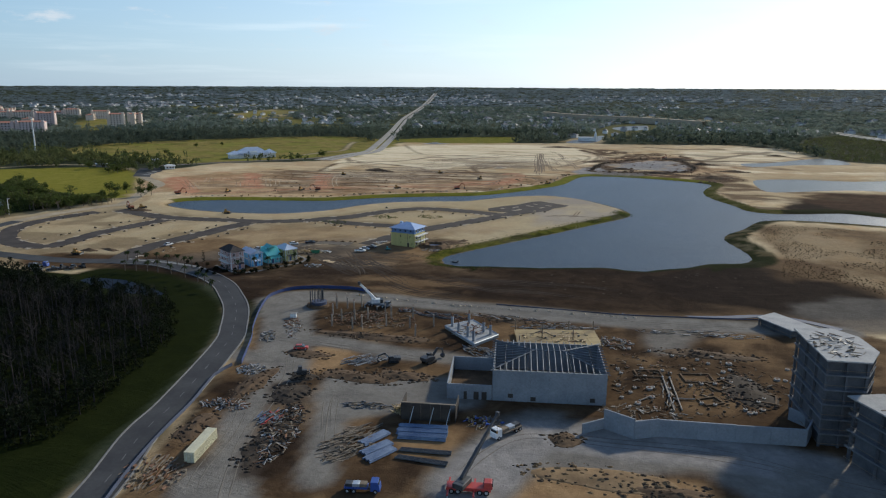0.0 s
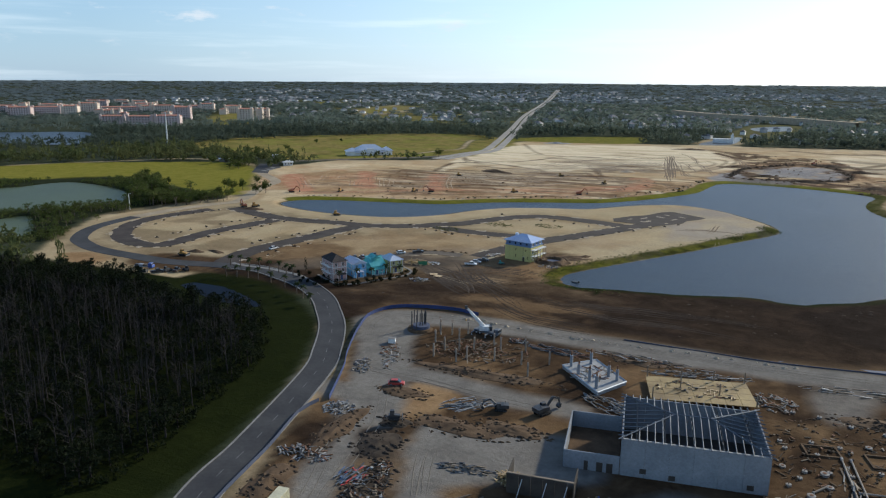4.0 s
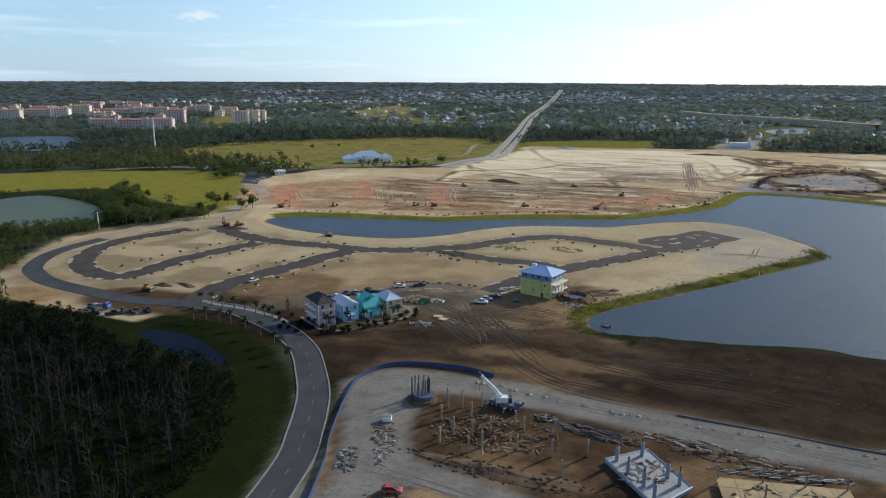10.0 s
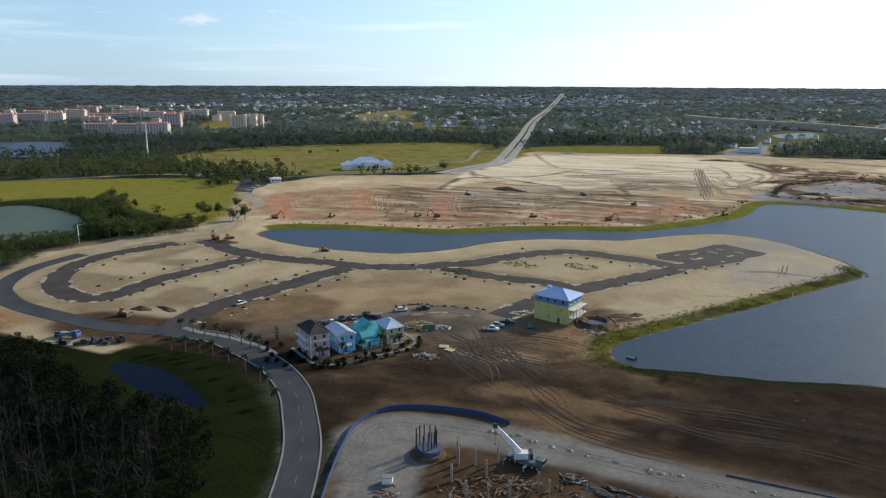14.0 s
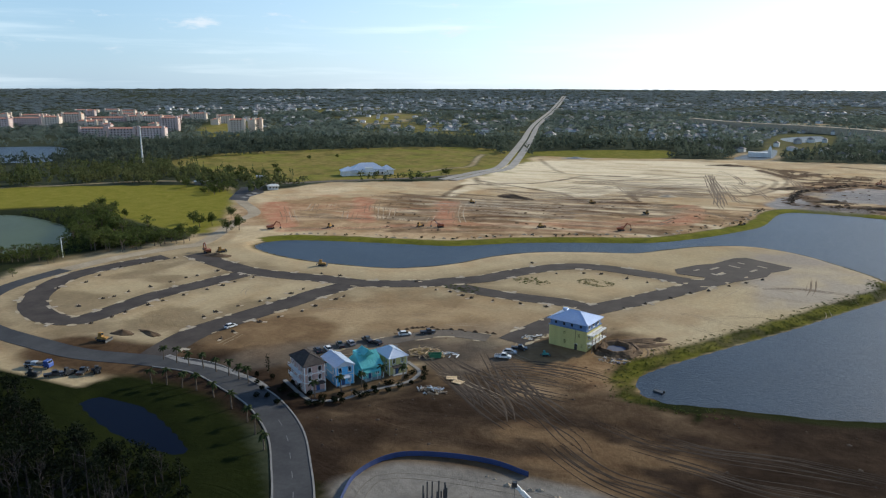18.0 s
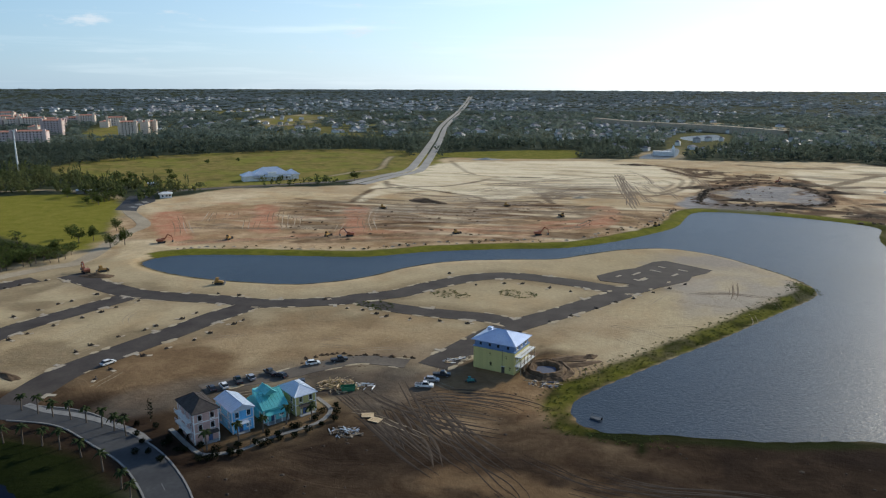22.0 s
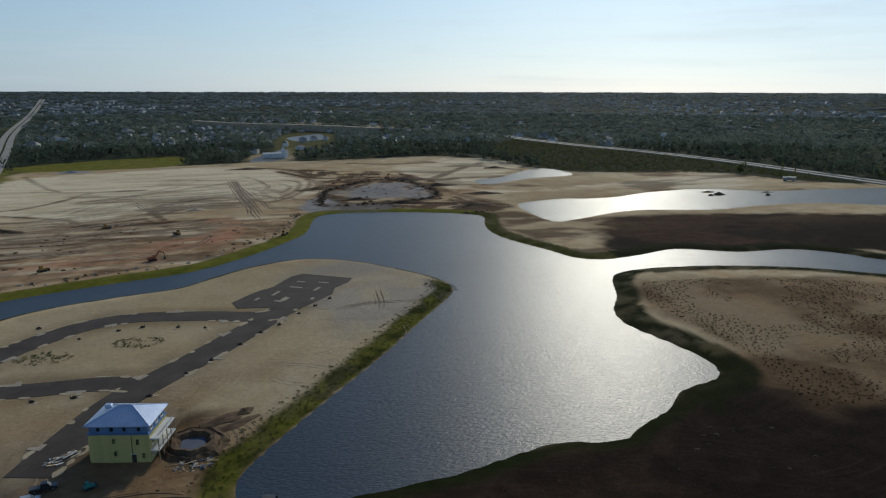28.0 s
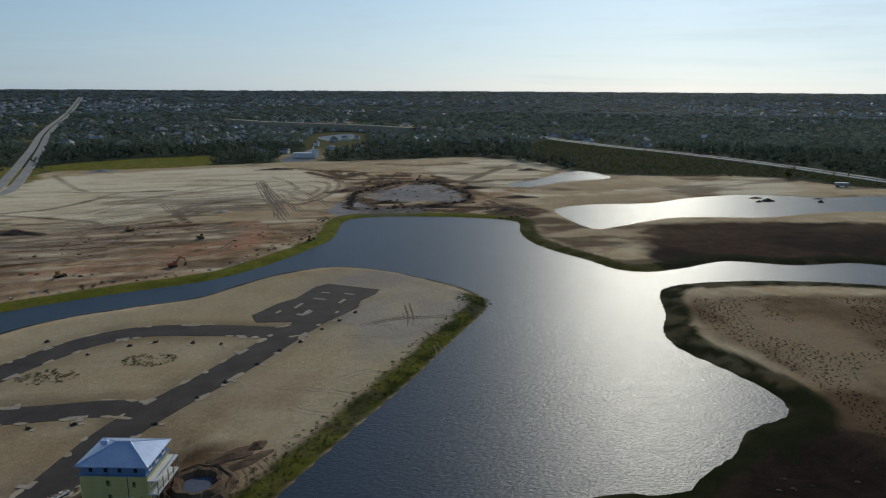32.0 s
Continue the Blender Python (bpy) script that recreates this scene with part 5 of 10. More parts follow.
far_kinds = [far_clump(4, 11) for _ in range(7)]
far_kinds += [(v * np.array([0.45, 0.45, 1.5]), f, m) for v, f, m in far_kinds[:1]]  # slender pines
low_kinds = [far_clump(4, 5, 0.33) for _ in range(6)]
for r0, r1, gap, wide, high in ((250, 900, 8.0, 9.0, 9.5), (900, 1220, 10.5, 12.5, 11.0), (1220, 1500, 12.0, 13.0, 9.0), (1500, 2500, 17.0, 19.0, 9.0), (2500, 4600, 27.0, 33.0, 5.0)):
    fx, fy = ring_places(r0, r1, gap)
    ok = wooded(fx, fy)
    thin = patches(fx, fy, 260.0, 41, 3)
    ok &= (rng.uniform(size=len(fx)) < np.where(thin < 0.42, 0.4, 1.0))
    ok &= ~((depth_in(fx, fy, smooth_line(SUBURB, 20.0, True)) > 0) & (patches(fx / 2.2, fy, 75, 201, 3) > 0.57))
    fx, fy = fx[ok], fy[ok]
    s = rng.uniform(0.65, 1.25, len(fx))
    # the rings from 1220 m out take the haze-paled leaf colours
    strewn("far_wood", far_kinds if r0 < 1500 else low_kinds, fx, fy, wide * s, high * s * rng.uniform(0.8, 1.3, len(fx)), [M_BARK, M_LEAF_MID if r0 < 900 else M_LEAF_BELT if r0 < 1200 else M_LEAF_FAR_HAZED if r0 < 2500 else M_LEAF_HORIZON_HAZED], "far evergreen wood stretching to the horizon", "woods")
    print("far wood", r0, len(fx))

# ---- building kit ----
GZ = gz.reshape(ny, nx)


def land(x, y):
    """Height of the ground sheet at a place."""
    i, j = min(max(np.searchsorted(GX, x) - 1, 0), nx - 2), min(max(np.searchsorted(GY, y) - 1, 0), ny - 2)
    u, v = (x - GX[i]) / (GX[i + 1] - GX[i]), (y - GY[j]) / (GY[j + 1] - GY[j])
    return float(GZ[j, i] * (1 - u) * (1 - v) + GZ[j, i + 1] * u * (1 - v) + GZ[j + 1, i] * (1 - u) * v + GZ[j + 1, i + 1] * u * v)


def placed(x, y, turn=0.0, up=0.0):
    return Matrix.Translation((x, y, land(x, y) + up)) @ Matrix.Rotation(radians(turn), 4, "Z")


def part(name, bm, material, parent=None, label=""):
    me = bpy.data.meshes.new(name)
    bmesh.ops.recalc_face_normals(bm, faces=bm.faces[:])
    bm.to_mesh(me)
    bm.free()
    for m in material if isinstance(material, (list, tuple)) else [material]:
        me.materials.append(m)
    ob = new(name, me)
    if parent:
        ob.parent = parent
    return tagged(ob, label)


def thing(name, label, category, group=""):
    return tagged(new(name), label, category, group)


def add_box(bm, size, at, bevel=0.0, turn=None, taper=0.0):
    made = bmesh.ops.create_cube(bm, size=1.0)["verts"]
    m = Matrix.Translation(at) @ (turn.to_4x4() if turn else Matrix()) @ Matrix.Diagonal((*size, 1))
    for v in made:
        if taper and v.co.z > 0:
            v.co.x *= 1 - taper
            v.co.y *= 1 - taper
        v.co = m @ v.co
    if bevel:
        edges = list({e for v in made for e in v.link_edges})
        bmesh.ops.bevel(bm, geom=edges, offset=bevel, segments=1, affect="EDGES")
    return made


def box(name, size, at, material, parent=None, bevel=0.0, rz=0.0, label="", taper=0.0, rx=0.0, ry=0.0):
    bm = bmesh.new()
    add_box(bm, size, at, bevel, Euler((radians(rx), radians(ry), radians(rz))).to_matrix() if rz or rx or ry else None, taper)
    return part(name, bm, material, parent, label)


def add_rod(bm, p, q, r0, r1=None, sides=8):
    p, q = Vector(p), Vector(q)
    m = Matrix.Translation((p + q) / 2) @ (q - p).to_track_quat("Z", "Y").to_matrix().to_4x4()
    bmesh.ops.create_cone(bm, cap_ends=True, segments=sides, radius1=r0, radius2=r0 if r1 is None else r1, depth=(q - p).length, matrix=m)


def rod(name, p, q, r0, material, parent=None, r1=None, sides=8, label=""):
    bm = bmesh.new()
    add_rod(bm, p, q, r0, r1, sides)
    return part(name, bm, material, parent, label)


def solid(name, verts, faces, material, parent=None, label=""):
    bm = bmesh.new()
    vs = [bm.verts.new(v) for v in verts]
    for f in faces:
        bm.faces.new([vs[i] for i in f])
    return part(name, bm, material, parent, label)


def painted(name, c, rough=0.6, vary=0.0, metal=0.0):
    return surface(name, tuple(v * 0.88 for v in c), tuple(min(1, v * 1.08) for v in c), 0.35, rough, metal, bump=0.12, vary=vary)


M_WHITE = painted("white_paint", (0.72, 0.72, 0.7))
M_CAR_WHITE = painted("white_car_paint", (0.75, 0.75, 0.74), 0.3)
M_CAR_DARK = painted("dark_car_paint", (0.03, 0.032, 0.038), 0.3)
M_CAR_SILVER = painted("silver_car_paint", (0.42, 0.43, 0.45), 0.32, metal=0.3)
M_CAR_RED = painted("red_paint", (0.42, 0.05, 0.04), 0.45)
M_RUBBER = painted("rubber", (0.025, 0.025, 0.025), 0.85)
M_YELLOW_PLANT = painted("machine_yellow", (0.36, 0.2, 0.045), 0.6)
M_ORANGE_PLANT = painted("machine_orange", (0.3, 0.095, 0.04), 0.6)
M_BLUE = painted("blue_paint", (0.035, 0.08, 0.3), 0.5)
M_BLUE_CLOTH = painted("blue_fence_cloth", (0.03, 0.05, 0.15), 0.8)
M_GREY_CLOTH = painted("grey_blue_fence_cloth", (0.062, 0.077, 0.125), 0.8)
M_WOOD = surface("new_timber", (0.42, 0.3, 0.16), (0.55, 0.42, 0.25), 0.6, 0.8, island=0.3)
M_OLD_WOOD = surface("weathered_timber", (0.15, 0.12, 0.088), (0.24, 0.2, 0.15), 0.6, 0.85, island=0.35)
M_DARK_PLY = surface("dark_plywood", (0.03, 0.025, 0.02), (0.06, 0.05, 0.04), 0.4, 0.8)
M_YELLOW_PLY = surface("yellow_formwork_ply", (0.17, 0.115, 0.045), (0.34, 0.25, 0.1), 0.12, 0.75)
M_RUBBLE = surface("broken_concrete", (0.2, 0.19, 0.17), (0.36, 0.34, 0.31), 0.7, 0.9, island=0.35)
M_DULL = surface("dull_sheet", (0.2, 0.2, 0.195), (0.33, 0.33, 0.32), 0.6, 0.7, island=0.35)
M_DULL_STEEL = surface("dull_steel", (0.09, 0.105, 0.125), (0.15, 0.17, 0.19), 0.6, 0.65, 0.3, island=0.3)
M_PILE_EARTH = surface("heaped_earth", (0.07, 0.046, 0.028), (0.15, 0.1, 0.058), 0.25, 0.95, bump=0.6, depth=0.1)
M_PILE_SAND = surface("heaped_sand", (0.36, 0.29, 0.2), (0.48, 0.4, 0.29), 0.25, 0.95, bump=0.5, depth=0.1)
M_PILE_TAN = surface("heaped_tan_earth", (0.16, 0.105, 0.055), (0.28, 0.19, 0.1), 0.2, 0.95, bump=0.5, depth=0.1)
M_PILE_DARK = surface("heaped_topsoil", (0.035, 0.028, 0.022), (0.075, 0.058, 0.042), 0.3, 0.95, bump=0.6, depth=0.1)
M_PIPE = surface("steel_blue_pipe", (0.09, 0.13, 0.22), (0.19, 0.245, 0.34), 0.5, 0.45, 0.4, island=0.25)
M_RUST = surface("rusty_steel", (0.14, 0.075, 0.045), (0.24, 0.14, 0.09), 0.7, 0.85, island=0.3)


def lump(bm, at, rx, ry, h, seed, rings=10, sides=22):
    """An uneven heap with a spread foot."""
    r = random.Random(seed)
    waves = [(r.uniform(0.05, 0.16), r.randint(2, 5), r.uniform(0, 6.28)) for _ in range(3)]
    rows = []
    for i in range(rings + 1):
        f = i / rings
        row = []
        for k in range(sides):
            a = k / sides * 6.2832
            w = 1 + sum(m * math.sin(n * a + p) for m, n, p in waves) + r.uniform(-0.05, 0.05)
            z = h * (1 - f) ** 1.25 * (1 + 0.18 * math.sin(3 * a + seed) * f) + (r.uniform(-0.11, 0.11) * h if 0 < i < rings else 0)
            row.append(bm.verts.new((at[0] + math.cos(a) * rx * f * w, at[1] + math.sin(a) * ry * f * w, at[2] + (z if i < rings else -0.4))))
            if i == 0:
                break
        rows.append(row)
    for k in range(sides):
        bm.faces.new((rows[0][0], rows[1][k], rows[1][(k + 1) % sides]))
    for a, b in zip(rows[1:], rows[2:]):
        for k in range(sides):
            bm.faces.new((a[k], b[k], b[(k + 1) % sides], a[(k + 1) % sides]))


def heap(name, x, y, rx, ry, h, material, label, turn=0.0, seed=1, group=""):
    bm = bmesh.new()
    lump(bm, (0, 0, 0), rx, ry, h, seed)
    for f in bm.faces:
        f.smooth = True
    ob = part(name, bm, material)
    ob.matrix_basis = placed(x, y, turn)
    return tagged(ob, label, "heap", group)


def litter(name, x, y, rx, ry, n, mats, label, seed=1, turn=0.0, long=(1.0, 4.0), high=0.8, aligned=None):
    """Strewn boards, blocks and scraps, too many to count."""
    r = random.Random(seed)
    bm = bmesh.new()
    for _ in range(n):
        a, d = r.uniform(0, 6.28), math.sqrt(r.uniform(0, 1))
        px, py = math.cos(a) * rx * d, math.sin(a) * ry * d
        l, w, t = r.uniform(*long), r.uniform(0.08, 0.4), r.uniform(0.05, 0.2)
        if r.random() < 0.2:
            l, w, t = r.uniform(0.3, 0.9), r.uniform(0.3, 0.7), r.uniform(0.2, 0.5)
        z = high * (1 - d) * r.random() + t * 0.4
        yaw = r.uniform(0, 6.28) if aligned is None else aligned + r.gauss(0, 0.18)
        rot = Euler((r.uniform(-0.2, 0.2), r.uniform(-0.2, 0.2), yaw)).to_matrix()
        before = len(bm.faces)
        add_box(bm, (l, w, t), (px, py, z), 0, rot)
        bm.faces.ensure_lookup_table()
        k = r.randrange(len(mats))
        for f in bm.faces[before:]:
            f.material_index = k
    ob = part(name, bm, mats)
    ob.matrix_basis = placed(x, y, turn)
    return tagged(ob, label, "debris", kind="stuff")


# ---- vehicles and plant ----
def wheel(parent, x, y, r, w=0.28):
    tyre = rod("wheel", (x, y - w / 2, r), (x, y + w / 2, r), r, M_RUBBER, parent, sides=14)
    rod("rim", (x, y - w / 2 - 0.01, r), (x, y + w / 2 + 0.01, r), r * 0.55, M_CAR_SILVER, tyre, sides=10)
    return tyre


def prism(name, outline, half, material, parent=None, label="", pinch=1.0):
    """A side outline (x, z) drawn out across the width; pinch narrows its top."""
    zs = [z for _, z in outline]
    lo, hi = min(zs), max(zs)
    bm = bmesh.new()
    sides = []
    for s in (-1, 1):
        sides.append([bm.verts.new((x, s * half * (1 - (1 - pinch) * (z - lo) / (hi - lo + 1e-9)), z)) for x, z in outline])
    n = len(outline)
    bm.faces.new(sides[0])
    bm.faces.new(sides[1][::-1])
    for i in range(n):
        bm.faces.new((sides[0][i], sides[1][i], sides[1][(i + 1) % n], sides[0][(i + 1) % n]))
    return part(name, bm, material, parent, label)


def car(paint, label, pickup=False):
    c = thing("pickup_truck" if pickup else "car", label, "pickup" if pickup else "car", "parked vehicles")
    L = 5.6 if pickup else 4.7
    h = L / 2
    if pickup:
        body = [(-h, 0.45), (-h, 1.1), (-0.6, 1.1), (1.5, 1.15), (h - 0.1, 1.0), (h, 0.7), (h, 0.4)]
        top = [(-0.6, 1.1), (-0.4, 1.85), (0.9, 1.85), (1.6, 1.14)]
    else:
        body = [(-h, 0.4), (-h, 0.95), (-h + 0.3, 1.0), (1.2, 1.0), (h - 0.2, 0.85), (h, 0.6), (h, 0.35)]
        top = [(-h + 0.25, 0.98), (-h + 0.8, 1.6), (0.4, 1.62), (1.35, 0.98)]
    prism("body", body, 0.93, paint, c)
    prism("cabin", top, 0.84, M_GLASS, c, "dark glazed cabin", 0.85)
    roof = [(p[0] * 0.96, p[1]) for p in top[1:3]]
    box("roof", (roof[1][0] - roof[0][0], 1.42, 0.06), ((roof[0][0] + roof[1][0]) / 2, 0, top[1][1] + 0.02), paint, c, 0.02)
    if pickup:
        box("load_bed", (1.9, 1.5, 0.06), (-1.75, 0, 1.11), M_DARK_STEEL, c)
    for sx in (-0.31, 0.32):
        for sy in (-0.8, 0.8):
            wheel(c, L * sx, sy, 0.36)
    for sy in (-0.65, 0.65):
        box("headlight", (0.06, 0.3, 0.14), (h - 0.02, sy, 0.75), M_WHITE, c)
        box("tail_light", (0.06, 0.18, 0.24), (-h, sy, 0.85), M_CAR_RED, c)
    return c


def track_frame(parent, y, length, h, w):
    t = box("track", (length, w, h), (0, y, h / 2), M_RUBBER, parent, h * 0.28)
    for k in range(5):
        rod("roller", (-length * 0.36 + length * 0.18 * k, y - w / 2 - 0.02, h * 0.45), (-length * 0.36 + length * 0.18 * k, y + w / 2 + 0.02, h * 0.45), h * 0.24, M_DARK_STEEL, t, sides=8)


def excavator(paint, label, reach=1.0):
    e = thing("excavator", label, "excavator", "earth-moving machines")
    for y in (-1.2, 1.2):
        track_frame(e, y, 4.2, 0.95, 0.6)
    box("undercarriage", (2.0, 1.9, 0.5), (0, 0, 0.75), M_DARK_STEEL, e, 0.05)
    prism("body", [(-2.6, 1.1), (-2.7, 2.2), (-1.0, 2.4), (1.3, 2.1), (1.4, 1.1)], 1.35, paint, e)
    cab = box("cab", (1.5, 1.1, 1.7), (0.75, 0.75, 2.0), paint, e, 0.08, taper=0.08)
    box("cab_window", (1.54, 0.9, 0.9), (0.75, 0.77, 2.3), M_GLASS, cab, 0.04)
    prism("boom", [(1.0, 1.7), (3.2, 5.0 * reach), (3.8, 5.1 * reach), (5.8, 3.9 * reach), (5.6, 3.5 * reach), (3.7, 4.4 * reach), (1.7, 1.5)], 0.22, paint, e)
    prism("arm", [(5.5, 4.2 * reach), (5.9, 4.1 * reach), (6.4, 1.4), (6.1, 1.3)], 0.18, paint, e)
    prism("bucket", [(6.0, 1.5), (6.5, 1.4), (6.4, 0.4), (5.7, 0.2), (5.4, 0.9)], 0.55, M_DARK_STEEL, e)
    rod("ram", (1.6, 0.3, 1.9), (3.4, 0.3, 4.4 * reach), 0.09, M_STEEL, e)
    rod("exhaust", (-1.4, -0.6, 2.3), (-1.4, -0.6, 3.0), 0.07, M_DARK_STEEL, e)
    return e


def dozer(paint, label):
    d = thing("bulldozer", label, "bulldozer", "earth-moving machines")
    for y in (-1.0, 1.0):
        track_frame(d, y, 3.6, 1.0, 0.55)
    prism("body", [(-1.8, 0.7), (-1.8, 1.7), (-0.2, 1.8), (1.9, 1.6), (2.0, 0.8)], 0.75, paint, d)
    cab = box("cab", (1.4, 1.5, 1.5), (-0.6, 0, 2.45), paint, d, 0.06, taper=0.06)
    box("cab_window", (1.44, 1.3, 0.8), (-0.6, 0, 2.6), M_GLASS, cab, 0.03)
    prism("blade", [(2.6, 0.05), (2.75, 0.1), (2.6, 0.7), (2.8, 1.3), (2.65, 1.35), (2.4, 0.7)], 1.9, M_DARK_STEEL, d)
    for y in (-0.95, 0.95):
        rod("push_arm", (0.6, y, 0.5), (2.5, y, 0.5), 0.12, paint, d)
    prism("ripper", [(-1.8, 1.2), (-2.9, 1.1), (-2.8, 0.3), (-2.6, 0.3), (-2.5, 0.9), (-1.8, 0.9)], 0.3, M_DARK_STEEL, d)
    return d


def mobile_crane(carrier, boom_paint, label, lift, swing, length):
    c = thing("mobile_crane", label, "crane", "cranes")
    box("carrier", (9.5, 2.6, 0.8), (0, 0, 1.2), carrier, c, 0.08)
    cab = box("driver_cab", (2.0, 2.4, 1.5), (4.1, 0, 2.1), carrier, c, 0.15, taper=0.1)
    box("cab_window", (2.04, 2.1, 0.7), (4.15, 0, 2.4), M_GLASS, cab, 0.03)
    for x in (-3.6, -2.2, 2.4, 3.8):
        for y in (-1.1, 1.1):
            wheel(c, x, y, 0.62, 0.45)
    for x in (-4.3, 1.2):
        for s in (-1, 1):
            beam = box("outrigger", (0.4, 2.4, 0.35), (x, s * 2.3, 1.0), carrier, c, 0.03)
            rod("jack", (x, s * 3.3, 0.05), (x, s * 3.3, 1.0), 0.14, M_STEEL, beam)
            rod("foot_plate", (x, s * 3.3, 0.0), (x, s * 3.3, 0.1), 0.4, M_DARK_STEEL, beam)
    a, t = radians(swing), radians(lift)
    way = Vector((math.cos(a) * math.cos(t), math.sin(a) * math.cos(t), math.sin(t)))
    side = Vector((-math.sin(a), math.cos(a), 0))
    box("superstructure", (3.4, 2.4, 1.3), (-1.2, 0, 2.3), boom_paint, c, 0.12, rz=swing)
    box("counterweight", (1.0, 2.5, 1.2), tuple(Vector((-1.2, 0, 2.3)) - 2.1 * Vector((math.cos(a), math.sin(a), 0))), M_DARK_STEEL, c, 0.08, rz=swing)
    foot = Vector((-1.6, 0, 2.9))
    turn = way.to_track_quat("X", "Z").to_matrix()
    for k, (s, e, w) in enumerate(((0, 0.45, 0.95), (0.43, 0.75, 0.78), (0.73, 1.0, 0.62))):
        bm = bmesh.new()
        add_box(bm, ((e - s) * length, w * 0.8, w), foot + way * length * (s + e) / 2, 0.05, turn)
        part("boom_section", bm, boom_paint, c)
    tip = foot + way * length
    box("boom_head", (0.9, 0.8, 1.0), tuple(tip), M_DARK_STEEL, c, 0.05, rz=swing)
    rod("hoist_rope", tuple(tip), (tip.x, tip.y, max(1.6, tip.z - 4.5)), 0.04, M_DARK_STEEL, c, sides=5)
    box("hook_block", (0.35, 0.3, 0.6), (tip.x, tip.y, max(1.4, tip.z - 4.7)), M_YELLOW_PLANT, c, 0.05)
    rod("lift_ram", tuple(foot + Vector((1.2 * math.cos(a), 1.2 * math.sin(a), -0.6))), tuple(foot + way * length * 0.3), 0.18, M_STEEL, c)
    return c


def lorry(cab_paint, bed_material, label, name="flatbed_lorry", deck=6.5):
    t = thing(name, label, "lorry", "parked vehicles")
    box("chassis", (deck + 2.6, 1.0, 0.35), (0, 0, 0.8), M_DARK_STEEL, t)
    cab = prism("cab", [(deck / 2 - 0.6, 0.6), (deck / 2 - 0.6, 2.7), (deck / 2 + 0.9, 2.7), (deck / 2 + 1.3, 1.7), (deck / 2 + 1.4, 0.6)], 1.15, cab_paint, t)
    box("windscreen", (0.9, 2.0, 0.7), (deck / 2 + 0.75, 0, 2.15), M_GLASS, cab, 0.05)
    box("bed", (deck, 2.4, 0.25), (-1.3, 0, 1.15), bed_material, t, 0.03)
    for k in range(3):
        box("load", (deck * 0.3, 1.6, 0.7), (-1.3 + (k - 1) * deck * 0.31, 0, 1.65), (M_DARK_STEEL, M_STEEL, M_OLD_WOOD)[k], t, 0.05)
    for x in (-deck / 2 - 0.6, -deck / 2 + 0.8, deck / 2 + 0.4):
        for y in (-1.0, 1.0):
            wheel(t, x, y, 0.5, 0.4)
    return t


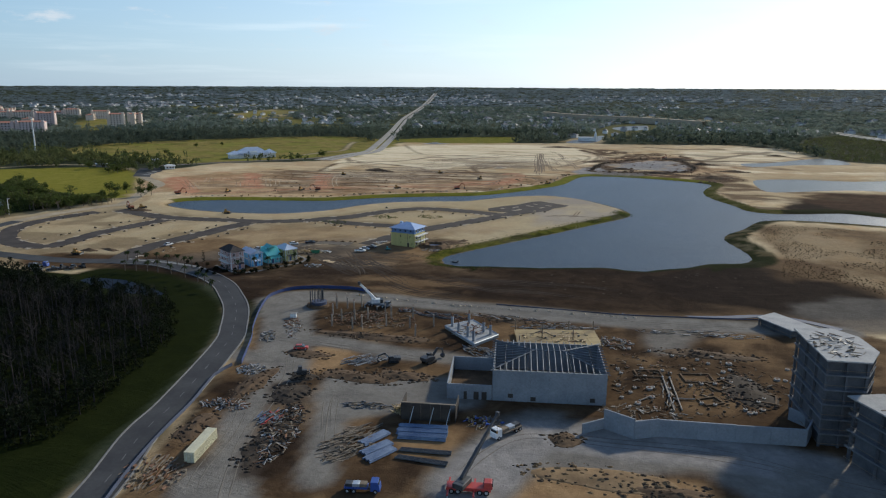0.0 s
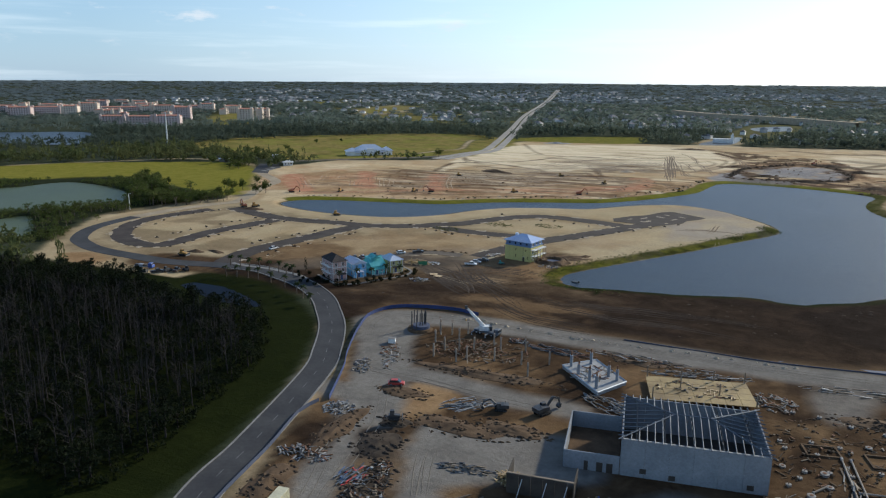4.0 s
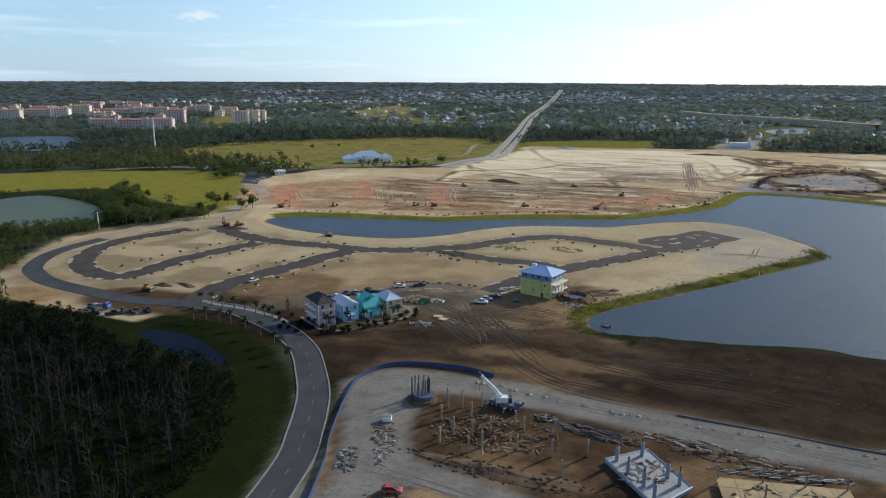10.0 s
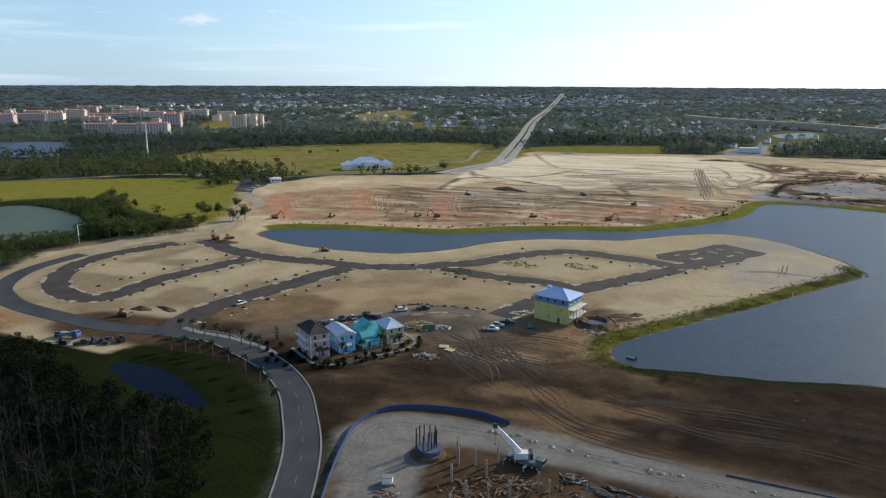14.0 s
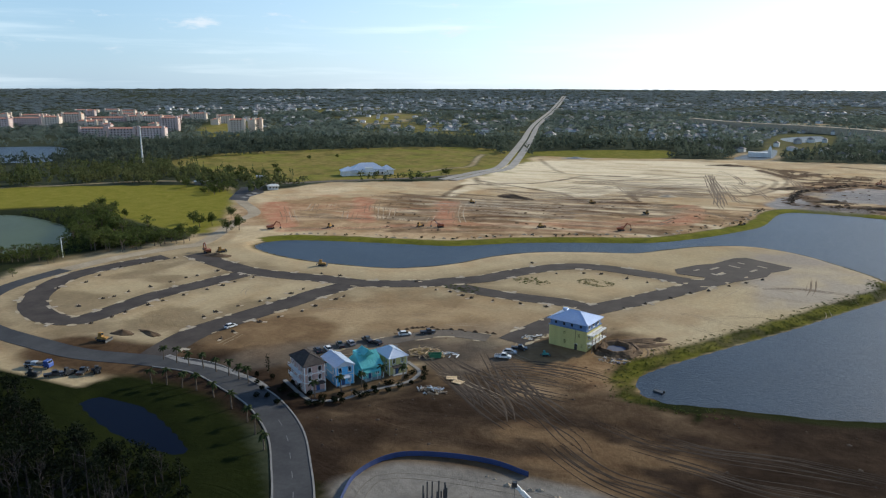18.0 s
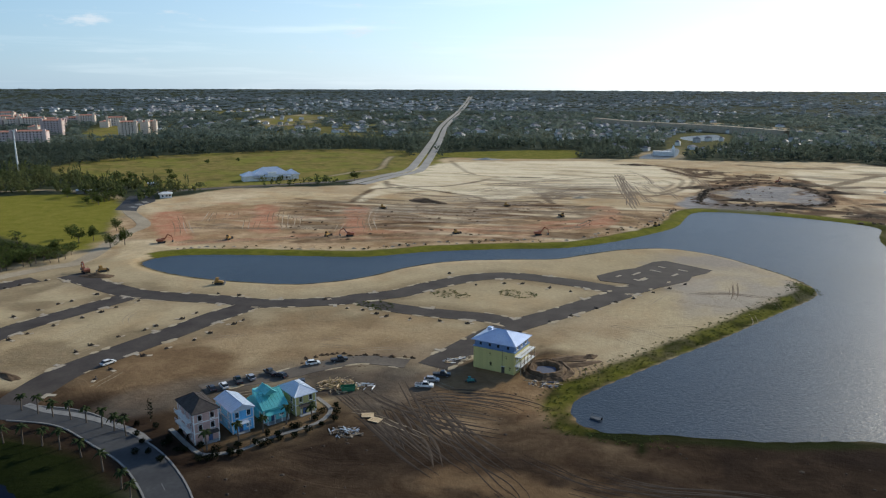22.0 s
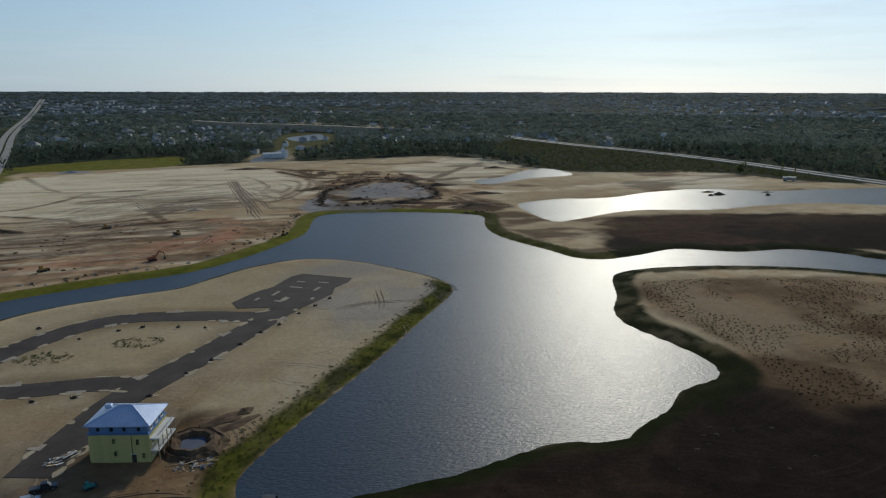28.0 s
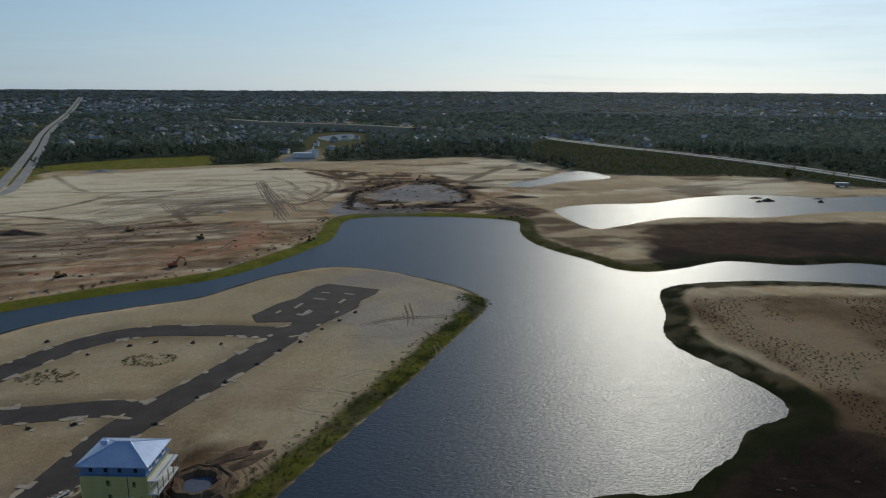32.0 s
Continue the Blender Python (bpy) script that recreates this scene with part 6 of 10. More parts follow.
# ---- houses ----
def roof_mesh(name, w, d, z, h, material, parent, kind="hip", over=0.5, seams=0.9, label=""):
    """A metal roof with raised seams. hip; gable_x: ridge along x; gable_y: ridge along y."""
    X, Y = w / 2 + over, d / 2 + over
    t = 0.16
    if kind == "hip":
        run = min(X, Y)
        rx, ry = X - run, Y - run
        ridge = [(-rx, -ry), (rx, ry)] if ry < 1e-6 or rx < 1e-6 else [(-rx, 0), (rx, 0)]
    elif kind == "gable_x":
        ridge = [(-X, 0), (X, 0)]
    else:
        ridge = [(0, -Y), (0, Y)]
    bm = bmesh.new()
    low = [bm.verts.new((x, y, z - t)) for x, y in ((-X, -Y), (X, -Y), (X, Y), (-X, Y))]
    up = [bm.verts.new((x, y, z)) for x, y in ((-X, -Y), (X, -Y), (X, Y), (-X, Y))]
    r = [bm.verts.new((x, y, z + h)) for x, y in ridge]
    along_x = abs(ridge[1][0] - ridge[0][0]) >= abs(ridge[1][1] - ridge[0][1])
    if along_x:
        tops = [(up[0], up[1], r[1], r[0]), (up[2], up[3], r[0], r[1]), (up[1], up[2], r[1]), (up[3], up[0], r[0])]
    else:
        tops = [(up[1], up[2], r[1], r[0]), (up[3], up[0], r[0], r[1]), (up[0], up[1], r[0]), (up[2], up[3], r[1])]
    for f in tops:
        bm.faces.new(f)
    bm.faces.new(low[::-1])
    for i in range(4):
        bm.faces.new((low[i], low[(i + 1) % 4], up[(i + 1) % 4], up[i]))
    roof = part(name, bm, material, parent, label)
    bm = bmesh.new()
    add_rod(bm, (*ridge[0], z + h + 0.02), (*ridge[1], z + h + 0.02), 0.12, sides=6)
    if kind == "hip":
        for cx, cy in ((-X, -Y), (X, -Y), (X, Y), (-X, Y)):
            e = ridge[0] if (cx < 0 if along_x else cy < 0) else ridge[1]
            add_rod(bm, (cx, cy, z + 0.02), (*e, z + h + 0.02), 0.08, sides=5)
    part("ridge_cap", bm, material, roof)
    if seams:
        bm = bmesh.new()
        if along_x:
            for s in (-1, 1):
                n = int(2 * X / seams)
                for i in range(1, n):
                    x = -X + i * 2 * X / n
                    over_run = max(0.0, abs(x) - abs(ridge[1][0])) / max(1e-6, X - abs(ridge[1][0])) if kind == "hip" else 0.0
                    top = (x, s * Y * over_run, z + h * (1 - over_run) + 0.03)
                    if (Vector(top) - Vector((x, s * Y, z + 0.03))).length > 0.4:
                        add_box(bm, (0.05, (Vector(top) - Vector((x, s * Y, z))).length, 0.05), (Vector(top) + Vector((x, s * Y, z + 0.03))) / 2, 0, Euler((-s * math.atan2(h, Y), 0, 0)).to_matrix())
        else:
            for s in (-1, 1):
                n = int(2 * Y / seams)
                for i in range(1, n):
                    y = -Y + i * 2 * Y / n
                    over_run = max(0.0, abs(y) - abs(ridge[1][1])) / max(1e-6, Y - abs(ridge[1][1])) if kind == "hip" else 0.0
                    top = (s * X * over_run, y, z + h * (1 - over_run) + 0.03)
                    if (Vector(top) - Vector((s * X, y, z + 0.03))).length > 0.4:
                        add_box(bm, ((Vector(top) - Vector((s * X, y, z))).length, 0.05, 0.05), (Vector(top) + Vector((s * X, y, z + 0.03))) / 2, 0, Euler((0, s * math.atan2(h, X), 0)).to_matrix())
        part("standing_seams", bm, material, roof)
    return roof


def gable_wall(parent, w, d, z, h, material, kind):
    """The triangles of wall under a gable roof."""
    for s in (-1, 1):
        if kind == "gable_x":
            p = [(s * w / 2, -d / 2, z), (s * w / 2, d / 2, z), (s * w / 2, 0, z + h * 0.93), (s * (w / 2 - 0.2), -d / 2, z), (s * (w / 2 - 0.2), d / 2, z), (s * (w / 2 - 0.2), 0, z + h * 0.93)]
        else:
            p = [(-w / 2, s * d / 2, z), (w / 2, s * d / 2, z), (0, s * d / 2, z + h * 0.93), (-w / 2, s * (d / 2 - 0.2), z), (w / 2, s * (d / 2 - 0.2), z), (0, s * (d / 2 - 0.2), z + h * 0.93)]
        solid("gable", p, ((0, 1, 2), (5, 4, 3), (0, 3, 4, 1), (1, 4, 5, 2), (2, 5, 3, 0)), material, parent)


def window(parent, side, u, z, w, h, W, D, frame=None, pane=None):
    """side: front, back, left or right face of a W x D block; u runs along that face."""
    frame, pane = frame or M_WHITE, pane or M_GLASS
    if side in ("front", "back"):
        y = -D / 2 if side == "front" else D / 2
        o = -1 if side == "front" else 1
        win = new("window")
        win.parent = parent
        for s in (-1, 1):
            box("window_frame", (0.12, 0.14, h + 0.24), (u + s * (w / 2 + 0.06), y + o * 0.04, z), frame, win)
            box("window_frame", (w, 0.14, 0.12), (u, y + o * 0.04, z + s * (h / 2 + 0.06)), frame, win)
        box("pane", (w, 0.06, h), (u, y + o * 0.015, z), pane, win)
        box("sill", (w + 0.4, 0.24, 0.07), (u, y + o * 0.08, z - h / 2 - 0.15), frame, win)
    else:
        x = -W / 2 if side == "left" else W / 2
        o = -1 if side == "left" else 1
        win = new("window")
        win.parent = parent
        for s in (-1, 1):
            box("window_frame", (0.14, 0.12, h + 0.24), (x + o * 0.04, u + s * (w / 2 + 0.06), z), frame, win)
            box("window_frame", (0.14, w, 0.12), (x + o * 0.04, u, z + s * (h / 2 + 0.06)), frame, win)
        box("pane", (0.06, w, h), (x + o * 0.015, u, z), pane, win)
        box("sill", (0.24, w + 0.4, 0.07), (x + o * 0.08, u, z - h / 2 - 0.15), frame, win)
    return win


def door(parent, side, u, w, h, W, D, material, z0=0.15):
    y, x = (-D / 2 if side == "front" else D / 2), (-W / 2 if side == "left" else W / 2)
    if side in ("front", "back"):
        o = -1 if side == "front" else 1
        d = box("door", (w, 0.1, h), (u, y + o * 0.03, z0 + h / 2), material, parent, 0.01)
        box("door_frame", (w + 0.3, 0.08, 0.15), (u, y + o * 0.05, z0 + h + 0.08), M_WHITE, d)
        rod("handle", (u + w * 0.35, y + o * 0.1, z0 + 1.0), (u + w * 0.35, y + o * 0.16, z0 + 1.0), 0.04, M_STEEL, d)
    else:
        o = -1 if side == "left" else 1
        d = box("door", (0.1, w, h), (x + o * 0.03, u, z0 + h / 2), material, parent, 0.01)
        box("door_frame", (0.08, w + 0.3, 0.15), (x + o * 0.05, u, z0 + h + 0.08), M_WHITE, d)
    return d

# ---- the row of new houses ----
M_PINK = painted("pink_render", (0.5, 0.335, 0.29), 0.8)
M_SKY = painted("sky_blue_boards", (0.16, 0.48, 0.8), 0.7)
M_TEAL = painted("teal_boards", (0.2, 0.6, 0.6), 0.7)
M_LEMON = painted("pale_yellow_boards", (0.5, 0.45, 0.17), 0.75)
M_DARK_ROOF = surface("dark_shingles", (0.045, 0.038, 0.035), (0.075, 0.065, 0.06), 0.9, 0.85)
M_PALE_ROOF = surface("pale_metal_roof", (0.5, 0.56, 0.66), (0.6, 0.65, 0.72), 0.3, 0.38, 0.35)
M_TEAL_ROOF = surface("teal_metal_roof", (0.1, 0.4, 0.4), (0.16, 0.48, 0.47), 0.3, 0.4, 0.3)
M_BLUE_ROOF = surface("blue_sheen_metal_roof", (0.42, 0.5, 0.68), (0.52, 0.6, 0.75), 0.3, 0.33, 0.4)
M_WRAP = painted("blue_house_wrap", (0.12, 0.2, 0.36), 0.7)
M_DOOR = painted("dark_blue_door", (0.04, 0.08, 0.2), 0.5)


def clad(parent, w, d, z0, z1, gap, material):
    """Horizontal boards standing a little proud of a wall."""
    n = int((z1 - z0) / gap)
    for size, offset in (((w + 0.05, 0.05, gap * 0.86), (0, d / 2 + 0.02, 0)), ((0.05, d + 0.05, gap * 0.86), (w / 2 + 0.02, 0, 0))):
        first_board = None
        for s in (-1, 1):
            for i in range(n):
                if first_board is None:
                    ob = first_board = box("board", size, (0, 0, 0), material, parent)
                else:
                    ob = new("board", first_board.data)
                    ob.parent = parent
                ob.location = (s * offset[0], s * offset[1], z0 + (i + 0.5) * gap)


def corner_boards(parent, w, d, h):
    for sx in (-1, 1):
        for sy in (-1, 1):
            box("corner_board", (0.22, 0.22, h), (sx * w / 2, sy * d / 2, h / 2), M_WHITE, parent)


def house(label, w, d, eave, rise_, wall, roof, kind, wins, trims=()):
    h = thing("house", label, "house", "row of new houses")
    walls = box("wall", (w, d, eave + 0.4), (0, 0, eave / 2 - 0.2), wall, h)
    clad(walls, w, d, 0.3, eave, 0.42, wall)
    corner_boards(h, w, d, eave)
    roof_mesh("roof", w, d, eave, rise_, roof, h, kind)
    if kind != "hip":
        gable_wall(h, w, d, eave, rise_, wall, kind)
    for z in trims:
        for s in (-1, 1):
            box("band_board", (w + 0.12, 0.12, 0.25), (0, s * d / 2, z), M_WHITE, h)
            box("band_board", (0.12, d + 0.12, 0.25), (s * w / 2, 0, z), M_WHITE, h)
    for side, u, z, ww, hh in wins:
        window(h, side, u, z, ww, hh, w, d)
    return h


def at_front(x, y, d, turn=55.5):
    a = radians(turn)
    return placed(x - math.sin(a) * d / 2, y + math.cos(a) * d / 2, turn)


def porch(parent, x, w, d0, z, depth, roof, posts=2):
    """A lean-to porch on the front."""
    p = solid("porch_roof", [(x - w / 2, -d0, z + 0.5), (x + w / 2, -d0, z + 0.5), (x + w / 2, -d0 - depth, z), (x - w / 2, -d0 - depth, z),
                             (x - w / 2, -d0, z + 0.38), (x + w / 2, -d0, z + 0.38), (x + w / 2, -d0 - depth, z - 0.12), (x - w / 2, -d0 - depth, z - 0.12)],
              ((0, 1, 2, 3), (7, 6, 5, 4), (0, 4, 5, 1), (1, 5, 6, 2), (2, 6, 7, 3), (3, 7, 4, 0)), roof, parent)
    for i in range(posts):
        px = x - w / 2 + 0.15 + i * (w - 0.3) / (posts - 1)
        box("porch_post", (0.18, 0.18, z), (px, -d0 - depth + 0.2, z / 2), M_WHITE, p)
    box("porch_floor", (w, depth, 0.2), (x, -d0 - depth / 2, 0.05), M_CONCRETE, parent)


pink = house("three-storey pink rendered house with dark shingle roof", 6.4, 11.0, 8.5, 2.3, M_PINK, M_DARK_ROOF, "hip",
             [("front", u, z, 1.0, 1.5) for z in (4.4, 7.0) for u in (-1.6, 1.6)] + [("left", u, z, 0.9, 1.4) for z in (1.8, 4.4, 7.0) for u in (-3.5, 0, 3.5)] + [("right", u, 7.0, 0.9, 1.3) for u in (-3, 2)], (3.0, 5.7))
door(pink, "front", 0.9, 1.1, 2.2, 6.4, 11.0, M_DOOR)
porch(pink, 0.6, 4.4, 5.5, 2.6, 1.4, M_DARK_ROOF)
for z in (3.0, 5.7):
    box("balcony_slab", (1.3, 9.0, 0.18), (-3.8, 0.6, z), M_WHITE, pink)
    for k in range(7):
        rod("baluster_post", (-4.4, -3.8 + k * 1.47, z), (-4.4, -3.8 + k * 1.47, z + 1.0), 0.05, M_WHITE, pink, sides=5)
    box("balcony_rail", (0.1, 9.0, 0.1), (-4.4, 0.6, z + 1.0), M_WHITE, pink)
pink.matrix_basis = at_front(-106.6, 294.6, 11.0)

blue = house("two-storey sky-blue boarded house with pale metal roof", 5.8, 10.5, 6.3, 1.5, M_SKY, M_PALE_ROOF, "gable_y",
             [("front", -1.6, 5.0, 0.95, 1.5), ("front", 1.6, 5.0, 0.95, 1.5), ("front", 1.5, 1.9, 1.0, 1.5)] + [("left", u, z, 0.9, 1.4) for z in (1.9, 4.9) for u in (-3, 2.5)], (3.3,))
door(blue, "front", -0.6, 1.1, 2.3, 5.8, 10.5, M_DOOR)
porch(blue, -0.5, 3.6, 5.25, 2.7, 1.3, M_PALE_ROOF)
blue.matrix_basis = at_front(-100.9, 302.3, 10.5)

teal = house("teal cottage with steep teal metal roof and front porch", 6.6, 9.5, 3.9, 3.4, M_TEAL, M_TEAL_ROOF, "gable_x",
             [("front", 1.8, 2.0, 1.1, 1.6), ("left", 0, 4.6, 0.9, 1.3), ("left", -2.5, 1.9, 0.9, 1.3), ("right", 0, 4.6, 0.9, 1.3)])
door(teal, "front", -0.6, 1.3, 2.3, 6.6, 9.5, M_DOOR)
porch(teal, 0.0, 6.4, 4.75, 2.8, 2.0, M_TEAL_ROOF, 4)
dormer = box("dormer", (3.0, 4.6, 2.6), (-1.2, 1.2, 5.8), M_TEAL, teal)
roof_mesh("dormer_roof", 3.0, 4.6, 7.1, 1.3, M_TEAL_ROOF, teal, "gable_y", 0.35)
box("pane", (0.9, 0.06, 1.2), (-1.2, -1.13, 6.2), M_GLASS, dormer)
teal.matrix_basis = at_front(-96.0, 310.4, 9.5)

lemon = house("pale yellow boarded house with pale metal hip roof", 6.2, 9.5, 5.7, 1.9, M_LEMON, M_PALE_ROOF, "hip",
              [("front", -1.5, 4.5, 0.95, 1.5), ("front", 1.5, 4.5, 0.95, 1.5), ("front", 1.6, 1.8, 1.0, 1.5)] + [("left", u, z, 0.9, 1.4) for z in (1.8, 4.4) for u in (-2.6, 2.4)] + [("right", u, 4.4, 0.9, 1.3) for u in (-2.6, 2.4)], (3.0,))
door(lemon, "front", -0.5, 1.1, 2.2, 6.2, 9.5, M_DOOR)
porch(lemon, 0.0, 4.6, 4.75, 2.6, 1.4, M_DARK_ROOF)
lemon.matrix_basis = at_front(-90.0, 316.6, 9.5)

# the big yellow house by the lake, unfinished
W, D = 14.4, 11.4
villa = thing("villa", "unfinished three-storey pale yellow villa with blue metal hip roof", "house")
lower = box("lower_wall", (W, D, 7.8), (0, 0, 3.5), M_LEMON, villa)
clad(lower, W, D, 0.4, 7.3, 0.6, M_LEMON)
upper = box("upper_wall", (W - 0.5, D - 0.5, 2.6), (0, 0, 8.6), M_WRAP, villa, label="blue-wrapped top storey")
box("ledge", (W + 0.5, D + 0.5, 0.22), (0, 0, 7.45), M_WRAP, villa)
roof_mesh("roof", W, D, 9.8, 2.6, M_BLUE_ROOF, villa, "hip", 0.7)
box("roof_hatch", (1.6, 1.2, 1.0), (-4.6, 1.0, 11.7), M_BLUE_ROOF, villa, 0.05)
for u in (-4.8, -1.6, 1.4, 4.8):
    window(villa, "front", u, 8.6, 0.8, 1.0, W - 0.5, D - 0.5, M_WRAP)
for u, z in ((-1.2, 5.7), (4.4, 5.4), (-1.0, 2.4), (5.6, 1.9)):
    window(villa, "front", u, z, 0.75, 1.3, W, D, M_LEMON)
for z in (1.6, 4.6):
    for u in (-3.6, -0.2, 3.4):
        window(villa, "right", u, z + 0.6, 1.5, 1.9, W, D)
for u in (-3.4, 0.0, 3.4):
    window(villa, "right", u, 8.6, 1.2, 1.4, W - 0.5, D - 0.5, M_WHITE)
for z in (3.1, 6.2):
    box("balcony_slab", (2.2, D, 0.25), (W / 2 + 1.1, 0, z), M_WHITE, villa)
    box("balcony_rail", (0.1, D, 0.1), (W / 2 + 2.15, 0, z + 1.0), M_OLD_WOOD, villa)
    for k in range(5):
        box("balcony_post", (0.18, 0.18, 3.1), (W / 2 + 2.1, -D / 2 + 0.2 + k * (D - 0.4) / 4, z - 1.4), M_OLD_WOOD, villa)
door(villa, "front", 3.3, 1.1, 2.2, W, D, M_DARK_PLY, 0.0)
rod("downpipe", (3.0, -D / 2 - 0.1, 0.1), (3.0, -D / 2 - 0.1, 7.7), 0.07, M_DARK_STEEL, villa)
a = radians(-13.4)
villa.matrix_basis = placed(-46.6 - math.sin(a) * D / 2, 361.4 + math.cos(a) * D / 2, -13.4)

# pool pit beside the villa, with its thrown-up rings of earth
pit = thing("pool_pit", "fresh pool excavation ringed by banks of brown earth", "pit")
bm = bmesh.new()
n, rows = 40, []
for r, z in ((0.1, 0.05), (3.4, 0.06), (4.4, 1.3), (5.4, 1.5), (6.4, 0.5), (7.2, 0.9), (8.2, 0.3), (9.4, -0.5)):
    rows.append([bm.verts.new((r * math.cos(i / n * 6.2832) * (1 + 0.07 * math.sin(i * 0.9 + r)), r * 1.1 * math.sin(i / n * 6.2832) * (1 + 0.06 * math.sin(i * 1.3)), z + random.uniform(-0.12, 0.12))) for i in range(n)])
for p, q in zip(rows, rows[1:]):
    for i in range(n):
        bm.faces.new((p[i], q[i], q[(i + 1) % n], p[(i + 1) % n]))
part("earth_bank", bm, M_PILE_EARTH, pit)
box("pit_floor", (6.2, 6.8, 0.2), (0, 0, 0.1), M_GREY_CLOTH, pit, 0.05, label="grey-blue liner with pooled water")
pit.matrix_basis = placed(-30.5, 366.5, 0)
for i, (x, y, rx, ry, h) in enumerate(((-24, 379, 8, 3.0, 0.8), (-21, 375, 9, 2.2, 0.6), (-18, 383, 3.0, 2.4, 0.9), (-39, 379, 5, 3, 1.0))):
    heap("earth_mound", x, y, rx, ry, h, M_PILE_EARTH, "low heap of brown earth on sand", 35, i, "earth heaps by the villa")
litter("timber_offcuts", -60, 367, 5.5, 2.2, 40, [M_WOOD, M_WHITE, M_OLD_WOOD], "offcuts of timber and board on the ground", 5, 40, aligned=0.1)
litter("building_scraps", -30, 356, 5, 3, 45, [M_RUBBLE, M_GREY_CLOTH, M_WOOD], "scraps of block, sheet and wood by the pit", 6)
litter("framing_timber", -89, 336, 7, 5, 140, [M_WOOD, M_WOOD, M_OLD_WOOD, M_YELLOW_PLY], "stacked and strewn yellow framing timber", 7, high=2.2)
litter("white_sheets", -82, 338, 4, 2.5, 18, [M_WHITE, M_STEEL], "pale sheets and a skip's contents", 8)
litter("bent_hoops", -75, 309, 4, 3, 60, [M_OLD_WOOD, M_STEEL, M_OLD_WOOD], "tangle of pale hoops and boards in dark soil", 9, high=1.0)
for k, (x, y, tn) in enumerate(((-73, 320, 20), (-70, 318, -10))):
    pallet = thing("pallet", "pale timber pallet lying on dark soil", "pallet", "pallets")
    for j in range(6):
        box("board", (3.4, 0.35, 0.08), (0, -1.1 + j * 0.44, 0.3), M_WOOD, pallet)
    for j in (-1.4, 0, 1.4):
        box("bearer", (0.15, 2.6, 0.25), (j, 0, 0.13), M_OLD_WOOD, pallet)
    pallet.matrix_basis = placed(x, y, tn)
skip = thing("skip", "dark green open waste skip by the houses", "skip")
for s in (-1, 1):
    prism("side", [(-2.2, 1.5), (2.2, 1.5), (1.7, 0.1), (-1.7, 0.1)], 0.05, painted("green_skip", (0.03, 0.16, 0.08)), skip).location = (0, s * 1.0, 0)
    box("end", (0.1, 1.95, 1.5), (s * 1.95, 0, 0.85), skip.children[0].data.materials[0], skip, 0.02, ry=s * 19)
box("floor", (3.4, 1.95, 0.12), (0, 0, 0.16), M_DARK_STEEL, skip)
skip.matrix_basis = placed(-85, 334, 30)

# kerbed path round the row of houses
WALK = smooth_line([(-119.9, 297.6), (-107.1, 289.6), (-102.1, 288.8), (-95.6, 293.5), (-93.2, 299.4), (-87.9, 306.3), (-84.4, 311.6), (-83.6, 316.5), (-84.9, 321.2), (-91.7, 326.6)], 1.6)
path = band("pavement_houses", WALK, 0.6, -0.6, -0.4, 0.22, M_KERB, "pale concrete footpath curving round the houses", "path")
WALK_ROAD = np.array([(-168.5, 292.0), (-160, 290.4), (-150, 290.6), (-140, 289.6), (-128, 287.0), (-121, 283.5)])
band("pavement_palms", smooth_line(WALK_ROAD, 2.0) + np.array([0, 6.5]), 1.1, -1.1, -0.4, 0.18, M_KERB, "pale concrete footpath lined with palms", "path")
for x, y in ((-119, 299), (-112, 293), (-103.5, 288), (-95, 296), (-90, 304), (-86, 311)):
    post = thing("bollard_lamp", "short dark path lamp post beside the footpath", "lamp", "path lamps")
    rod("pole", (0, 0, 0), (0, 0, 1.6), 0.06, M_DARK_STEEL, post)
    box("lamp_head", (0.3, 0.3, 0.3), (0, 0, 1.7), M_DARK_STEEL, post, 0.05)
    post.matrix_basis = placed(x, y)


# ---- palms, shrubs ----
def palm(h, fronds, label, seed):
    r = random.Random(seed)
    t = thing("palm_tree", label, "palm", "palms along the road")
    bm = bmesh.new()
    for k in range(4):
        add_rod(bm, (0.08 * k, 0, h * k / 4 - 0.2), (0.08 * (k + 1), 0, h * (k + 1) / 4), 0.22 - 0.02 * k, 0.2 - 0.02 * k, 7)
    part("trunk", bm, M_BARK, t)
    crown = new("crown")
    crown.parent = t
    for i in range(fronds):
        a, lift, l = i / fronds * 6.28 + r.uniform(-0.2, 0.2), r.uniform(-0.2, 1.1), r.uniform(1.5, 2.2)
        bm = bmesh.new()
        rows = []
        for k in range(5):
            f = k / 4
            d, z = l * f * math.cos(lift * 0.7), h + l * (f * math.sin(lift) - 0.75 * f * f)
            w = 0.42 * math.sin(3.0 * min(0.98, f + 0.08)) + 0.03
            c, s = math.cos(a), math.sin(a)
            rows.append([bm.verts.new((0.3 + d * c - o * w * s, d * s + o * w * c, z - abs(o) * 0.18)) for o in (-1, 0, 1)])
        for p, q in zip(rows, rows[1:]):
            for o in (0, 1):
                bm.faces.new((p[o], p[o + 1], q[o + 1], q[o]))
        part("frond", bm, M_PALM, crown)
    return t


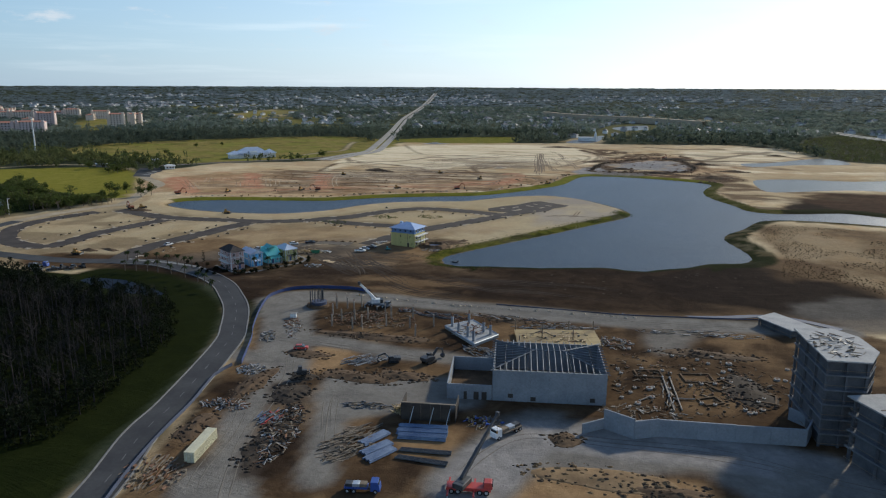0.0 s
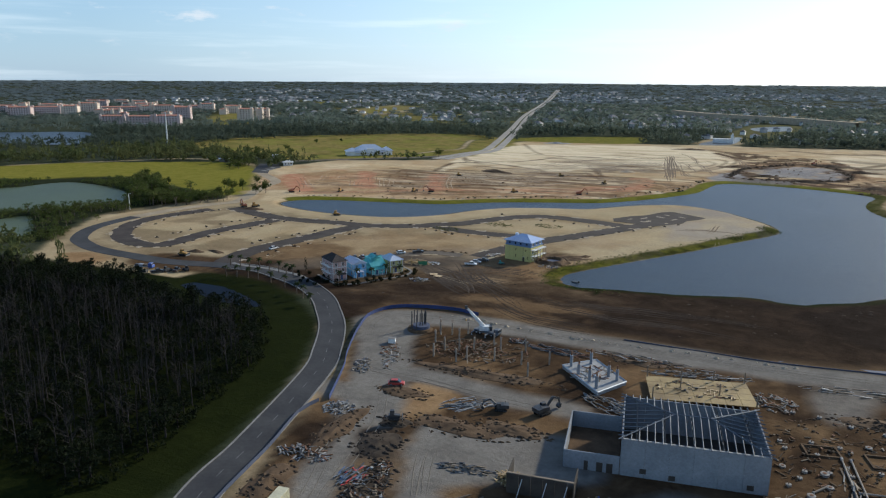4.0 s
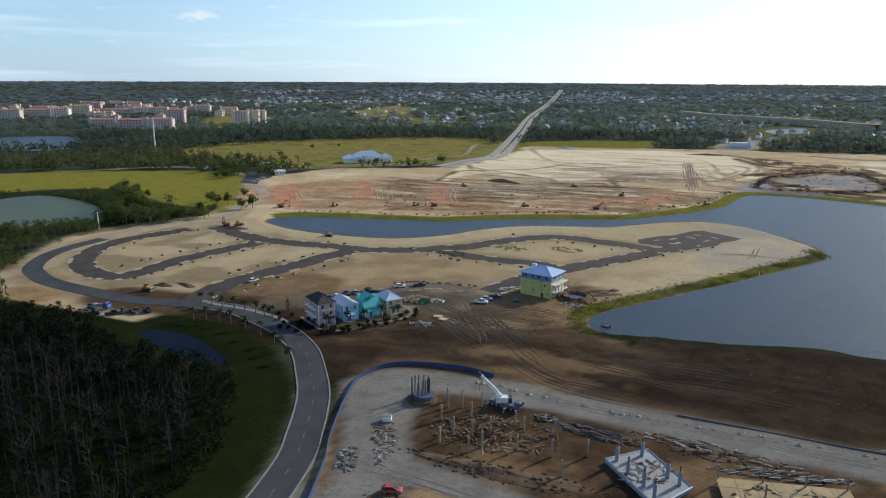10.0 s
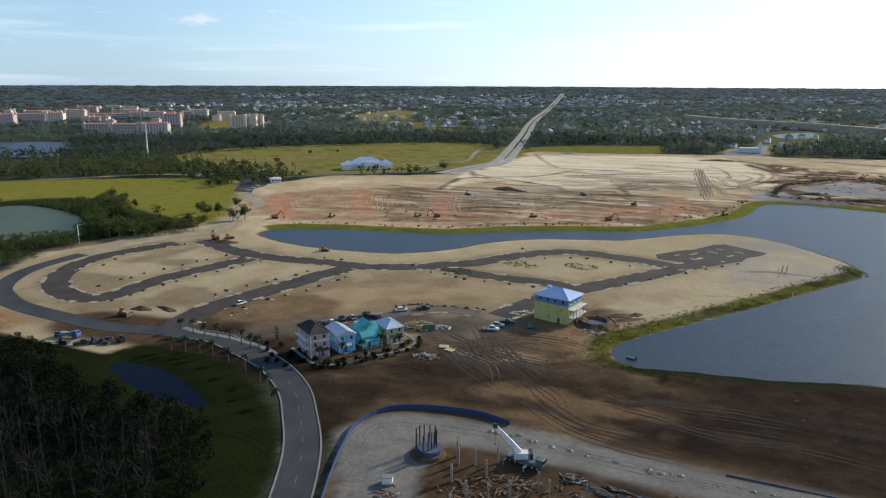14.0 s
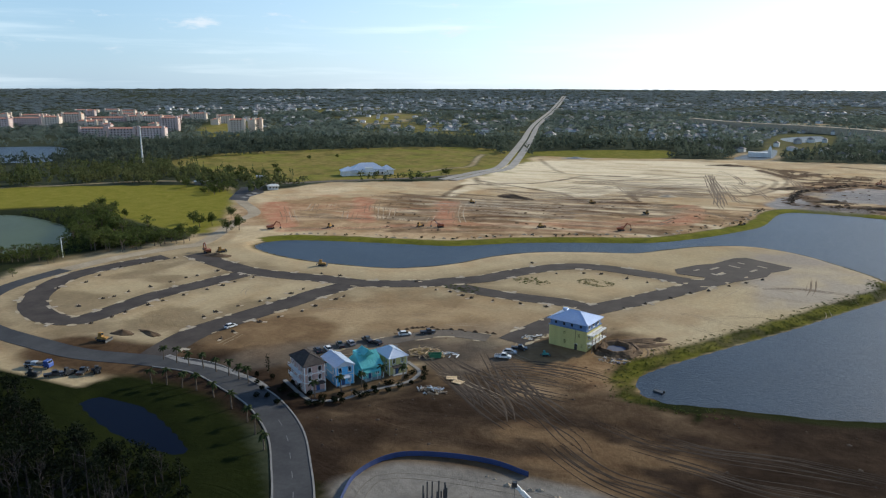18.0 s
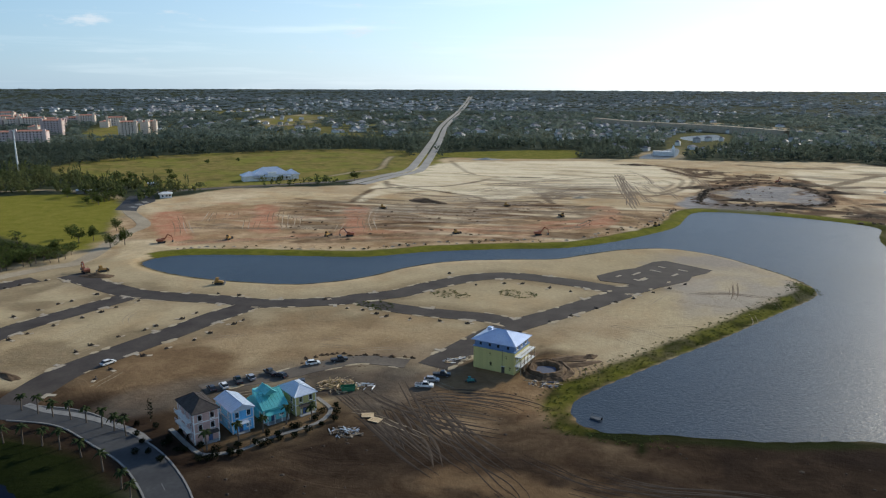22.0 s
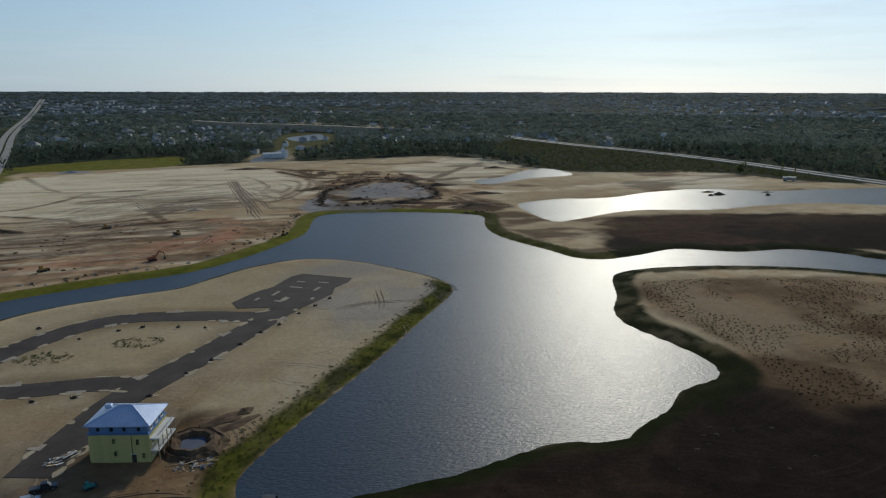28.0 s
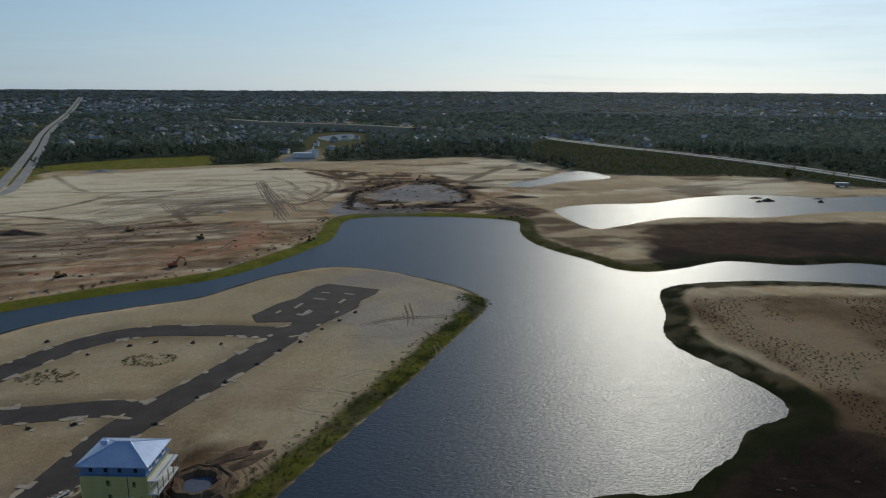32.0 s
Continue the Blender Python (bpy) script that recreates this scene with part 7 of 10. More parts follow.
palms = [palm(4.6, 13, "young palm with a tufted crown beside the road", 1), palm(5.2, 12, "young palm with a tufted crown beside the road", 2)]
spots = [(-166.8, 295.2), (-160.7, 294.8), (-155.3, 294.6), (-149.3, 294.6), (-143.8, 294.2), (-138.0, 293.3), (-133.2, 292.3), (-128.5, 291.0),
         (-155.9, 279.3), (-150.8, 280.3), (-145.3, 280.9), (-139.5, 280.6), (-131.5, 279.0), (-121.6, 275.0), (-112.2, 270.0), (-105.8, 265.2), (-98.5, 259.4),
         (-99.0, 297.0), (-95.5, 303.0), (-92.0, 309.0), (-86.5, 313.0), (-104.0, 290.6)]
for i, (x, y) in enumerate(spots):
    m = placed(x, y, i * 77.0)
    if i < 2:
        palms[i].matrix_basis = m
    else:
        copy_thing(palms[i % 2], m)
shrub_mats = [M_BARK, M_LEAF]


def bush(x, y, r, h, seed, label, material=None):
    global rng
    keep_rng, rng = rng, np.random.default_rng(seed)
    v1, f1 = leaf_cloud(150, (0, 0, h * 0.55), r, 0.42, h / (2 * r))
    rng = keep_rng
    b = thing("bush", label, "bush", "bushes")
    ob = new("foliage", mesh_from("foliage", v1, f1, [material or M_LEAF]))
    ob.parent = b
    rod("stem", (0, 0, -0.2), (0, 0, h * 0.5), 0.07, M_BARK, b, sides=5)
    b.matrix_basis = placed(x, y)
    return b


for i, (x, y) in enumerate(((-122, 289), (-126, 292), (-120, 284), (-116, 290), (-117, 285), (-124, 297), (-112, 283), (-97.5, 291), (-94, 296.5), (-91, 302.5), (-88, 308), (-100, 288), (-130, 297), (-136, 299))):
    bush(x, y, 0.8 + 0.12 * (i % 4), 1.3 + 0.2 * (i % 3), i, "dark clipped shrub in the planting beside the houses", M_LEAF_DARK)
for i in range(26):
    k = 2 + i * (len(WALK) - 6) // 26
    t_ = WALK[k + 1] - WALK[k]
    n_ = np.array([t_[1], -t_[0]]) / np.linalg.norm(t_)
    off = 1.8 + 1.6 * ((i * 7) % 5) / 5
    x, y = WALK[k] + n_ * off * (1 if i % 3 else -0.8)
    bush(float(x), float(y), 0.8 + 0.15 * (i % 5), 1.1 + 0.25 * (i % 4), 200 + i, "dark loose shrub along the curved footpath", M_LEAF_DARK)
cypress = bush(-128, 300, 0.9, 6.5, 90, "tall narrow dark conifer at the end of the row", M_LEAF_DARK)

# ---- parked cars ----
white_car = car(M_CAR_WHITE, "white parked car on bare ground")
dark_car = car(M_CAR_DARK, "dark parked car on bare ground")
silver_car = car(M_CAR_SILVER, "silver parked car on bare ground")
white_pickup = car(M_CAR_WHITE, "white pickup truck on bare ground", True)
dark_pickup = car(M_CAR_DARK, "dark pickup truck on bare ground", True)
red_car = car(M_CAR_RED, "red parked car behind the houses")
kinds = {"w": white_car, "d": dark_car, "s": silver_car, "W": white_pickup, "D": dark_pickup, "r": red_car}
used = set()
for key, x, y, turn in (("d", -124.0, 322.3, 140), ("w", -121.6, 325.1, 140), ("D", -119.6, 329.7, 135), ("s", -117.2, 333.0, 140), ("D", -113.4, 338.2, 150), ("d", -109.0, 337.1, 160), ("r", -105.0, 325.0, 60),
                        ("w", -104.1, 349.3, 35), ("D", -97.2, 354.5, 35), ("W", -63.9, 342.7, 12), ("s", -63.0, 347.6, 12), ("D", -61.2, 352.3, 14), ("w", -168.0, 330.3, 75), ("d", -100.5, 334.5, 120)):
    m = placed(x, y, turn, 0.06)
    if key in used:
        copy_thing(kinds[key], m)
    else:
        kinds[key].matrix_basis = m
        used.add(key)
loader = dozer(painted("teal_machine", (0.05, 0.22, 0.2)), "small teal tracked loader by the villa")
loader.matrix_basis = placed(-51.5, 350.6, 30) @ Matrix.Diagonal((0.6, 0.6, 0.6, 1))

# ---- the lots: drain pits with heaped soil along the new streets ----
def drain_pit():
    p = thing("drain_pit", "small dark soil heap round a lot drain", "drain", "lot drains")
    bm = bmesh.new()
    lump(bm, (0, 0, 0), 1.25, 0.9, 0.75, 5, 4, 10)
    part("soil", bm, M_PILE_DARK, p)
    rod("riser", (0.9, 0.2, 0), (0.9, 0.2, 0.75), 0.16, M_DARK_STEEL, p)
    box("slab", (1.6, 1.2, 0.09), (-1.6, 0.1, 0.05), M_PILE_SAND, p, 0.02)
    return p


PITS_LOOP = [(-274, 341), (-272, 354), (-276, 365), (-279, 381), (-276, 391), (-274, 397), (-269, 407), (-243, 326), (-243, 338), (-241, 342), (-241, 350), (-238, 360), (-236, 370), (-235, 379), (-233, 384), (-230, 395)]
PITS_SOUTH = [(-220, 312), (-219, 321), (-219, 328), (-218, 339), (-217, 346), (-215, 356), (-212, 367), (-210, 375), (-209, 382), (-206, 392), (-186, 336), (-186, 343), (-183, 353), (-179, 362), (-178, 367), (-174, 377), (-173, 385)]
PITS_DIAGONAL = [(-163, 319), (-164, 327), (-162, 340), (-159, 348), (-155, 358), (-154, 366), (-151, 377), (-150, 382), (-180, 411), (-170, 412)]
PITS_EAST = [(-132, 417), (-118, 408), (-111, 408), (-104, 405), (-99, 403), (-89, 403), (-77, 404), (-66, 404), (-93, 474), (-76, 458), (-64, 464), (-56, 466), (-43, 463), (-33, 460), (-20, 438), (-13, 449), (-6, 457), (2, 469), (9, 478), (16, 487), (-29, 425), (-36, 415), (-45, 400)]
first_pit = drain_pit()
for i, (x, y) in enumerate(PITS_LOOP + PITS_SOUTH + PITS_DIAGONAL + PITS_EAST):
    m = placed(x, y, (i * 47) % 360) @ Matrix.Diagonal((*([0.85 + 0.1 * (i % 4)] * 3), 1))
    if i:
        q = copy_thing(first_pit, placed(x, y, (i * 47) % 360))
        q.scale = [0.85 + 0.1 * (i % 4)] * 3
    else:
        first_pit.matrix_basis = m

# pale cuts of bare sand into the edges of the new asphalt
M_CUT = surface("sandy_cut", (0.3, 0.255, 0.19), (0.4, 0.345, 0.265), 0.3, 0.92)


def cut(line, k, side, half, length, z):
    k = min(k, len(line) - 2)
    t = line[k + 1] - line[k]
    ang = math.degrees(math.atan2(t[1], t[0]))
    n = np.array([-t[1], t[0]]) / np.linalg.norm(t)
    x, y = line[k] + n * side * (half - 0.6)
    bm = bmesh.new()
    add_box(bm, (length, 1.6, 0.1), (0, 0, z - 0.03), 0.03)
    add_box(bm, (1.5, 2.6, 0.1), (length * 0.2, side * 1.5, z - 0.035), 0.03)
    ob = part("driveway_cut", bm, M_CUT)
    ob.matrix_basis = Matrix.Translation((x, y, 0)) @ Matrix.Rotation(radians(ang), 4, "Z")
    return tagged(ob, "pale sandy driveway cut in the edge of the street", "driveway", "driveway cuts")


for key, half, gap, z in (("inner", 5.8, 6, 0.1), ("middle", 6.0, 7, 0.12), ("diagonal", 6.3, 6, 0.11), ("spine", 6.0, 7, 0.13), ("lower", 5.4, 6, 0.115)):
    line = ROADS[key]
    for i, k in enumerate(range(3, len(line) - 3, gap)):
        cut(line, k, 1 if i % 2 else -1, half, 3.4 + (i % 3), z)
for i, (x, y, l) in enumerate(((-6, 500, 7), (3, 508, 6), (12, 503, 6), (16, 513, 5), (-2, 490, 5), (6, 517, 4), (-14, 493, 4))):
    isl = box("car_park_island", (l, 1.4, 0.14), (0, 0, 0.16), M_CUT, bevel=0.04)
    isl.matrix_basis = Matrix.Translation((x, y, 0.02)) @ Matrix.Rotation(radians(-28 if i % 2 else 62), 4, "Z")
    tagged(isl, "pale bare planting island in the car park", "traffic island", "car park islands")

# boat at the shore
boat = thing("pontoon_boat", "small dark work boat moored at the lake shore", "boat")
for s in (-1, 1):
    rod("float", (-1.9, s * 0.8, 0.1), (1.9, s * 0.8, 0.1), 0.32, M_DARK_STEEL, boat)
box("deck", (3.8, 2.2, 0.14), (0, 0, 0.48), M_DARK_STEEL, boat, 0.03)
for x in (-1.8, 1.8):
    for y in (-1.0, 1.0):
        rod("rail_post", (x, y, 0.5), (x, y, 1.4), 0.05, M_DULL_STEEL, boat, sides=6)
for y in (-1.0, 1.0):
    rod("rail", (-1.8, y, 1.4), (1.8, y, 1.4), 0.05, M_DULL_STEEL, boat, sides=6)
rod("rail", (-1.8, -1.0, 1.4), (-1.8, 1.0, 1.4), 0.05, M_DULL_STEEL, boat, sides=6)
box("motor", (0.5, 0.5, 0.7), (2.0, 0, 0.7), M_RUBBER, boat, 0.06)
boat.matrix_basis = Matrix.Translation((-12.4, 338.2, -1.1)) @ Matrix.Rotation(radians(-20), 4, "Z") @ Matrix.Diagonal((0.8, 0.8, 0.8, 1))

# machines on the land
exc = excavator(M_ORANGE_PLANT, "orange tracked excavator at work on bare ground")
doz = dozer(M_YELLOW_PLANT, "yellow bulldozer on bare ground")
exc.matrix_basis = placed(-262, 424, 150)
doz.matrix_basis = placed(-189, 425, 20)
for x, y, turn in ((-270, 491, 30), (-175, 542, 200), (-66, 578, 20), (114, 891, 60)):
    copy_thing(exc, placed(x, y, turn))
for x, y, turn in ((-239, 511, 100), (-188, 538, 80), (-192, 642, 10), (-115, 567, 45), (-60, 647, 120), (-106, 678, 30), (3, 630, 70), (-256, 428, 60), (-200, 300, 10)):
    copy_thing(doz, placed(x, y, turn))
for i, (x, y, rx, ry, h, t) in enumerate(((-171, 683, 22, 7, 2.6, 0), (-252, 420, 9, 4, 1.6, 0), (-200, 309, 5, 3, 1.3, 0), (-191, 313, 7, 2, 0.9, 0), (-56, 738, 9, 4, 1.6, 1), (-200, 1019, 18, 7, 2.4, 2), (66, 760, 20, 5, 2.0, 0), (100, 735, 26, 5, 2.2, 0), (40, 830, 24, 6, 2.2, 0),
                                             (150, 830, 22, 6, 2.6, 0), (176, 770, 20, 5, 2.0, 0), (130, 880, 26, 7, 2.4, 0), (148, 712, 22, 5, 2.2, 0), (-20, 1010, 26, 6, 2.0, 0), (250, 960, 16, 5, 2.2, 0), (400, 885, 20, 5, 2.0, 0), (430, 880, 16, 4, 1.6, 0), (372, 735, 17, 7, 2.6, 0), (422, 722, 16, 5, 2.0, 0))):
    heap("earth_mound", x, y, rx, ry, h, (M_PILE_EARTH, M_PILE_SAND, M_RUBBLE)[t], ("long heap of dark brown spoil on bare land", "heap of pale sand on bare land", "heap of grey rubble on bare land")[t], (i * 37) % 50 - 25, 20 + i, "spoil heaps")

# ---- the building site ----
HALL = Matrix.Translation((33.8, 184.1, 0)) @ Matrix.Rotation(radians(8.0), 4, "Z")
hall = thing("concrete_hall", "unroofed grey concrete hall with bare steel roof trusses", "hall")
HW, HD, HH = 30.5, 22.5, 8.8
M_BLOCK = surface("grey_concrete_panel", (0.19, 0.21, 0.235), (0.25, 0.272, 0.3), 0.2, 0.8)
box("floor", (HW, HD, 0.3), (HW / 2, HD / 2, 0.05), M_DARK_PLY, hall)
panel_w = HW / 6
for i in range(6):
    box("wall_panel", (panel_w - 0.04, 0.35, HH + 0.3), ((i + 0.5) * panel_w, 0, HH / 2 - 0.15), M_BLOCK, hall, 0.02)
    box("wall_panel", (panel_w - 0.04, 0.35, HH + 0.3), ((i + 0.5) * panel_w, HD, HH / 2 - 0.15), M_BLOCK, hall, 0.02)
for i in range(4):
    for x in (0, HW):
        box("wall_panel", (0.35, HD / 4 - 0.04, HH + 0.3), (x, (i + 0.5) * HD / 4, HH / 2 - 0.15), M_BLOCK, hall, 0.02)
box("coping", (HW + 0.5, 0.5, 0.15), (HW / 2, 0, HH + 0.07), M_CONCRETE, hall)
for x, z in ((4.8, 1.6), (11.0, 0.9), (27.0, 1.3)):
    box("opening_panel", (1.4, 0.1, 1.2), (x, -0.2, z), M_DARK_PLY, hall)
RZ = 1.8
for i in range(19):
    x = (i + 0.5) * (HW + 1.2) / 19 - 0.6
    reach = min(1.0, min(x + 0.6, HW + 0.6 - x) / (HD / 2))
    for s in (0, 1):
        y0, y1 = (-0.9, HD / 2 * reach) if s == 0 else (HD + 0.9, HD - HD / 2 * reach)
        bm = bmesh.new()
        add_rod(bm, (x, y0, HH + 0.25), (x, y1, HH + 0.25 + RZ * reach), 0.13, sides=4)
        part("rafter", bm, M_DULL_STEEL, hall)
for i in range(11):
    y = (i + 0.5) * HD / 11
    reach = min(1.0, min(y, HD - y) / (HD / 2))
    for x0, x1 in ((-0.9, HD / 2 * reach), (HW + 0.9, HW - HD / 2 * reach)):
        bm = bmesh.new()
        add_rod(bm, (x0, y, HH + 0.25), (x1, y, HH + 0.25 + RZ * reach), 0.14, sides=4)
        part("jack_rafter", bm, M_DULL_STEEL, hall)
rod("ridge_beam", (HD / 2, HD / 2, HH + RZ + 0.25), (HW - HD / 2, HD / 2, HH + RZ + 0.25), 0.2, M_DULL_STEEL, hall, sides=4)
for cx, cy, ex in ((-0.8, -0.8, HD / 2), (HW + 0.8, -0.8, HW - HD / 2), (-0.8, HD + 0.8, HD / 2), (HW + 0.8, HD + 0.8, HW - HD / 2)):
    rod("hip_beam", (cx, cy, HH + 0.25), (ex, HD / 2, HH + RZ + 0.25), 0.17, M_DULL_STEEL, hall, sides=4)
for i in range(5):
    bm = bmesh.new()
    x = HW * (i + 0.5) / 5
    add_rod(bm, (x, 0.2, HH - 0.6), (x, HD - 0.2, HH - 0.6), 0.12, sides=4)
    for k in range(8):
        a, b = 0.2 + k * (HD - 0.4) / 8, 0.2 + (k + 1) * (HD - 0.4) / 8
        z = HH + 0.2 + (1 - abs((a + b) / 2 - HD / 2) / (HD / 2)) * RZ
        add_rod(bm, (x, a, HH - 0.6), (x, (a + b) / 2, z), 0.07, sides=4)
        add_rod(bm, (x, (a + b) / 2, z), (x, b, HH - 0.6), 0.07, sides=4)
    part("truss", bm, M_DARK_STEEL, hall)
hall.matrix_basis = HALL

annex = thing("concrete_annex", "roofless low concrete annex with brown earth floor", "annex")
box("floor", (12.0, 20.0, 0.2), (-6.4, 10, 0.12), M_PILE_EARTH, annex)
for size, at_ in (((12.2, 0.3, 4.5), (-6.4, 0, 2.1)), ((12.2, 0.3, 4.5), (-6.4, 20.2, 2.1)), ((0.3, 20.2, 4.5), (-12.6, 10.1, 2.1))):
    box("wall", size, at_, M_BLOCK, annex, 0.02)
for x, w in ((-7.6, 0.9), (-4.6, 1.4), (-2.4, 1.4)):
    box("doorway", (w, 0.4, 2.3), (x, -0.02, 1.15), M_DARK_PLY, annex)
annex.matrix_basis = HALL

# low stepped retaining wall
bm_pts = [(58.8, 170.4), (63.9, 174.8), (71.3, 170.9), (77.2, 173.9), (95.2, 175.6), (111.4, 177.5), (115.4, 186.8), (110.5, 192.0)]
retain = thing("retaining_wall", "long angled grey concrete retaining wall", "wall")
for i, ((ax, ay), (bx, by)) in enumerate(zip(bm_pts, bm_pts[1:])):
    l, ang = math.hypot(bx - ax, by - ay), math.degrees(math.atan2(by - ay, bx - ax))
    n = max(1, round(l / 4.5))
    for k in range(n):
        f = (k + 0.5) / n
        box("wall_panel", (l / n - 0.03, 0.4, (3.0, 5.6, 5.0, 4.8, 4.7, 4.6, 3.6)[i]), (ax + (bx - ax) * f, ay + (by - ay) * f, (3.0, 5.6, 5.0, 4.8, 4.7, 4.6, 3.6)[i] / 2 - 0.3), M_BLOCK, retain, 0.02, rz=ang)


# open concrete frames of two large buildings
# darkened concrete and block tones: the shade on the frames is in these colours
M_SHADE_SLAB = surface("shaded_concrete", (0.12, 0.128, 0.14), (0.175, 0.183, 0.195), 0.3, 0.85)
M_UNLIT_WALL = surface("unlit_blockwork", (0.07, 0.075, 0.085), (0.12, 0.125, 0.135), 0.3, 0.85)


def frame_block(label, corners, floors, storey, seed):
    r = random.Random(seed)
    t = thing("unfinished_building", label, "building frame", "unfinished frames")
    c = [Vector((x, y)) for x, y in corners]
    mid = sum(c, Vector((0, 0))) / len(c)
    for f in range(1, floors + 1):
        grow = 1.04 if f == floors else 1.0
        bm = bmesh.new()
        lo = [bm.verts.new((*(mid + (p - mid) * grow), f * storey - 0.35)) for p in c]
        hi = [bm.verts.new((*(mid + (p - mid) * grow), f * storey)) for p in c]
        bm.faces.new(lo[::-1])
        bm.faces.new(hi)
        for i in range(len(c)):
            j = (i + 1) % len(c)
            bm.faces.new((lo[i], lo[j], hi[j], hi[i]))
        # top slab in the sunlit concrete, lower floors in the shaded copy
        part("floor_slab", bm, M_CONCRETE if f == floors else M_SHADE_SLAB, t)
    for i in range(len(c)):
        a, b = c[i], c[(i + 1) % len(c)]
        n = max(2, int((b - a).length / 5.5))
        for k in range(n):
            p = mid + (a + (b - a) * k / n - mid) * 0.93
            for f in range(floors):
                box("column", (0.6, 0.6, storey - 0.35), (p.x, p.y, f * storey + (storey - 0.35) / 2), M_UNLIT_WALL, t)
    for f in range(floors):
        for i in range(len(c)):
            a, b = c[i], c[(i + 1) % len(c)]
            p, q = mid + (a - mid) * 0.99, mid + (b - mid) * 0.99
            rod("guard_rail", (p.x, p.y, f * storey + 1.1), (q.x, q.y, f * storey + 1.1), 0.06, M_OLD_WOOD, t, sides=4)
    # dark infill added between the floors stands in for the shaded interior
    for f in range(floors):
        inner = [mid + (p - mid) * 0.88 for p in c]
        bm = bmesh.new()
        lo = [bm.verts.new((p.x, p.y, f * storey)) for p in inner]
        hi = [bm.verts.new((p.x, p.y, (f + 1) * storey - 0.36)) for p in inner]
        for i in range(len(c)):
            bm.faces.new((lo[i], lo[(i + 1) % len(c)], hi[(i + 1) % len(c)], hi[i]))
        part("set_back_wall", bm, M_UNLIT_WALL, t)
    return t


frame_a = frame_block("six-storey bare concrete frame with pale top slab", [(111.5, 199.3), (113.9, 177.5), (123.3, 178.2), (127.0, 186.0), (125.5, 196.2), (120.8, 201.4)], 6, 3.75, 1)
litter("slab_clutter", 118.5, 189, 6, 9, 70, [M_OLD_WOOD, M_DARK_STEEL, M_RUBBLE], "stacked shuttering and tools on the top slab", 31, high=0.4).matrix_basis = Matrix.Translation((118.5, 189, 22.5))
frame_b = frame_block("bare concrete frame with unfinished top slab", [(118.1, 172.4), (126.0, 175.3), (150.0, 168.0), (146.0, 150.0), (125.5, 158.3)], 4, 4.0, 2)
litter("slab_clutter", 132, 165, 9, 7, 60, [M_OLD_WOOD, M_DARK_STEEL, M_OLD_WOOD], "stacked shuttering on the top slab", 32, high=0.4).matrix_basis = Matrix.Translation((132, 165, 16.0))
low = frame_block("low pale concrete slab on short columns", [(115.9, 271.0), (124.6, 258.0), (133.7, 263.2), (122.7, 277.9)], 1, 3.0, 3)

# columns with starter bars
M_DULL_POST = surface("dusty_concrete", (0.22, 0.185, 0.145), (0.34, 0.3, 0.25), 0.5, 0.85, vary=0.25)
column = thing("concrete_column", "bare concrete column with starter bars in brown earth", "column", "columns of the new building")
box("shaft", (0.5, 0.5, 4.6), (0, 0, 2.1), M_DULL_POST, column, 0.03)
for sx in (-0.2, 0.2):
    for sy in (-0.2, 0.2):
        rod("starter_bar", (sx, sy, 4.3), (sx, sy, 5.4), 0.03, M_RUST, column, sides=4)
for i, (x, y) in enumerate(((-40.5, 253.5), (-38.9, 250.2), (-35.2, 251.6), (-30.9, 247.5), (-30.4, 254.6), (-23.2, 241.5), (-22.5, 233.2), (-18.4, 247.4), (-14.0, 235.3), (-15.3, 245.1), (-5.4, 236.0), (-7.4, 246.8), (2.5, 239.5), (-37.5, 242.6), (-32.0, 237.6), (-24.8, 229.8), (-1.0, 228.0), (-33.0, 231.0), (-27.0, 238.0))):
    if i:
        copy_thing(column, placed(x, y, 15))
    else:
        column.matrix_basis = placed(x, y, 15)
ring = thing("pier_foundation", "round grey foundation with a cluster of tall dark bars", "foundation")
rod("base", (0, 0, -0.4), (0, 0, 0.9), 4.6, M_PILE_EARTH, ring, 4.2, 24)
rod("upstand", (0.6, 0, 0.9), (0.6, 0, 2.0), 3.0, M_GREY_CLOTH, ring, 3.0, 18)
for k in range(12):
    a, r = k * 2.4, 1.6 + 2.4 * ((k * 7) % 5) / 5
    rod("tall_bar", (r * math.cos(a), r * math.sin(a), 0.8), (r * math.cos(a) + 0.1, r * math.sin(a), 6.6), 0.16, M_DARK_STEEL, ring, sides=6)
ring.matrix_basis = placed(-47.5, 251.5)

slab = thing("floor_slab", "pale blue-grey concrete slab with short column stubs", "slab")
SLAB = [(6.9, 238.4), (15.5, 247.2), (26.9, 234.0), (20.7, 223.1)]
bm = bmesh.new()
face = bm.faces.new([bm.verts.new((x, y, 0.9)) for x, y in SLAB])
ext = bmesh.ops.extrude_face_region(bm, geom=[face])
bmesh.ops.translate(bm, verts=[v for v in ext["geom"] if isinstance(v, bmesh.types.BMVert)], vec=(0, 0, -1.2))
part("deck", bm, M_CONCRETE, slab)
for k, (x, y, h) in enumerate(((9.5, 238.8, 3.6), (14.6, 243.4, 3.6), (21.4, 235.8, 3.4), (24.2, 233.8, 3.4), (19.8, 226.0, 3.6), (12.9, 234.0, 3.0), (17, 230, 3.6))):
    box("column_stub", (0.8, 0.8, h), (x, y, 0.9 + h / 2), M_BLOCK, slab, 0.03)
    rod("bar_cage", (x, y, 0.9 + h), (x, y, 2.2 + h), 0.25, M_RUST, slab, sides=6)
for (ax, ay), (bx, by) in zip(SLAB, SLAB[1:] + SLAB[:1]):
    rod("edge_form", (ax, ay, 1.0), (bx, by, 1.0), 0.2, M_STEEL, slab, sides=4)

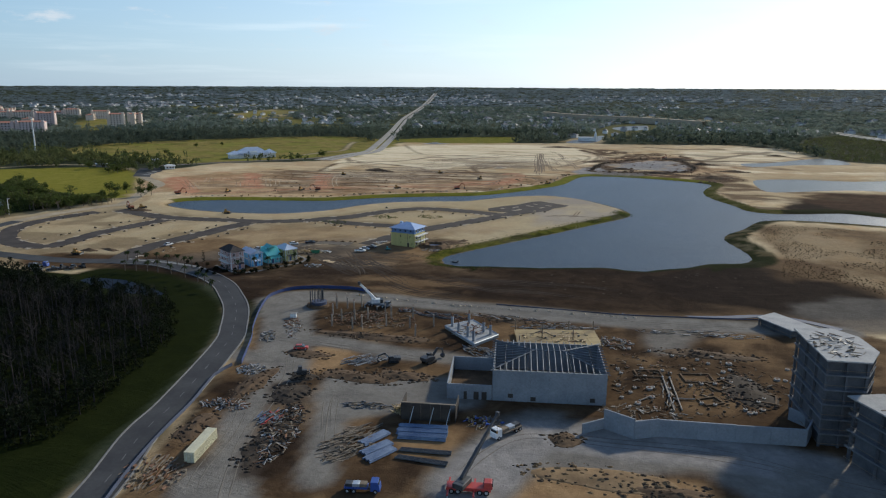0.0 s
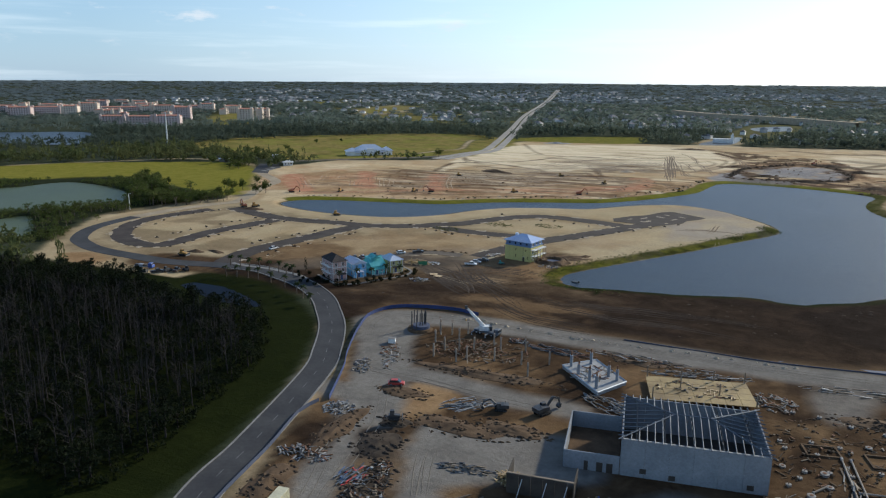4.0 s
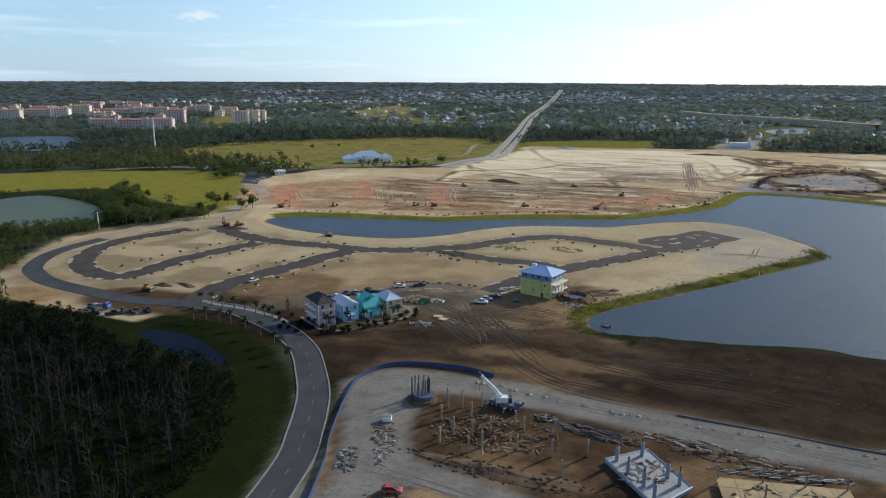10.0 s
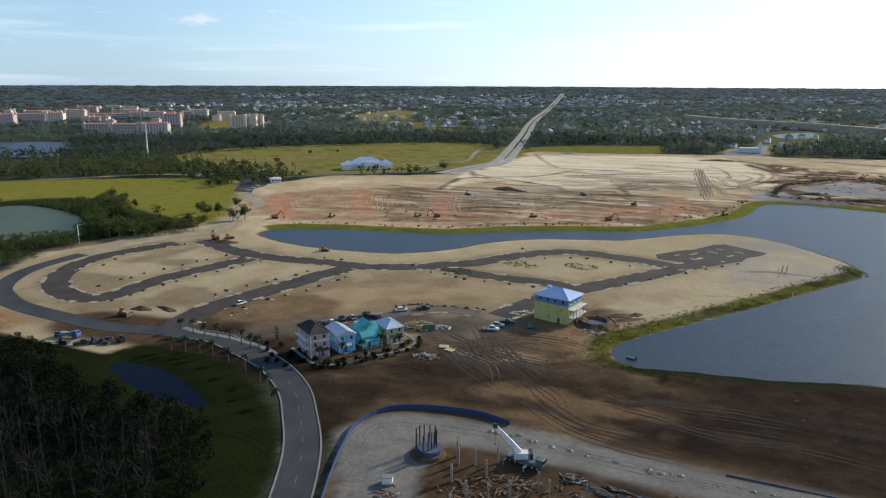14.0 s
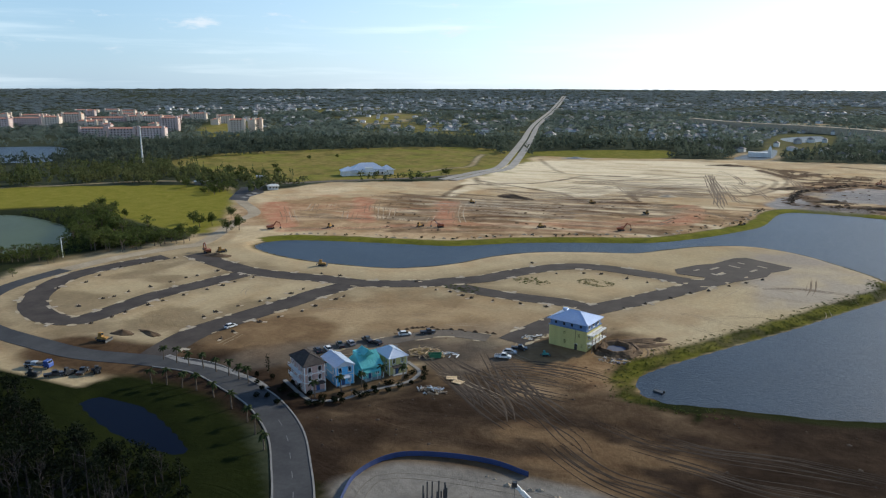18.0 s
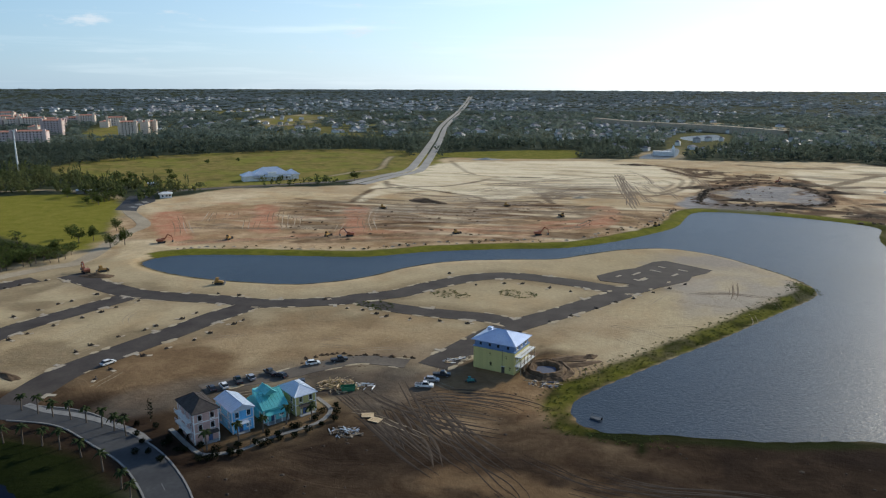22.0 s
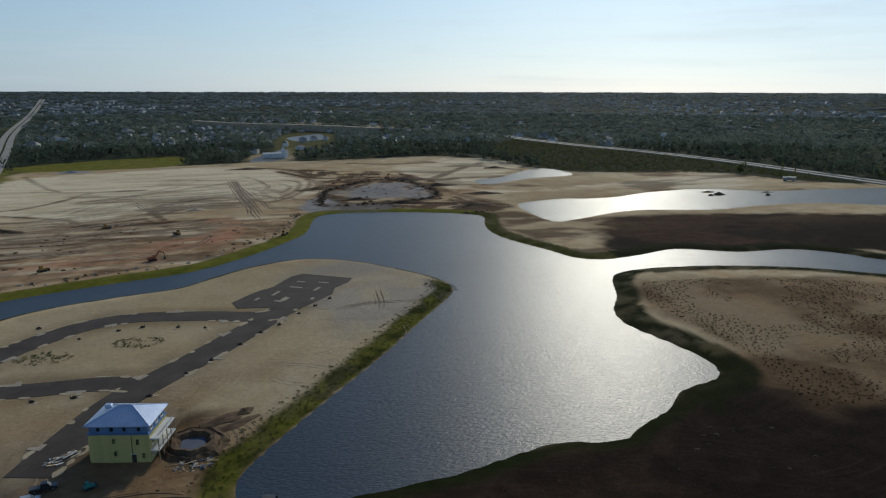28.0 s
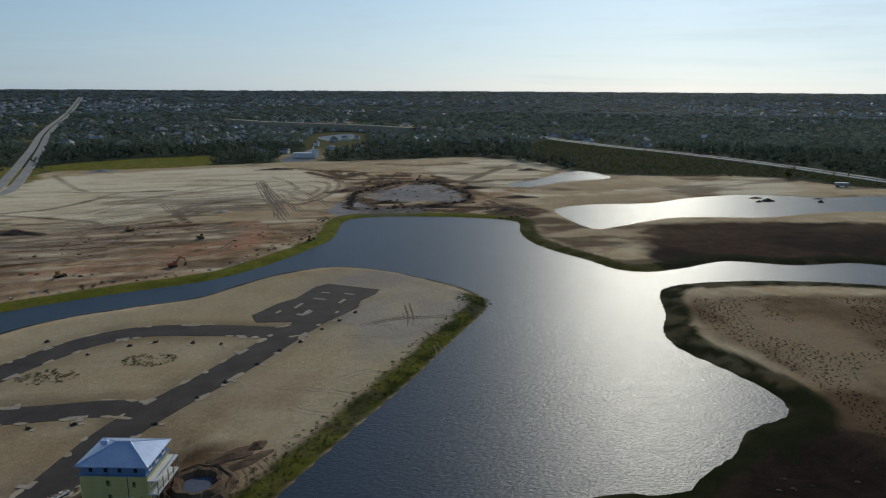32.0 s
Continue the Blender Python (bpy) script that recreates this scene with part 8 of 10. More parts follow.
deck = thing("formwork_deck", "yellow plywood formwork deck with standing posts", "formwork")
DECK = Matrix.Translation((46.8, 235.5, 0)) @ Matrix.Rotation(radians(13), 4, "Z")
for i in range(7):
    for j in range(4):
        box("ply_sheet", (3.94, 3.9, 0.1), (-12 + i * 4.0, -6 + j * 4.0, 1.2), M_YELLOW_PLY, deck)
for i in range(8):
    for j in range(2):
        box("prop", (0.2, 0.2, 1.2), (-13.6 + i * 3.9, -7.4 + j * 14.8, 0.6), M_OLD_WOOD, deck)
for x, y in ((-13.5, 7.6), (-4, 7.6), (5, 7.6), (13.5, 7.6), (-13.5, -7.6), (13.5, -7.6), (5, -2), (-5, 1)):
    box("post", (0.3, 0.3, 3.4), (x, y, 2.9), M_OLD_WOOD, deck)
deck.matrix_basis = DECK

litter("deck_clutter", 46.8, 235.5, 12, 6, 60, [M_OLD_WOOD, M_RUST, M_DARK_STEEL, M_WOOD], "boards, bars and tools on the formwork deck", 71, 13, (0.6, 3.0), 0.3).matrix_basis = DECK @ Matrix.Translation((0, 0, 1.27))
litter("slab_tools", 17, 236, 6.5, 5.0, 45, [M_STEEL, M_DULL_STEEL, M_OLD_WOOD, M_RUST], "bars and shutter boards on the concrete slab", 72, 40, (1.0, 4.0), 0.3).matrix_basis = Matrix.Translation((17, 235.5, 0.92)) @ Matrix.Rotation(radians(40), 4, "Z")
litter("deck_side_scrap", 66, 238, 6, 6, 90, [M_DULL, M_OLD_WOOD, M_RUST, M_DARK_STEEL], "sheets, crates and bars beside the formwork deck", 73, 0, (0.8, 4), 1.0)
litter("site_edge_scrap", 30, 255, 20, 3, 80, [M_DARK_STEEL, M_OLD_WOOD, M_RUST, M_DULL], "dark mesh, crates and boards along the haul road", 74, -4, (1, 4), 0.9, 0.0)
litter("west_edge_scrap", -46, 226, 3, 12, 90, [M_OLD_WOOD, M_RUBBLE, M_RUST, M_DULL], "brush, boards and rubble along the fence", 75, 25, (0.6, 3), 0.8)

# dark shuttering wall with raking props
shutter = thing("shuttering_wall", "dark plywood shuttering wall with pale raking props", "formwork")
for k in range(5):
    box("panel", (2.5, 0.2, 4.6), (-5.2 + k * 2.55, 0, 2.3), M_DARK_PLY, shutter, 0.02)
box("return_panel", (0.2, 7.0, 4.6), (7.6, 3.3, 2.3), M_DARK_PLY, shutter, 0.02)
box("return_panel", (0.2, 7.0, 4.4), (-6.5, 3.5, 2.2), M_DARK_PLY, shutter, 0.02)
box("top_plank", (14.2, 0.5, 0.12), (0.5, 0.3, 4.68), M_OLD_WOOD, shutter)
for x in (-4, 1.2, 5.5):
    rod("raking_prop", (x, -2.2, 0.1), (x + 0.8, -0.15, 3.8), 0.09, M_STEEL, shutter, sides=6)
shutter.matrix_basis = placed(19.3, 167.6, 6)


# stacks of steel and timber
def pipe_stack(name, label, n, rows, r, length, material, group=""):
    s = thing(name, label, "stack", group)
    k = 0
    for j in range(rows):
        for i in range(n - j):
            rod("pipe", (-length / 2 + 0.13 * ((i * 5 + j) % 4), (i - (n - j) / 2) * 2.05 * r, r + j * 1.75 * r), (length / 2 + 0.15 * ((i * 3) % 3), (i - (n - j) / 2) * 2.05 * r, r + j * 1.75 * r), r, material, s, sides=8)
    for x in (-length * 0.3, length * 0.3):
        box("bearer", (0.25, n * 2.1 * r, 0.12), (x, 0, 0.0), M_OLD_WOOD, s)
    return s


for i, (x, y, t, ln) in enumerate(((19.8, 163.0, 8, 12.5), (20.2, 160.6, 8, 12.8), (20.8, 158.2, 7, 12.0))):
    pipe_stack("steel_stack", "stack of blue-painted steel sections", 7, 3, 0.17, ln, M_PIPE, "steel stacks").matrix_basis = placed(x, y, t, 0.08)
for i, (x, y, t) in enumerate(((23.3, 152.0, 5), (23.6, 147.8, -2))):
    pipe_stack("beam_row", "row of long dark steel beams on the ground", 4, 1, 0.22, 12.5, M_DARK_STEEL, "beam rows").matrix_basis = placed(x, y, t, 0.08)
for i, (x, y, t) in enumerate(((9.5, 155.0, 62), (11.6, 150.4, 58), (13.4, 147.8, 60))):
    pipe_stack("pipe_bundle", "loose bundle of grey-blue steel tubes", 9, 2, 0.16, 8.5, M_PIPE, "tube bundles").matrix_basis = placed(x, y, t, 0.08)
litter("lumber_field", 4.5, 152, 5.5, 10, 150, [M_OLD_WOOD, M_OLD_WOOD, M_OLD_WOOD, M_OLD_WOOD], "strewn timber baulks and boards on sand", 41, -12, (2, 6), 1.2, 1.1)
litter("yellow_timber", 12.5, 172, 3.5, 3.0, 70, [M_YELLOW_PLY, M_WOOD], "heap of yellow shuttering timber", 42, 0, (1.5, 4), 1.6)
litter("pallet_rows", 1.0, 172, 6.5, 2.2, 60, [M_DARK_STEEL, M_OLD_WOOD, M_DULL_STEEL], "low rows of dark crates and boards", 43, 8, (1, 3), 1.0, 0.1)
litter("white_planks", -10.5, 203, 7.0, 4.0, 55, [M_DULL, M_DULL_STEEL, M_DULL], "long white roof sheets lying on brown earth", 44, 20, (3, 7), 0.6, 0.45)
litter("gravel_scraps", -41, 187, 4.5, 4.0, 110, [M_RUBBLE, M_DULL_STEEL, M_DULL], "heap of pale rubble beside the road", 45, 0, (0.5, 2), 1.3)
litter("roadside_scraps", -50, 215, 3.0, 6.0, 70, [M_RUBBLE, M_OLD_WOOD, M_DULL_STEEL], "strewn rubble beside the haul road", 46, 20, (0.5, 3), 0.7)
litter("wire_coils", -36, 163, 7.0, 3.5, 90, [M_RUBBLE, M_RUST, M_DULL, M_DARK_STEEL], "scrap mesh, buckets and rubble by the road", 47, 0, (0.6, 3), 0.8)
litter("roadside_timber", -33, 128, 7.0, 8.0, 140, [M_OLD_WOOD, M_OLD_WOOD, M_RUST], "loose timber and brush beside the road", 48, 60, (1, 4), 0.7, 0.6)
litter("island_scrap", -14.5, 153, 4.5, 16, 320, [M_RUST, M_DARK_STEEL, M_PILE_DARK, M_PILE_EARTH, M_PILE_DARK, M_DULL, M_OLD_WOOD], "long island of mixed scrap, drums and sheets", 49, 12, (0.7, 3.0), 1.7)
litter("blue_sheet_pile", -20.5, 159, 3.5, 3.5, 40, [M_PIPE, M_DULL_STEEL, M_CAR_RED], "pile of blue and silver roof sheets", 50, 0, (2, 4.5), 1.4, 1.3)
litter("hall_yard_scrap", 34, 170, 5, 3.5, 60, [M_BLUE, M_YELLOW_PLY, M_DULL_STEEL, M_OLD_WOOD], "site tools and crates before the hall", 51, 0, (0.8, 2.5), 1.2)
litter("column_field_scrap", -22, 241, 17, 10, 260, [M_OLD_WOOD, M_RUST, M_PILE_EARTH, M_PILE_EARTH], "shuttering timber strewn among the columns", 52, 10, (1, 4), 0.9)
litter("mesh_rows", 2.5, 251.5, 11, 3.0, 110, [M_DARK_STEEL, M_DARK_STEEL, M_RUST], "rows of dark reinforcing mesh on the ground", 53, -8, (2, 6), 0.7, 0.0)
litter("crate_scrap", -12.5, 254.5, 3.0, 2.2, 45, [M_RUST, M_DARK_STEEL, M_DULL], "crates and tools by the haul road", 54, 0, (0.8, 2), 1.4)
litter("deck_edge_scrap", 45, 249, 16, 2.5, 90, [M_OLD_WOOD, M_DARK_STEEL, M_RUBBLE, M_DULL], "strewn boards and crates behind the yellow deck", 55, 10, (1, 4), 1.0, 0.2)
litter("slab_frames", 25, 218, 8, 4, 80, [M_DULL_STEEL, M_OLD_WOOD, M_DULL_STEEL], "stacked steel shutter frames beside the slab", 56, -30, (2, 6), 1.2, 0.0)
litter("foundation_field", 88, 212, 26, 24, 420, [M_OLD_WOOD, M_PILE_EARTH, M_RUST, M_PILE_DARK, M_PILE_EARTH, M_PILE_DARK], "brown foundation ground strewn with boards and blocks", 57, 0, (0.6, 2.4), 0.5)
litter("long_planks", 81.5, 198, 2.0, 10, 26, [M_DULL_STEEL, M_OLD_WOOD, M_OLD_WOOD], "long pale planks and rails in a row", 58, 0, (3, 8), 0.8, 1.52)
litter("far_boards", 95, 255, 22, 4, 70, [M_DULL, M_OLD_WOOD, M_DULL_STEEL], "pale boards lying along the haul road", 59, 4, (2, 6), 0.6, 0.1)
litter("wall_scrap", 74, 186, 12, 5, 90, [M_OLD_WOOD, M_RUBBLE, M_OLD_WOOD], "rubble and boards behind the retaining wall", 60, 0, (0.6, 3), 0.8)

cap = thing("pile_cap", "pale round concrete pile cap set in brown earth", "pile cap", "pile caps")
rod("cap", (0, 0, -0.2), (0, 0, 0.45), 0.6, M_RUBBLE, cap, sides=12)
rod("centre_bar", (0, 0, 0.4), (0, 0, 1.0), 0.1, M_RUST, cap, sides=5)
rr = random.Random(11)
n = 0
for i in range(8):
    for j in range(7):
        if rr.random() < 0.5:
            m = placed(68 + i * 5.2 + rr.uniform(-2.6, 2.6), 192 + j * 6.5 + rr.uniform(-3, 3), rr.uniform(0, 90))
            if n:
                copy_thing(cap, m)
            else:
                cap.matrix_basis = m
            n += 1

# brown heaps between the haul roads
MOUNDS = ((-23.5, 186, 5, 3.2, 1.6, M_PILE_DARK), (-22, 174, 5.5, 7, 1.5, M_PILE_DARK), (-15, 150, 5, 15, 1.2, M_PILE_DARK), (-8, 190, 13, 4.5, 1.3, M_PILE_EARTH), (-14, 224, 22, 3.5, 1.6, M_PILE_EARTH), (5, 194, 9, 4, 1.4, M_PILE_EARTH), (55, 166, 5, 3.5, 1.2, M_PILE_EARTH), (66, 150, 18, 5.0, 0.8, M_PILE_TAN),
                                             (80, 147, 12, 3.5, 1.5, M_PILE_EARTH), (-35, 178, 4, 12, 1.2, M_PILE_EARTH), (-36, 150, 4, 9, 1.4, M_PILE_EARTH), (95, 235, 16, 4, 1.5, M_PILE_EARTH), (-30, 203, 8, 3.5, 1.0, M_PILE_EARTH), (103, 208, 7, 12, 1.6, M_PILE_DARK), (29, 252, 8, 2.6, 1.2, M_PILE_EARTH))
clod_sets = {M_PILE_EARTH: bmesh.new(), M_PILE_DARK: bmesh.new(), M_PILE_TAN: bmesh.new()}
rk = random.Random(88)
for i, (x, y, rx, ry, h, mat_) in enumerate(MOUNDS):
    heap("earth_mound", x, y, rx, ry, h * 0.6, mat_, "uneven heap of dug earth on the building site", 0, 60 + i, "earth heaps on the site")
    for k in range(int(14 + 1.6 * rx * ry)):
        a, f = rk.uniform(0, 6.283), math.sqrt(rk.uniform(0, 1.5))
        px, py, c = x + rx * f * math.cos(a), y + ry * f * math.sin(a), rk.uniform(0.25, 0.85)
        clods = clod_sets[mat_ if rk.random() < 0.7 else M_PILE_DARK]
        lump(clods, (px, py, land(px, py) + h * 0.6 * max(0.0, 1 - f) ** 1.25 - 0.05), c * rk.uniform(1, 2), c, 0.55 * c, i * 100 + k, 2, 6)
for mat_, clods in clod_sets.items():
    tagged(part("clods", clods, mat_), "loose clods of dug earth over the site heaps", "clods", kind="stuff")

# machines and vehicles of the site
crane = mobile_crane(M_DULL_STEEL, M_WHITE, "grey mobile crane with a short white boom", 48, 215, 9)
crane.matrix_basis = placed(-24.2, 256.6, -12)
red_crane = mobile_crane(M_CAR_RED, M_DARK_STEEL, "red mobile crane with outriggers and dark boom", 24, 66, 19)
red_crane.matrix_basis = placed(36.8, 138.0, 8)
lorry(M_CAR_WHITE, M_OLD_WOOD, "flatbed lorry with tools on a sandy track").matrix_basis = placed(40.5, 165.5, 235)
lorry(M_BLUE, M_BLUE, "blue tipper lorry parked on pale ground", "tipper_lorry", 5.0).matrix_basis = placed(14.8, 132.6, 10)
dark_exc = excavator(M_DARK_STEEL, "dark excavator standing beside an earth heap", 0.8)
dark_exc.matrix_basis = placed(-1.0, 203.5, 200)
copy_thing(dark_exc, placed(9.8, 206.0, 60))
for o in (dark_exc,):
    o.scale = (0.8, 0.8, 0.8)
tele = dozer(M_DARK_STEEL, "dark tracked machine on the haul road")
tele.matrix_basis = placed(-23.4, 185.0, 25, 1.2) @ Matrix.Diagonal((0.8, 0.8, 0.8, 1))
site_car = copy_thing(red_car, placed(-33.7, 206.4, 20, 0.05))
container = thing("shipping_container", "pale yellow-grey long shipping container by the road", "container")
M_CONT = painted("cream_container", (0.55, 0.52, 0.36), 0.6)
box("body", (12.2, 2.44, 2.6), (0, 0, 1.35), M_CONT, container)
bm = bmesh.new()
for k in range(40):
    for s in (-1, 1):
        add_box(bm, (0.14, 0.06, 2.3), (-5.85 + k * 0.3, s * 1.235, 1.35))
part("corrugation", bm, M_CONT, container)
for s in (-0.61, 0.61):
    d = box("door", (0.06, 1.18, 2.4), (-6.12, s, 1.35), M_CONT, container)
    rod("lock_bar", (-6.18, s, 0.3), (-6.18, s, 2.4), 0.03, M_STEEL, d, sides=5)
container.matrix_basis = placed(-28.2, 139.6, 97)
small_box = thing("site_cabin", "small white box cabin on the haul road verge", "cabin")
box("body", (2.4, 1.8, 1.6), (0, 0, 0.85), M_WHITE, small_box, 0.04)
box("lid", (2.5, 1.9, 0.1), (0, 0, 1.7), M_KERB, small_box, 0.02)
small_box.matrix_basis = placed(-50.5, 236, 20)
row = [lorry(M_BLUE, M_STEEL, "blue lorry among parked dark machines")]
row[0].matrix_basis = placed(-199, 274, 15)
for i, (x, y) in enumerate(((-194.6, 268.6), (-188.3, 271.0), (-185.2, 273.8), (-182.0, 276.4), (-178.0, 278.4))):
    copy_thing(dark_pickup if i % 2 else tele, placed(x, y, 25 + 30 * i))

# fences of the site
def fence(name, line, h, cloth, label, gap):
    f = thing(name, label, "fence")
    v, fc = ribbon_verts(line, 0.04, -0.04, 0.05, h)
    part_ob = new("cloth", mesh_from("cloth", v, fc, [cloth]))
    part_ob.parent = f
    d = np.r_[0, np.cumsum(np.linalg.norm(np.diff(line, axis=0), axis=1))]
    for s in np.arange(0, d[-1], gap):
        x, y = np.interp(s, d, line[:, 0]), np.interp(s, d, line[:, 1])
        rod("post", (x, y, -0.3), (x, y, h + 0.1), 0.05, M_DARK_STEEL, f, sides=5)
    return f


fence("screen_fence", smooth_line(BLUE_FENCE, 2.0), 1.4, M_BLUE_CLOTH, "blue cloth site fence curving along the haul road", 4.0)
DITCH = smooth_line([(29, 271.5), (51, 270), (73, 270.5), (101, 275), (120, 281.5), (133, 279), (144, 272)], 3.0)
band("ditch_liner", DITCH, 2.0, -1.2, -0.4, 0.12, M_GREY_CLOTH, "dark blue-grey liner strip along the edge of the soil", "liner")
fence("silt_fence", smooth_line(SILT_FENCE, 3.0), 0.5, M_GREY_CLOTH, "dark blue-grey silt fence beside dark soil", 5.0)
fence("road_fence", smooth_line([(-33, 108), (-38, 125), (-42, 143), (-45, 162), (-49, 180), (-48, 188)], 3.0), 1.1, M_GREY_CLOTH, "low dark silt fence along the road", 5.0)
ridge_line = smooth_line([(-44, 270), (-20, 268), (5, 265.5), (40, 266.5), (75, 267)], 1.5)
bm = bmesh.new()
rr = random.Random(77)
for i, (x, y) in enumerate(ridge_line):
    if rr.random() < 0.55:
        x, y, k = x + rr.uniform(-1, 1), y + rr.uniform(-0.8, 0.8), rr.uniform(0.4, 1.1)
        lump(bm, (x, y, land(x, y)), 1.3 * k, 0.9 * k, 0.6 * k, i, 3, 8)
tagged(part("spoil_ridge", bm, M_PILE_SAND), "ridge of small uneven sand heaps along the haul road", "heaps", kind="stuff")

# round pile caps, footings and pipes in the dug yard east of the hall
cap = thing("pile_cap", "pale round concrete pile cap in brown earth", "pile cap", "pile caps of the new building")
rod("cap", (0, 0, -0.3), (0, 0, 0.45), 0.8, M_RUBBLE, cap, sides=12)
rod("socket", (0, 0, 0.4), (0, 0, 0.55), 0.35, M_RUST, cap, sides=8)
rc = random.Random(31)
PIT_YARD = np.array(PIT_YARD_LINE, float)
lo, hi = PIT_YARD.min(0), PIT_YARD.max(0)
n = 0
while n < 14:
    x, y = rc.uniform(lo[0], hi[0]), rc.uniform(lo[1], hi[1])
    if not inside(np.array([x]), np.array([y]), PIT_YARD)[0]:
        continue
    if n:
        q = copy_thing(cap, placed(x, y, rc.uniform(0, 90)))
        q.scale = [rc.uniform(0.7, 1.25)] * 3
    else:
        cap.matrix_basis = placed(x, y)
    n += 1
for a, b in zip(TRENCH_PIPES[:-1:2], TRENCH_PIPES[1::2]):
    pipe = thing("trench_pipe", "long pale pipe laid in brown earth", "pipe", "pipes in the dug yard")
    (ax, ay), (bx_, by_) = a, b
    rod("pipe", (0, 0, 0.35), (bx_ - ax, by_ - ay, 0.35), 0.22, M_DULL_POST, pipe, sides=8)
    rod("collar", (0, 0, 0.35), ((bx_ - ax) * 0.04, (by_ - ay) * 0.04, 0.35), 0.32, M_CONCRETE, pipe, sides=8)
    pipe.matrix_basis = placed(ax, ay)
for cx, cy, w, d, turn in FOOTINGS:
    foot = thing("footing", "shallow earth-stained concrete footing frame", "footing", "footings in the dug yard")
    for s in (-1, 1):
        box("side_beam", (w, 0.5, 0.5), (0, s * d / 2, 0.15), M_PILE_EARTH, foot, 0.04)
        box("end_beam", (0.5, d - 0.5, 0.5), (s * (w / 2 - 0.25), 0, 0.15), M_PILE_EARTH, foot, 0.04)
    foot.matrix_basis = placed(cx, cy, turn)

# ---- far buildings, poles and trees ----
M_CREAM = painted("cream_render", (0.62, 0.52, 0.42), 0.8, 0.12)
M_GREYPINK = painted("grey_pink_render", (0.52, 0.41, 0.38), 0.8, 0.15)
M_TERRACOTTA = surface("terracotta_roof", (0.4, 0.16, 0.1), (0.48, 0.22, 0.14), 0.2, 0.8)


def hotel(label, w, d, h, wall, floors):
    t = thing("hotel_block", label, "hotel", "hotel village")
    box("wall", (w, d, h), (0, 0, h / 2), wall, t)
    roof_mesh("roof", w, d, h, 2.0, M_TERRACOTTA, t, "hip", 0.8, 0)
    for s in (-1, 1):
        box("tower", (4.0, 4.0, h + 3.5), (s * (w / 2 - 2.4), -d / 2, (h + 3.5) / 2), wall, t)
    for f in range(floors):
        z = (f + 0.55) * h / floors
        box("ledge", (w + 0.4, d + 0.4, 0.3), (0, 0, (f + 1) * h / floors - 0.2), M_WHITE, t)
        n = max(2, int(w / 5))
        for k in range(n):
            box("window", (1.8, 0.2, h / floors * 0.5), ((k + 0.5) * w / n - w / 2, -d / 2 - 0.06, z), M_GLASS, t)
    return t


for x, y, w, h, turn, wall, floors in ((-904, 1233, 32, 25, 30, 0, 7), (-888, 1258, 14, 24.5, 30, 0, 7), (-893, 1285, 15, 24, 30, 0, 7), (-1350, 1190, 35, 23, 31, 0, 6), (-1376, 1262, 42, 27, 31, 0, 7), (-1306, 1366, 28, 19, 32, 0, 5), (-1273, 1388, 48, 20, 32, 0, 5),
                                       (-1052, 1214, 36, 26, 30, 1, 7), (-1059, 1042, 47, 15, 30, 1, 4), (-980, 1032, 48, 17, 29, 1, 4), (-938, 1056, 46, 18, 29, 1, 5), (-1422, 1121, 51, 21, 31, 1, 5), (-1413, 1182, 61, 20, 31, 1, 5), (-1359, 1335, 89, 16, 32, 1, 4), (-1847, 1700, 66, 13, 34, 0, 3), (-1826, 1773, 42, 12, 35, 0, 3), (-1560, 1180, 60, 20, 31, 1, 5), (-1500, 1260, 50, 22, 31, 0, 5)):
    b = hotel(("cream" if wall == 0 else "grey-pink") + " hotel block with terracotta roof, far off", w, 16, h, (M_CREAM, M_GREYPINK)[wall], floors)
    b.matrix_basis = placed(x, y, turn)

club = thing("clubhouse", "white clubhouse with pale metal roofs and wide porches", "clubhouse")
box("wall", (32, 18, 6), (0, 0, 3), M_WHITE, club)
roof_mesh("roof", 32, 18, 6, 6.0, M_PALE_ROOF, club, "hip", 1.5, 2.0)
box("wing", (14, 14, 5), (-20, -3, 2.5), M_WHITE, club)
roof_mesh("wing_roof", 14, 14, 5, 4.0, M_PALE_ROOF, club, "hip", 1.2, 2.0).location = (-20, -3, 0)
box("wing", (12, 12, 5), (20, -2, 2.5), M_WHITE, club)
roof_mesh("wing_roof", 12, 12, 5, 4.5, M_PALE_ROOF, club, "hip", 1.2, 2.0).location = (20, -2, 0)
box("gable_front", (8, 3, 8), (0, -9.5, 4), M_WHITE, club)
box("porch_roof", (36, 4, 0.4), (0, -11, 4.0), M_PALE_ROOF, club, rx=8)
for k in range(9):
    rod("porch_post", (-16 + k * 4, -12.5, 0), (-16 + k * 4, -12.5, 3.9), 0.2, M_WHITE, club, sides=6)
for k in range(8):
    box("window", (1.6, 0.15, 2.0), (-14 + k * 4, -9.06, 2.2), M_GLASS, club)
club.matrix_basis = placed(-357, 768, 40)

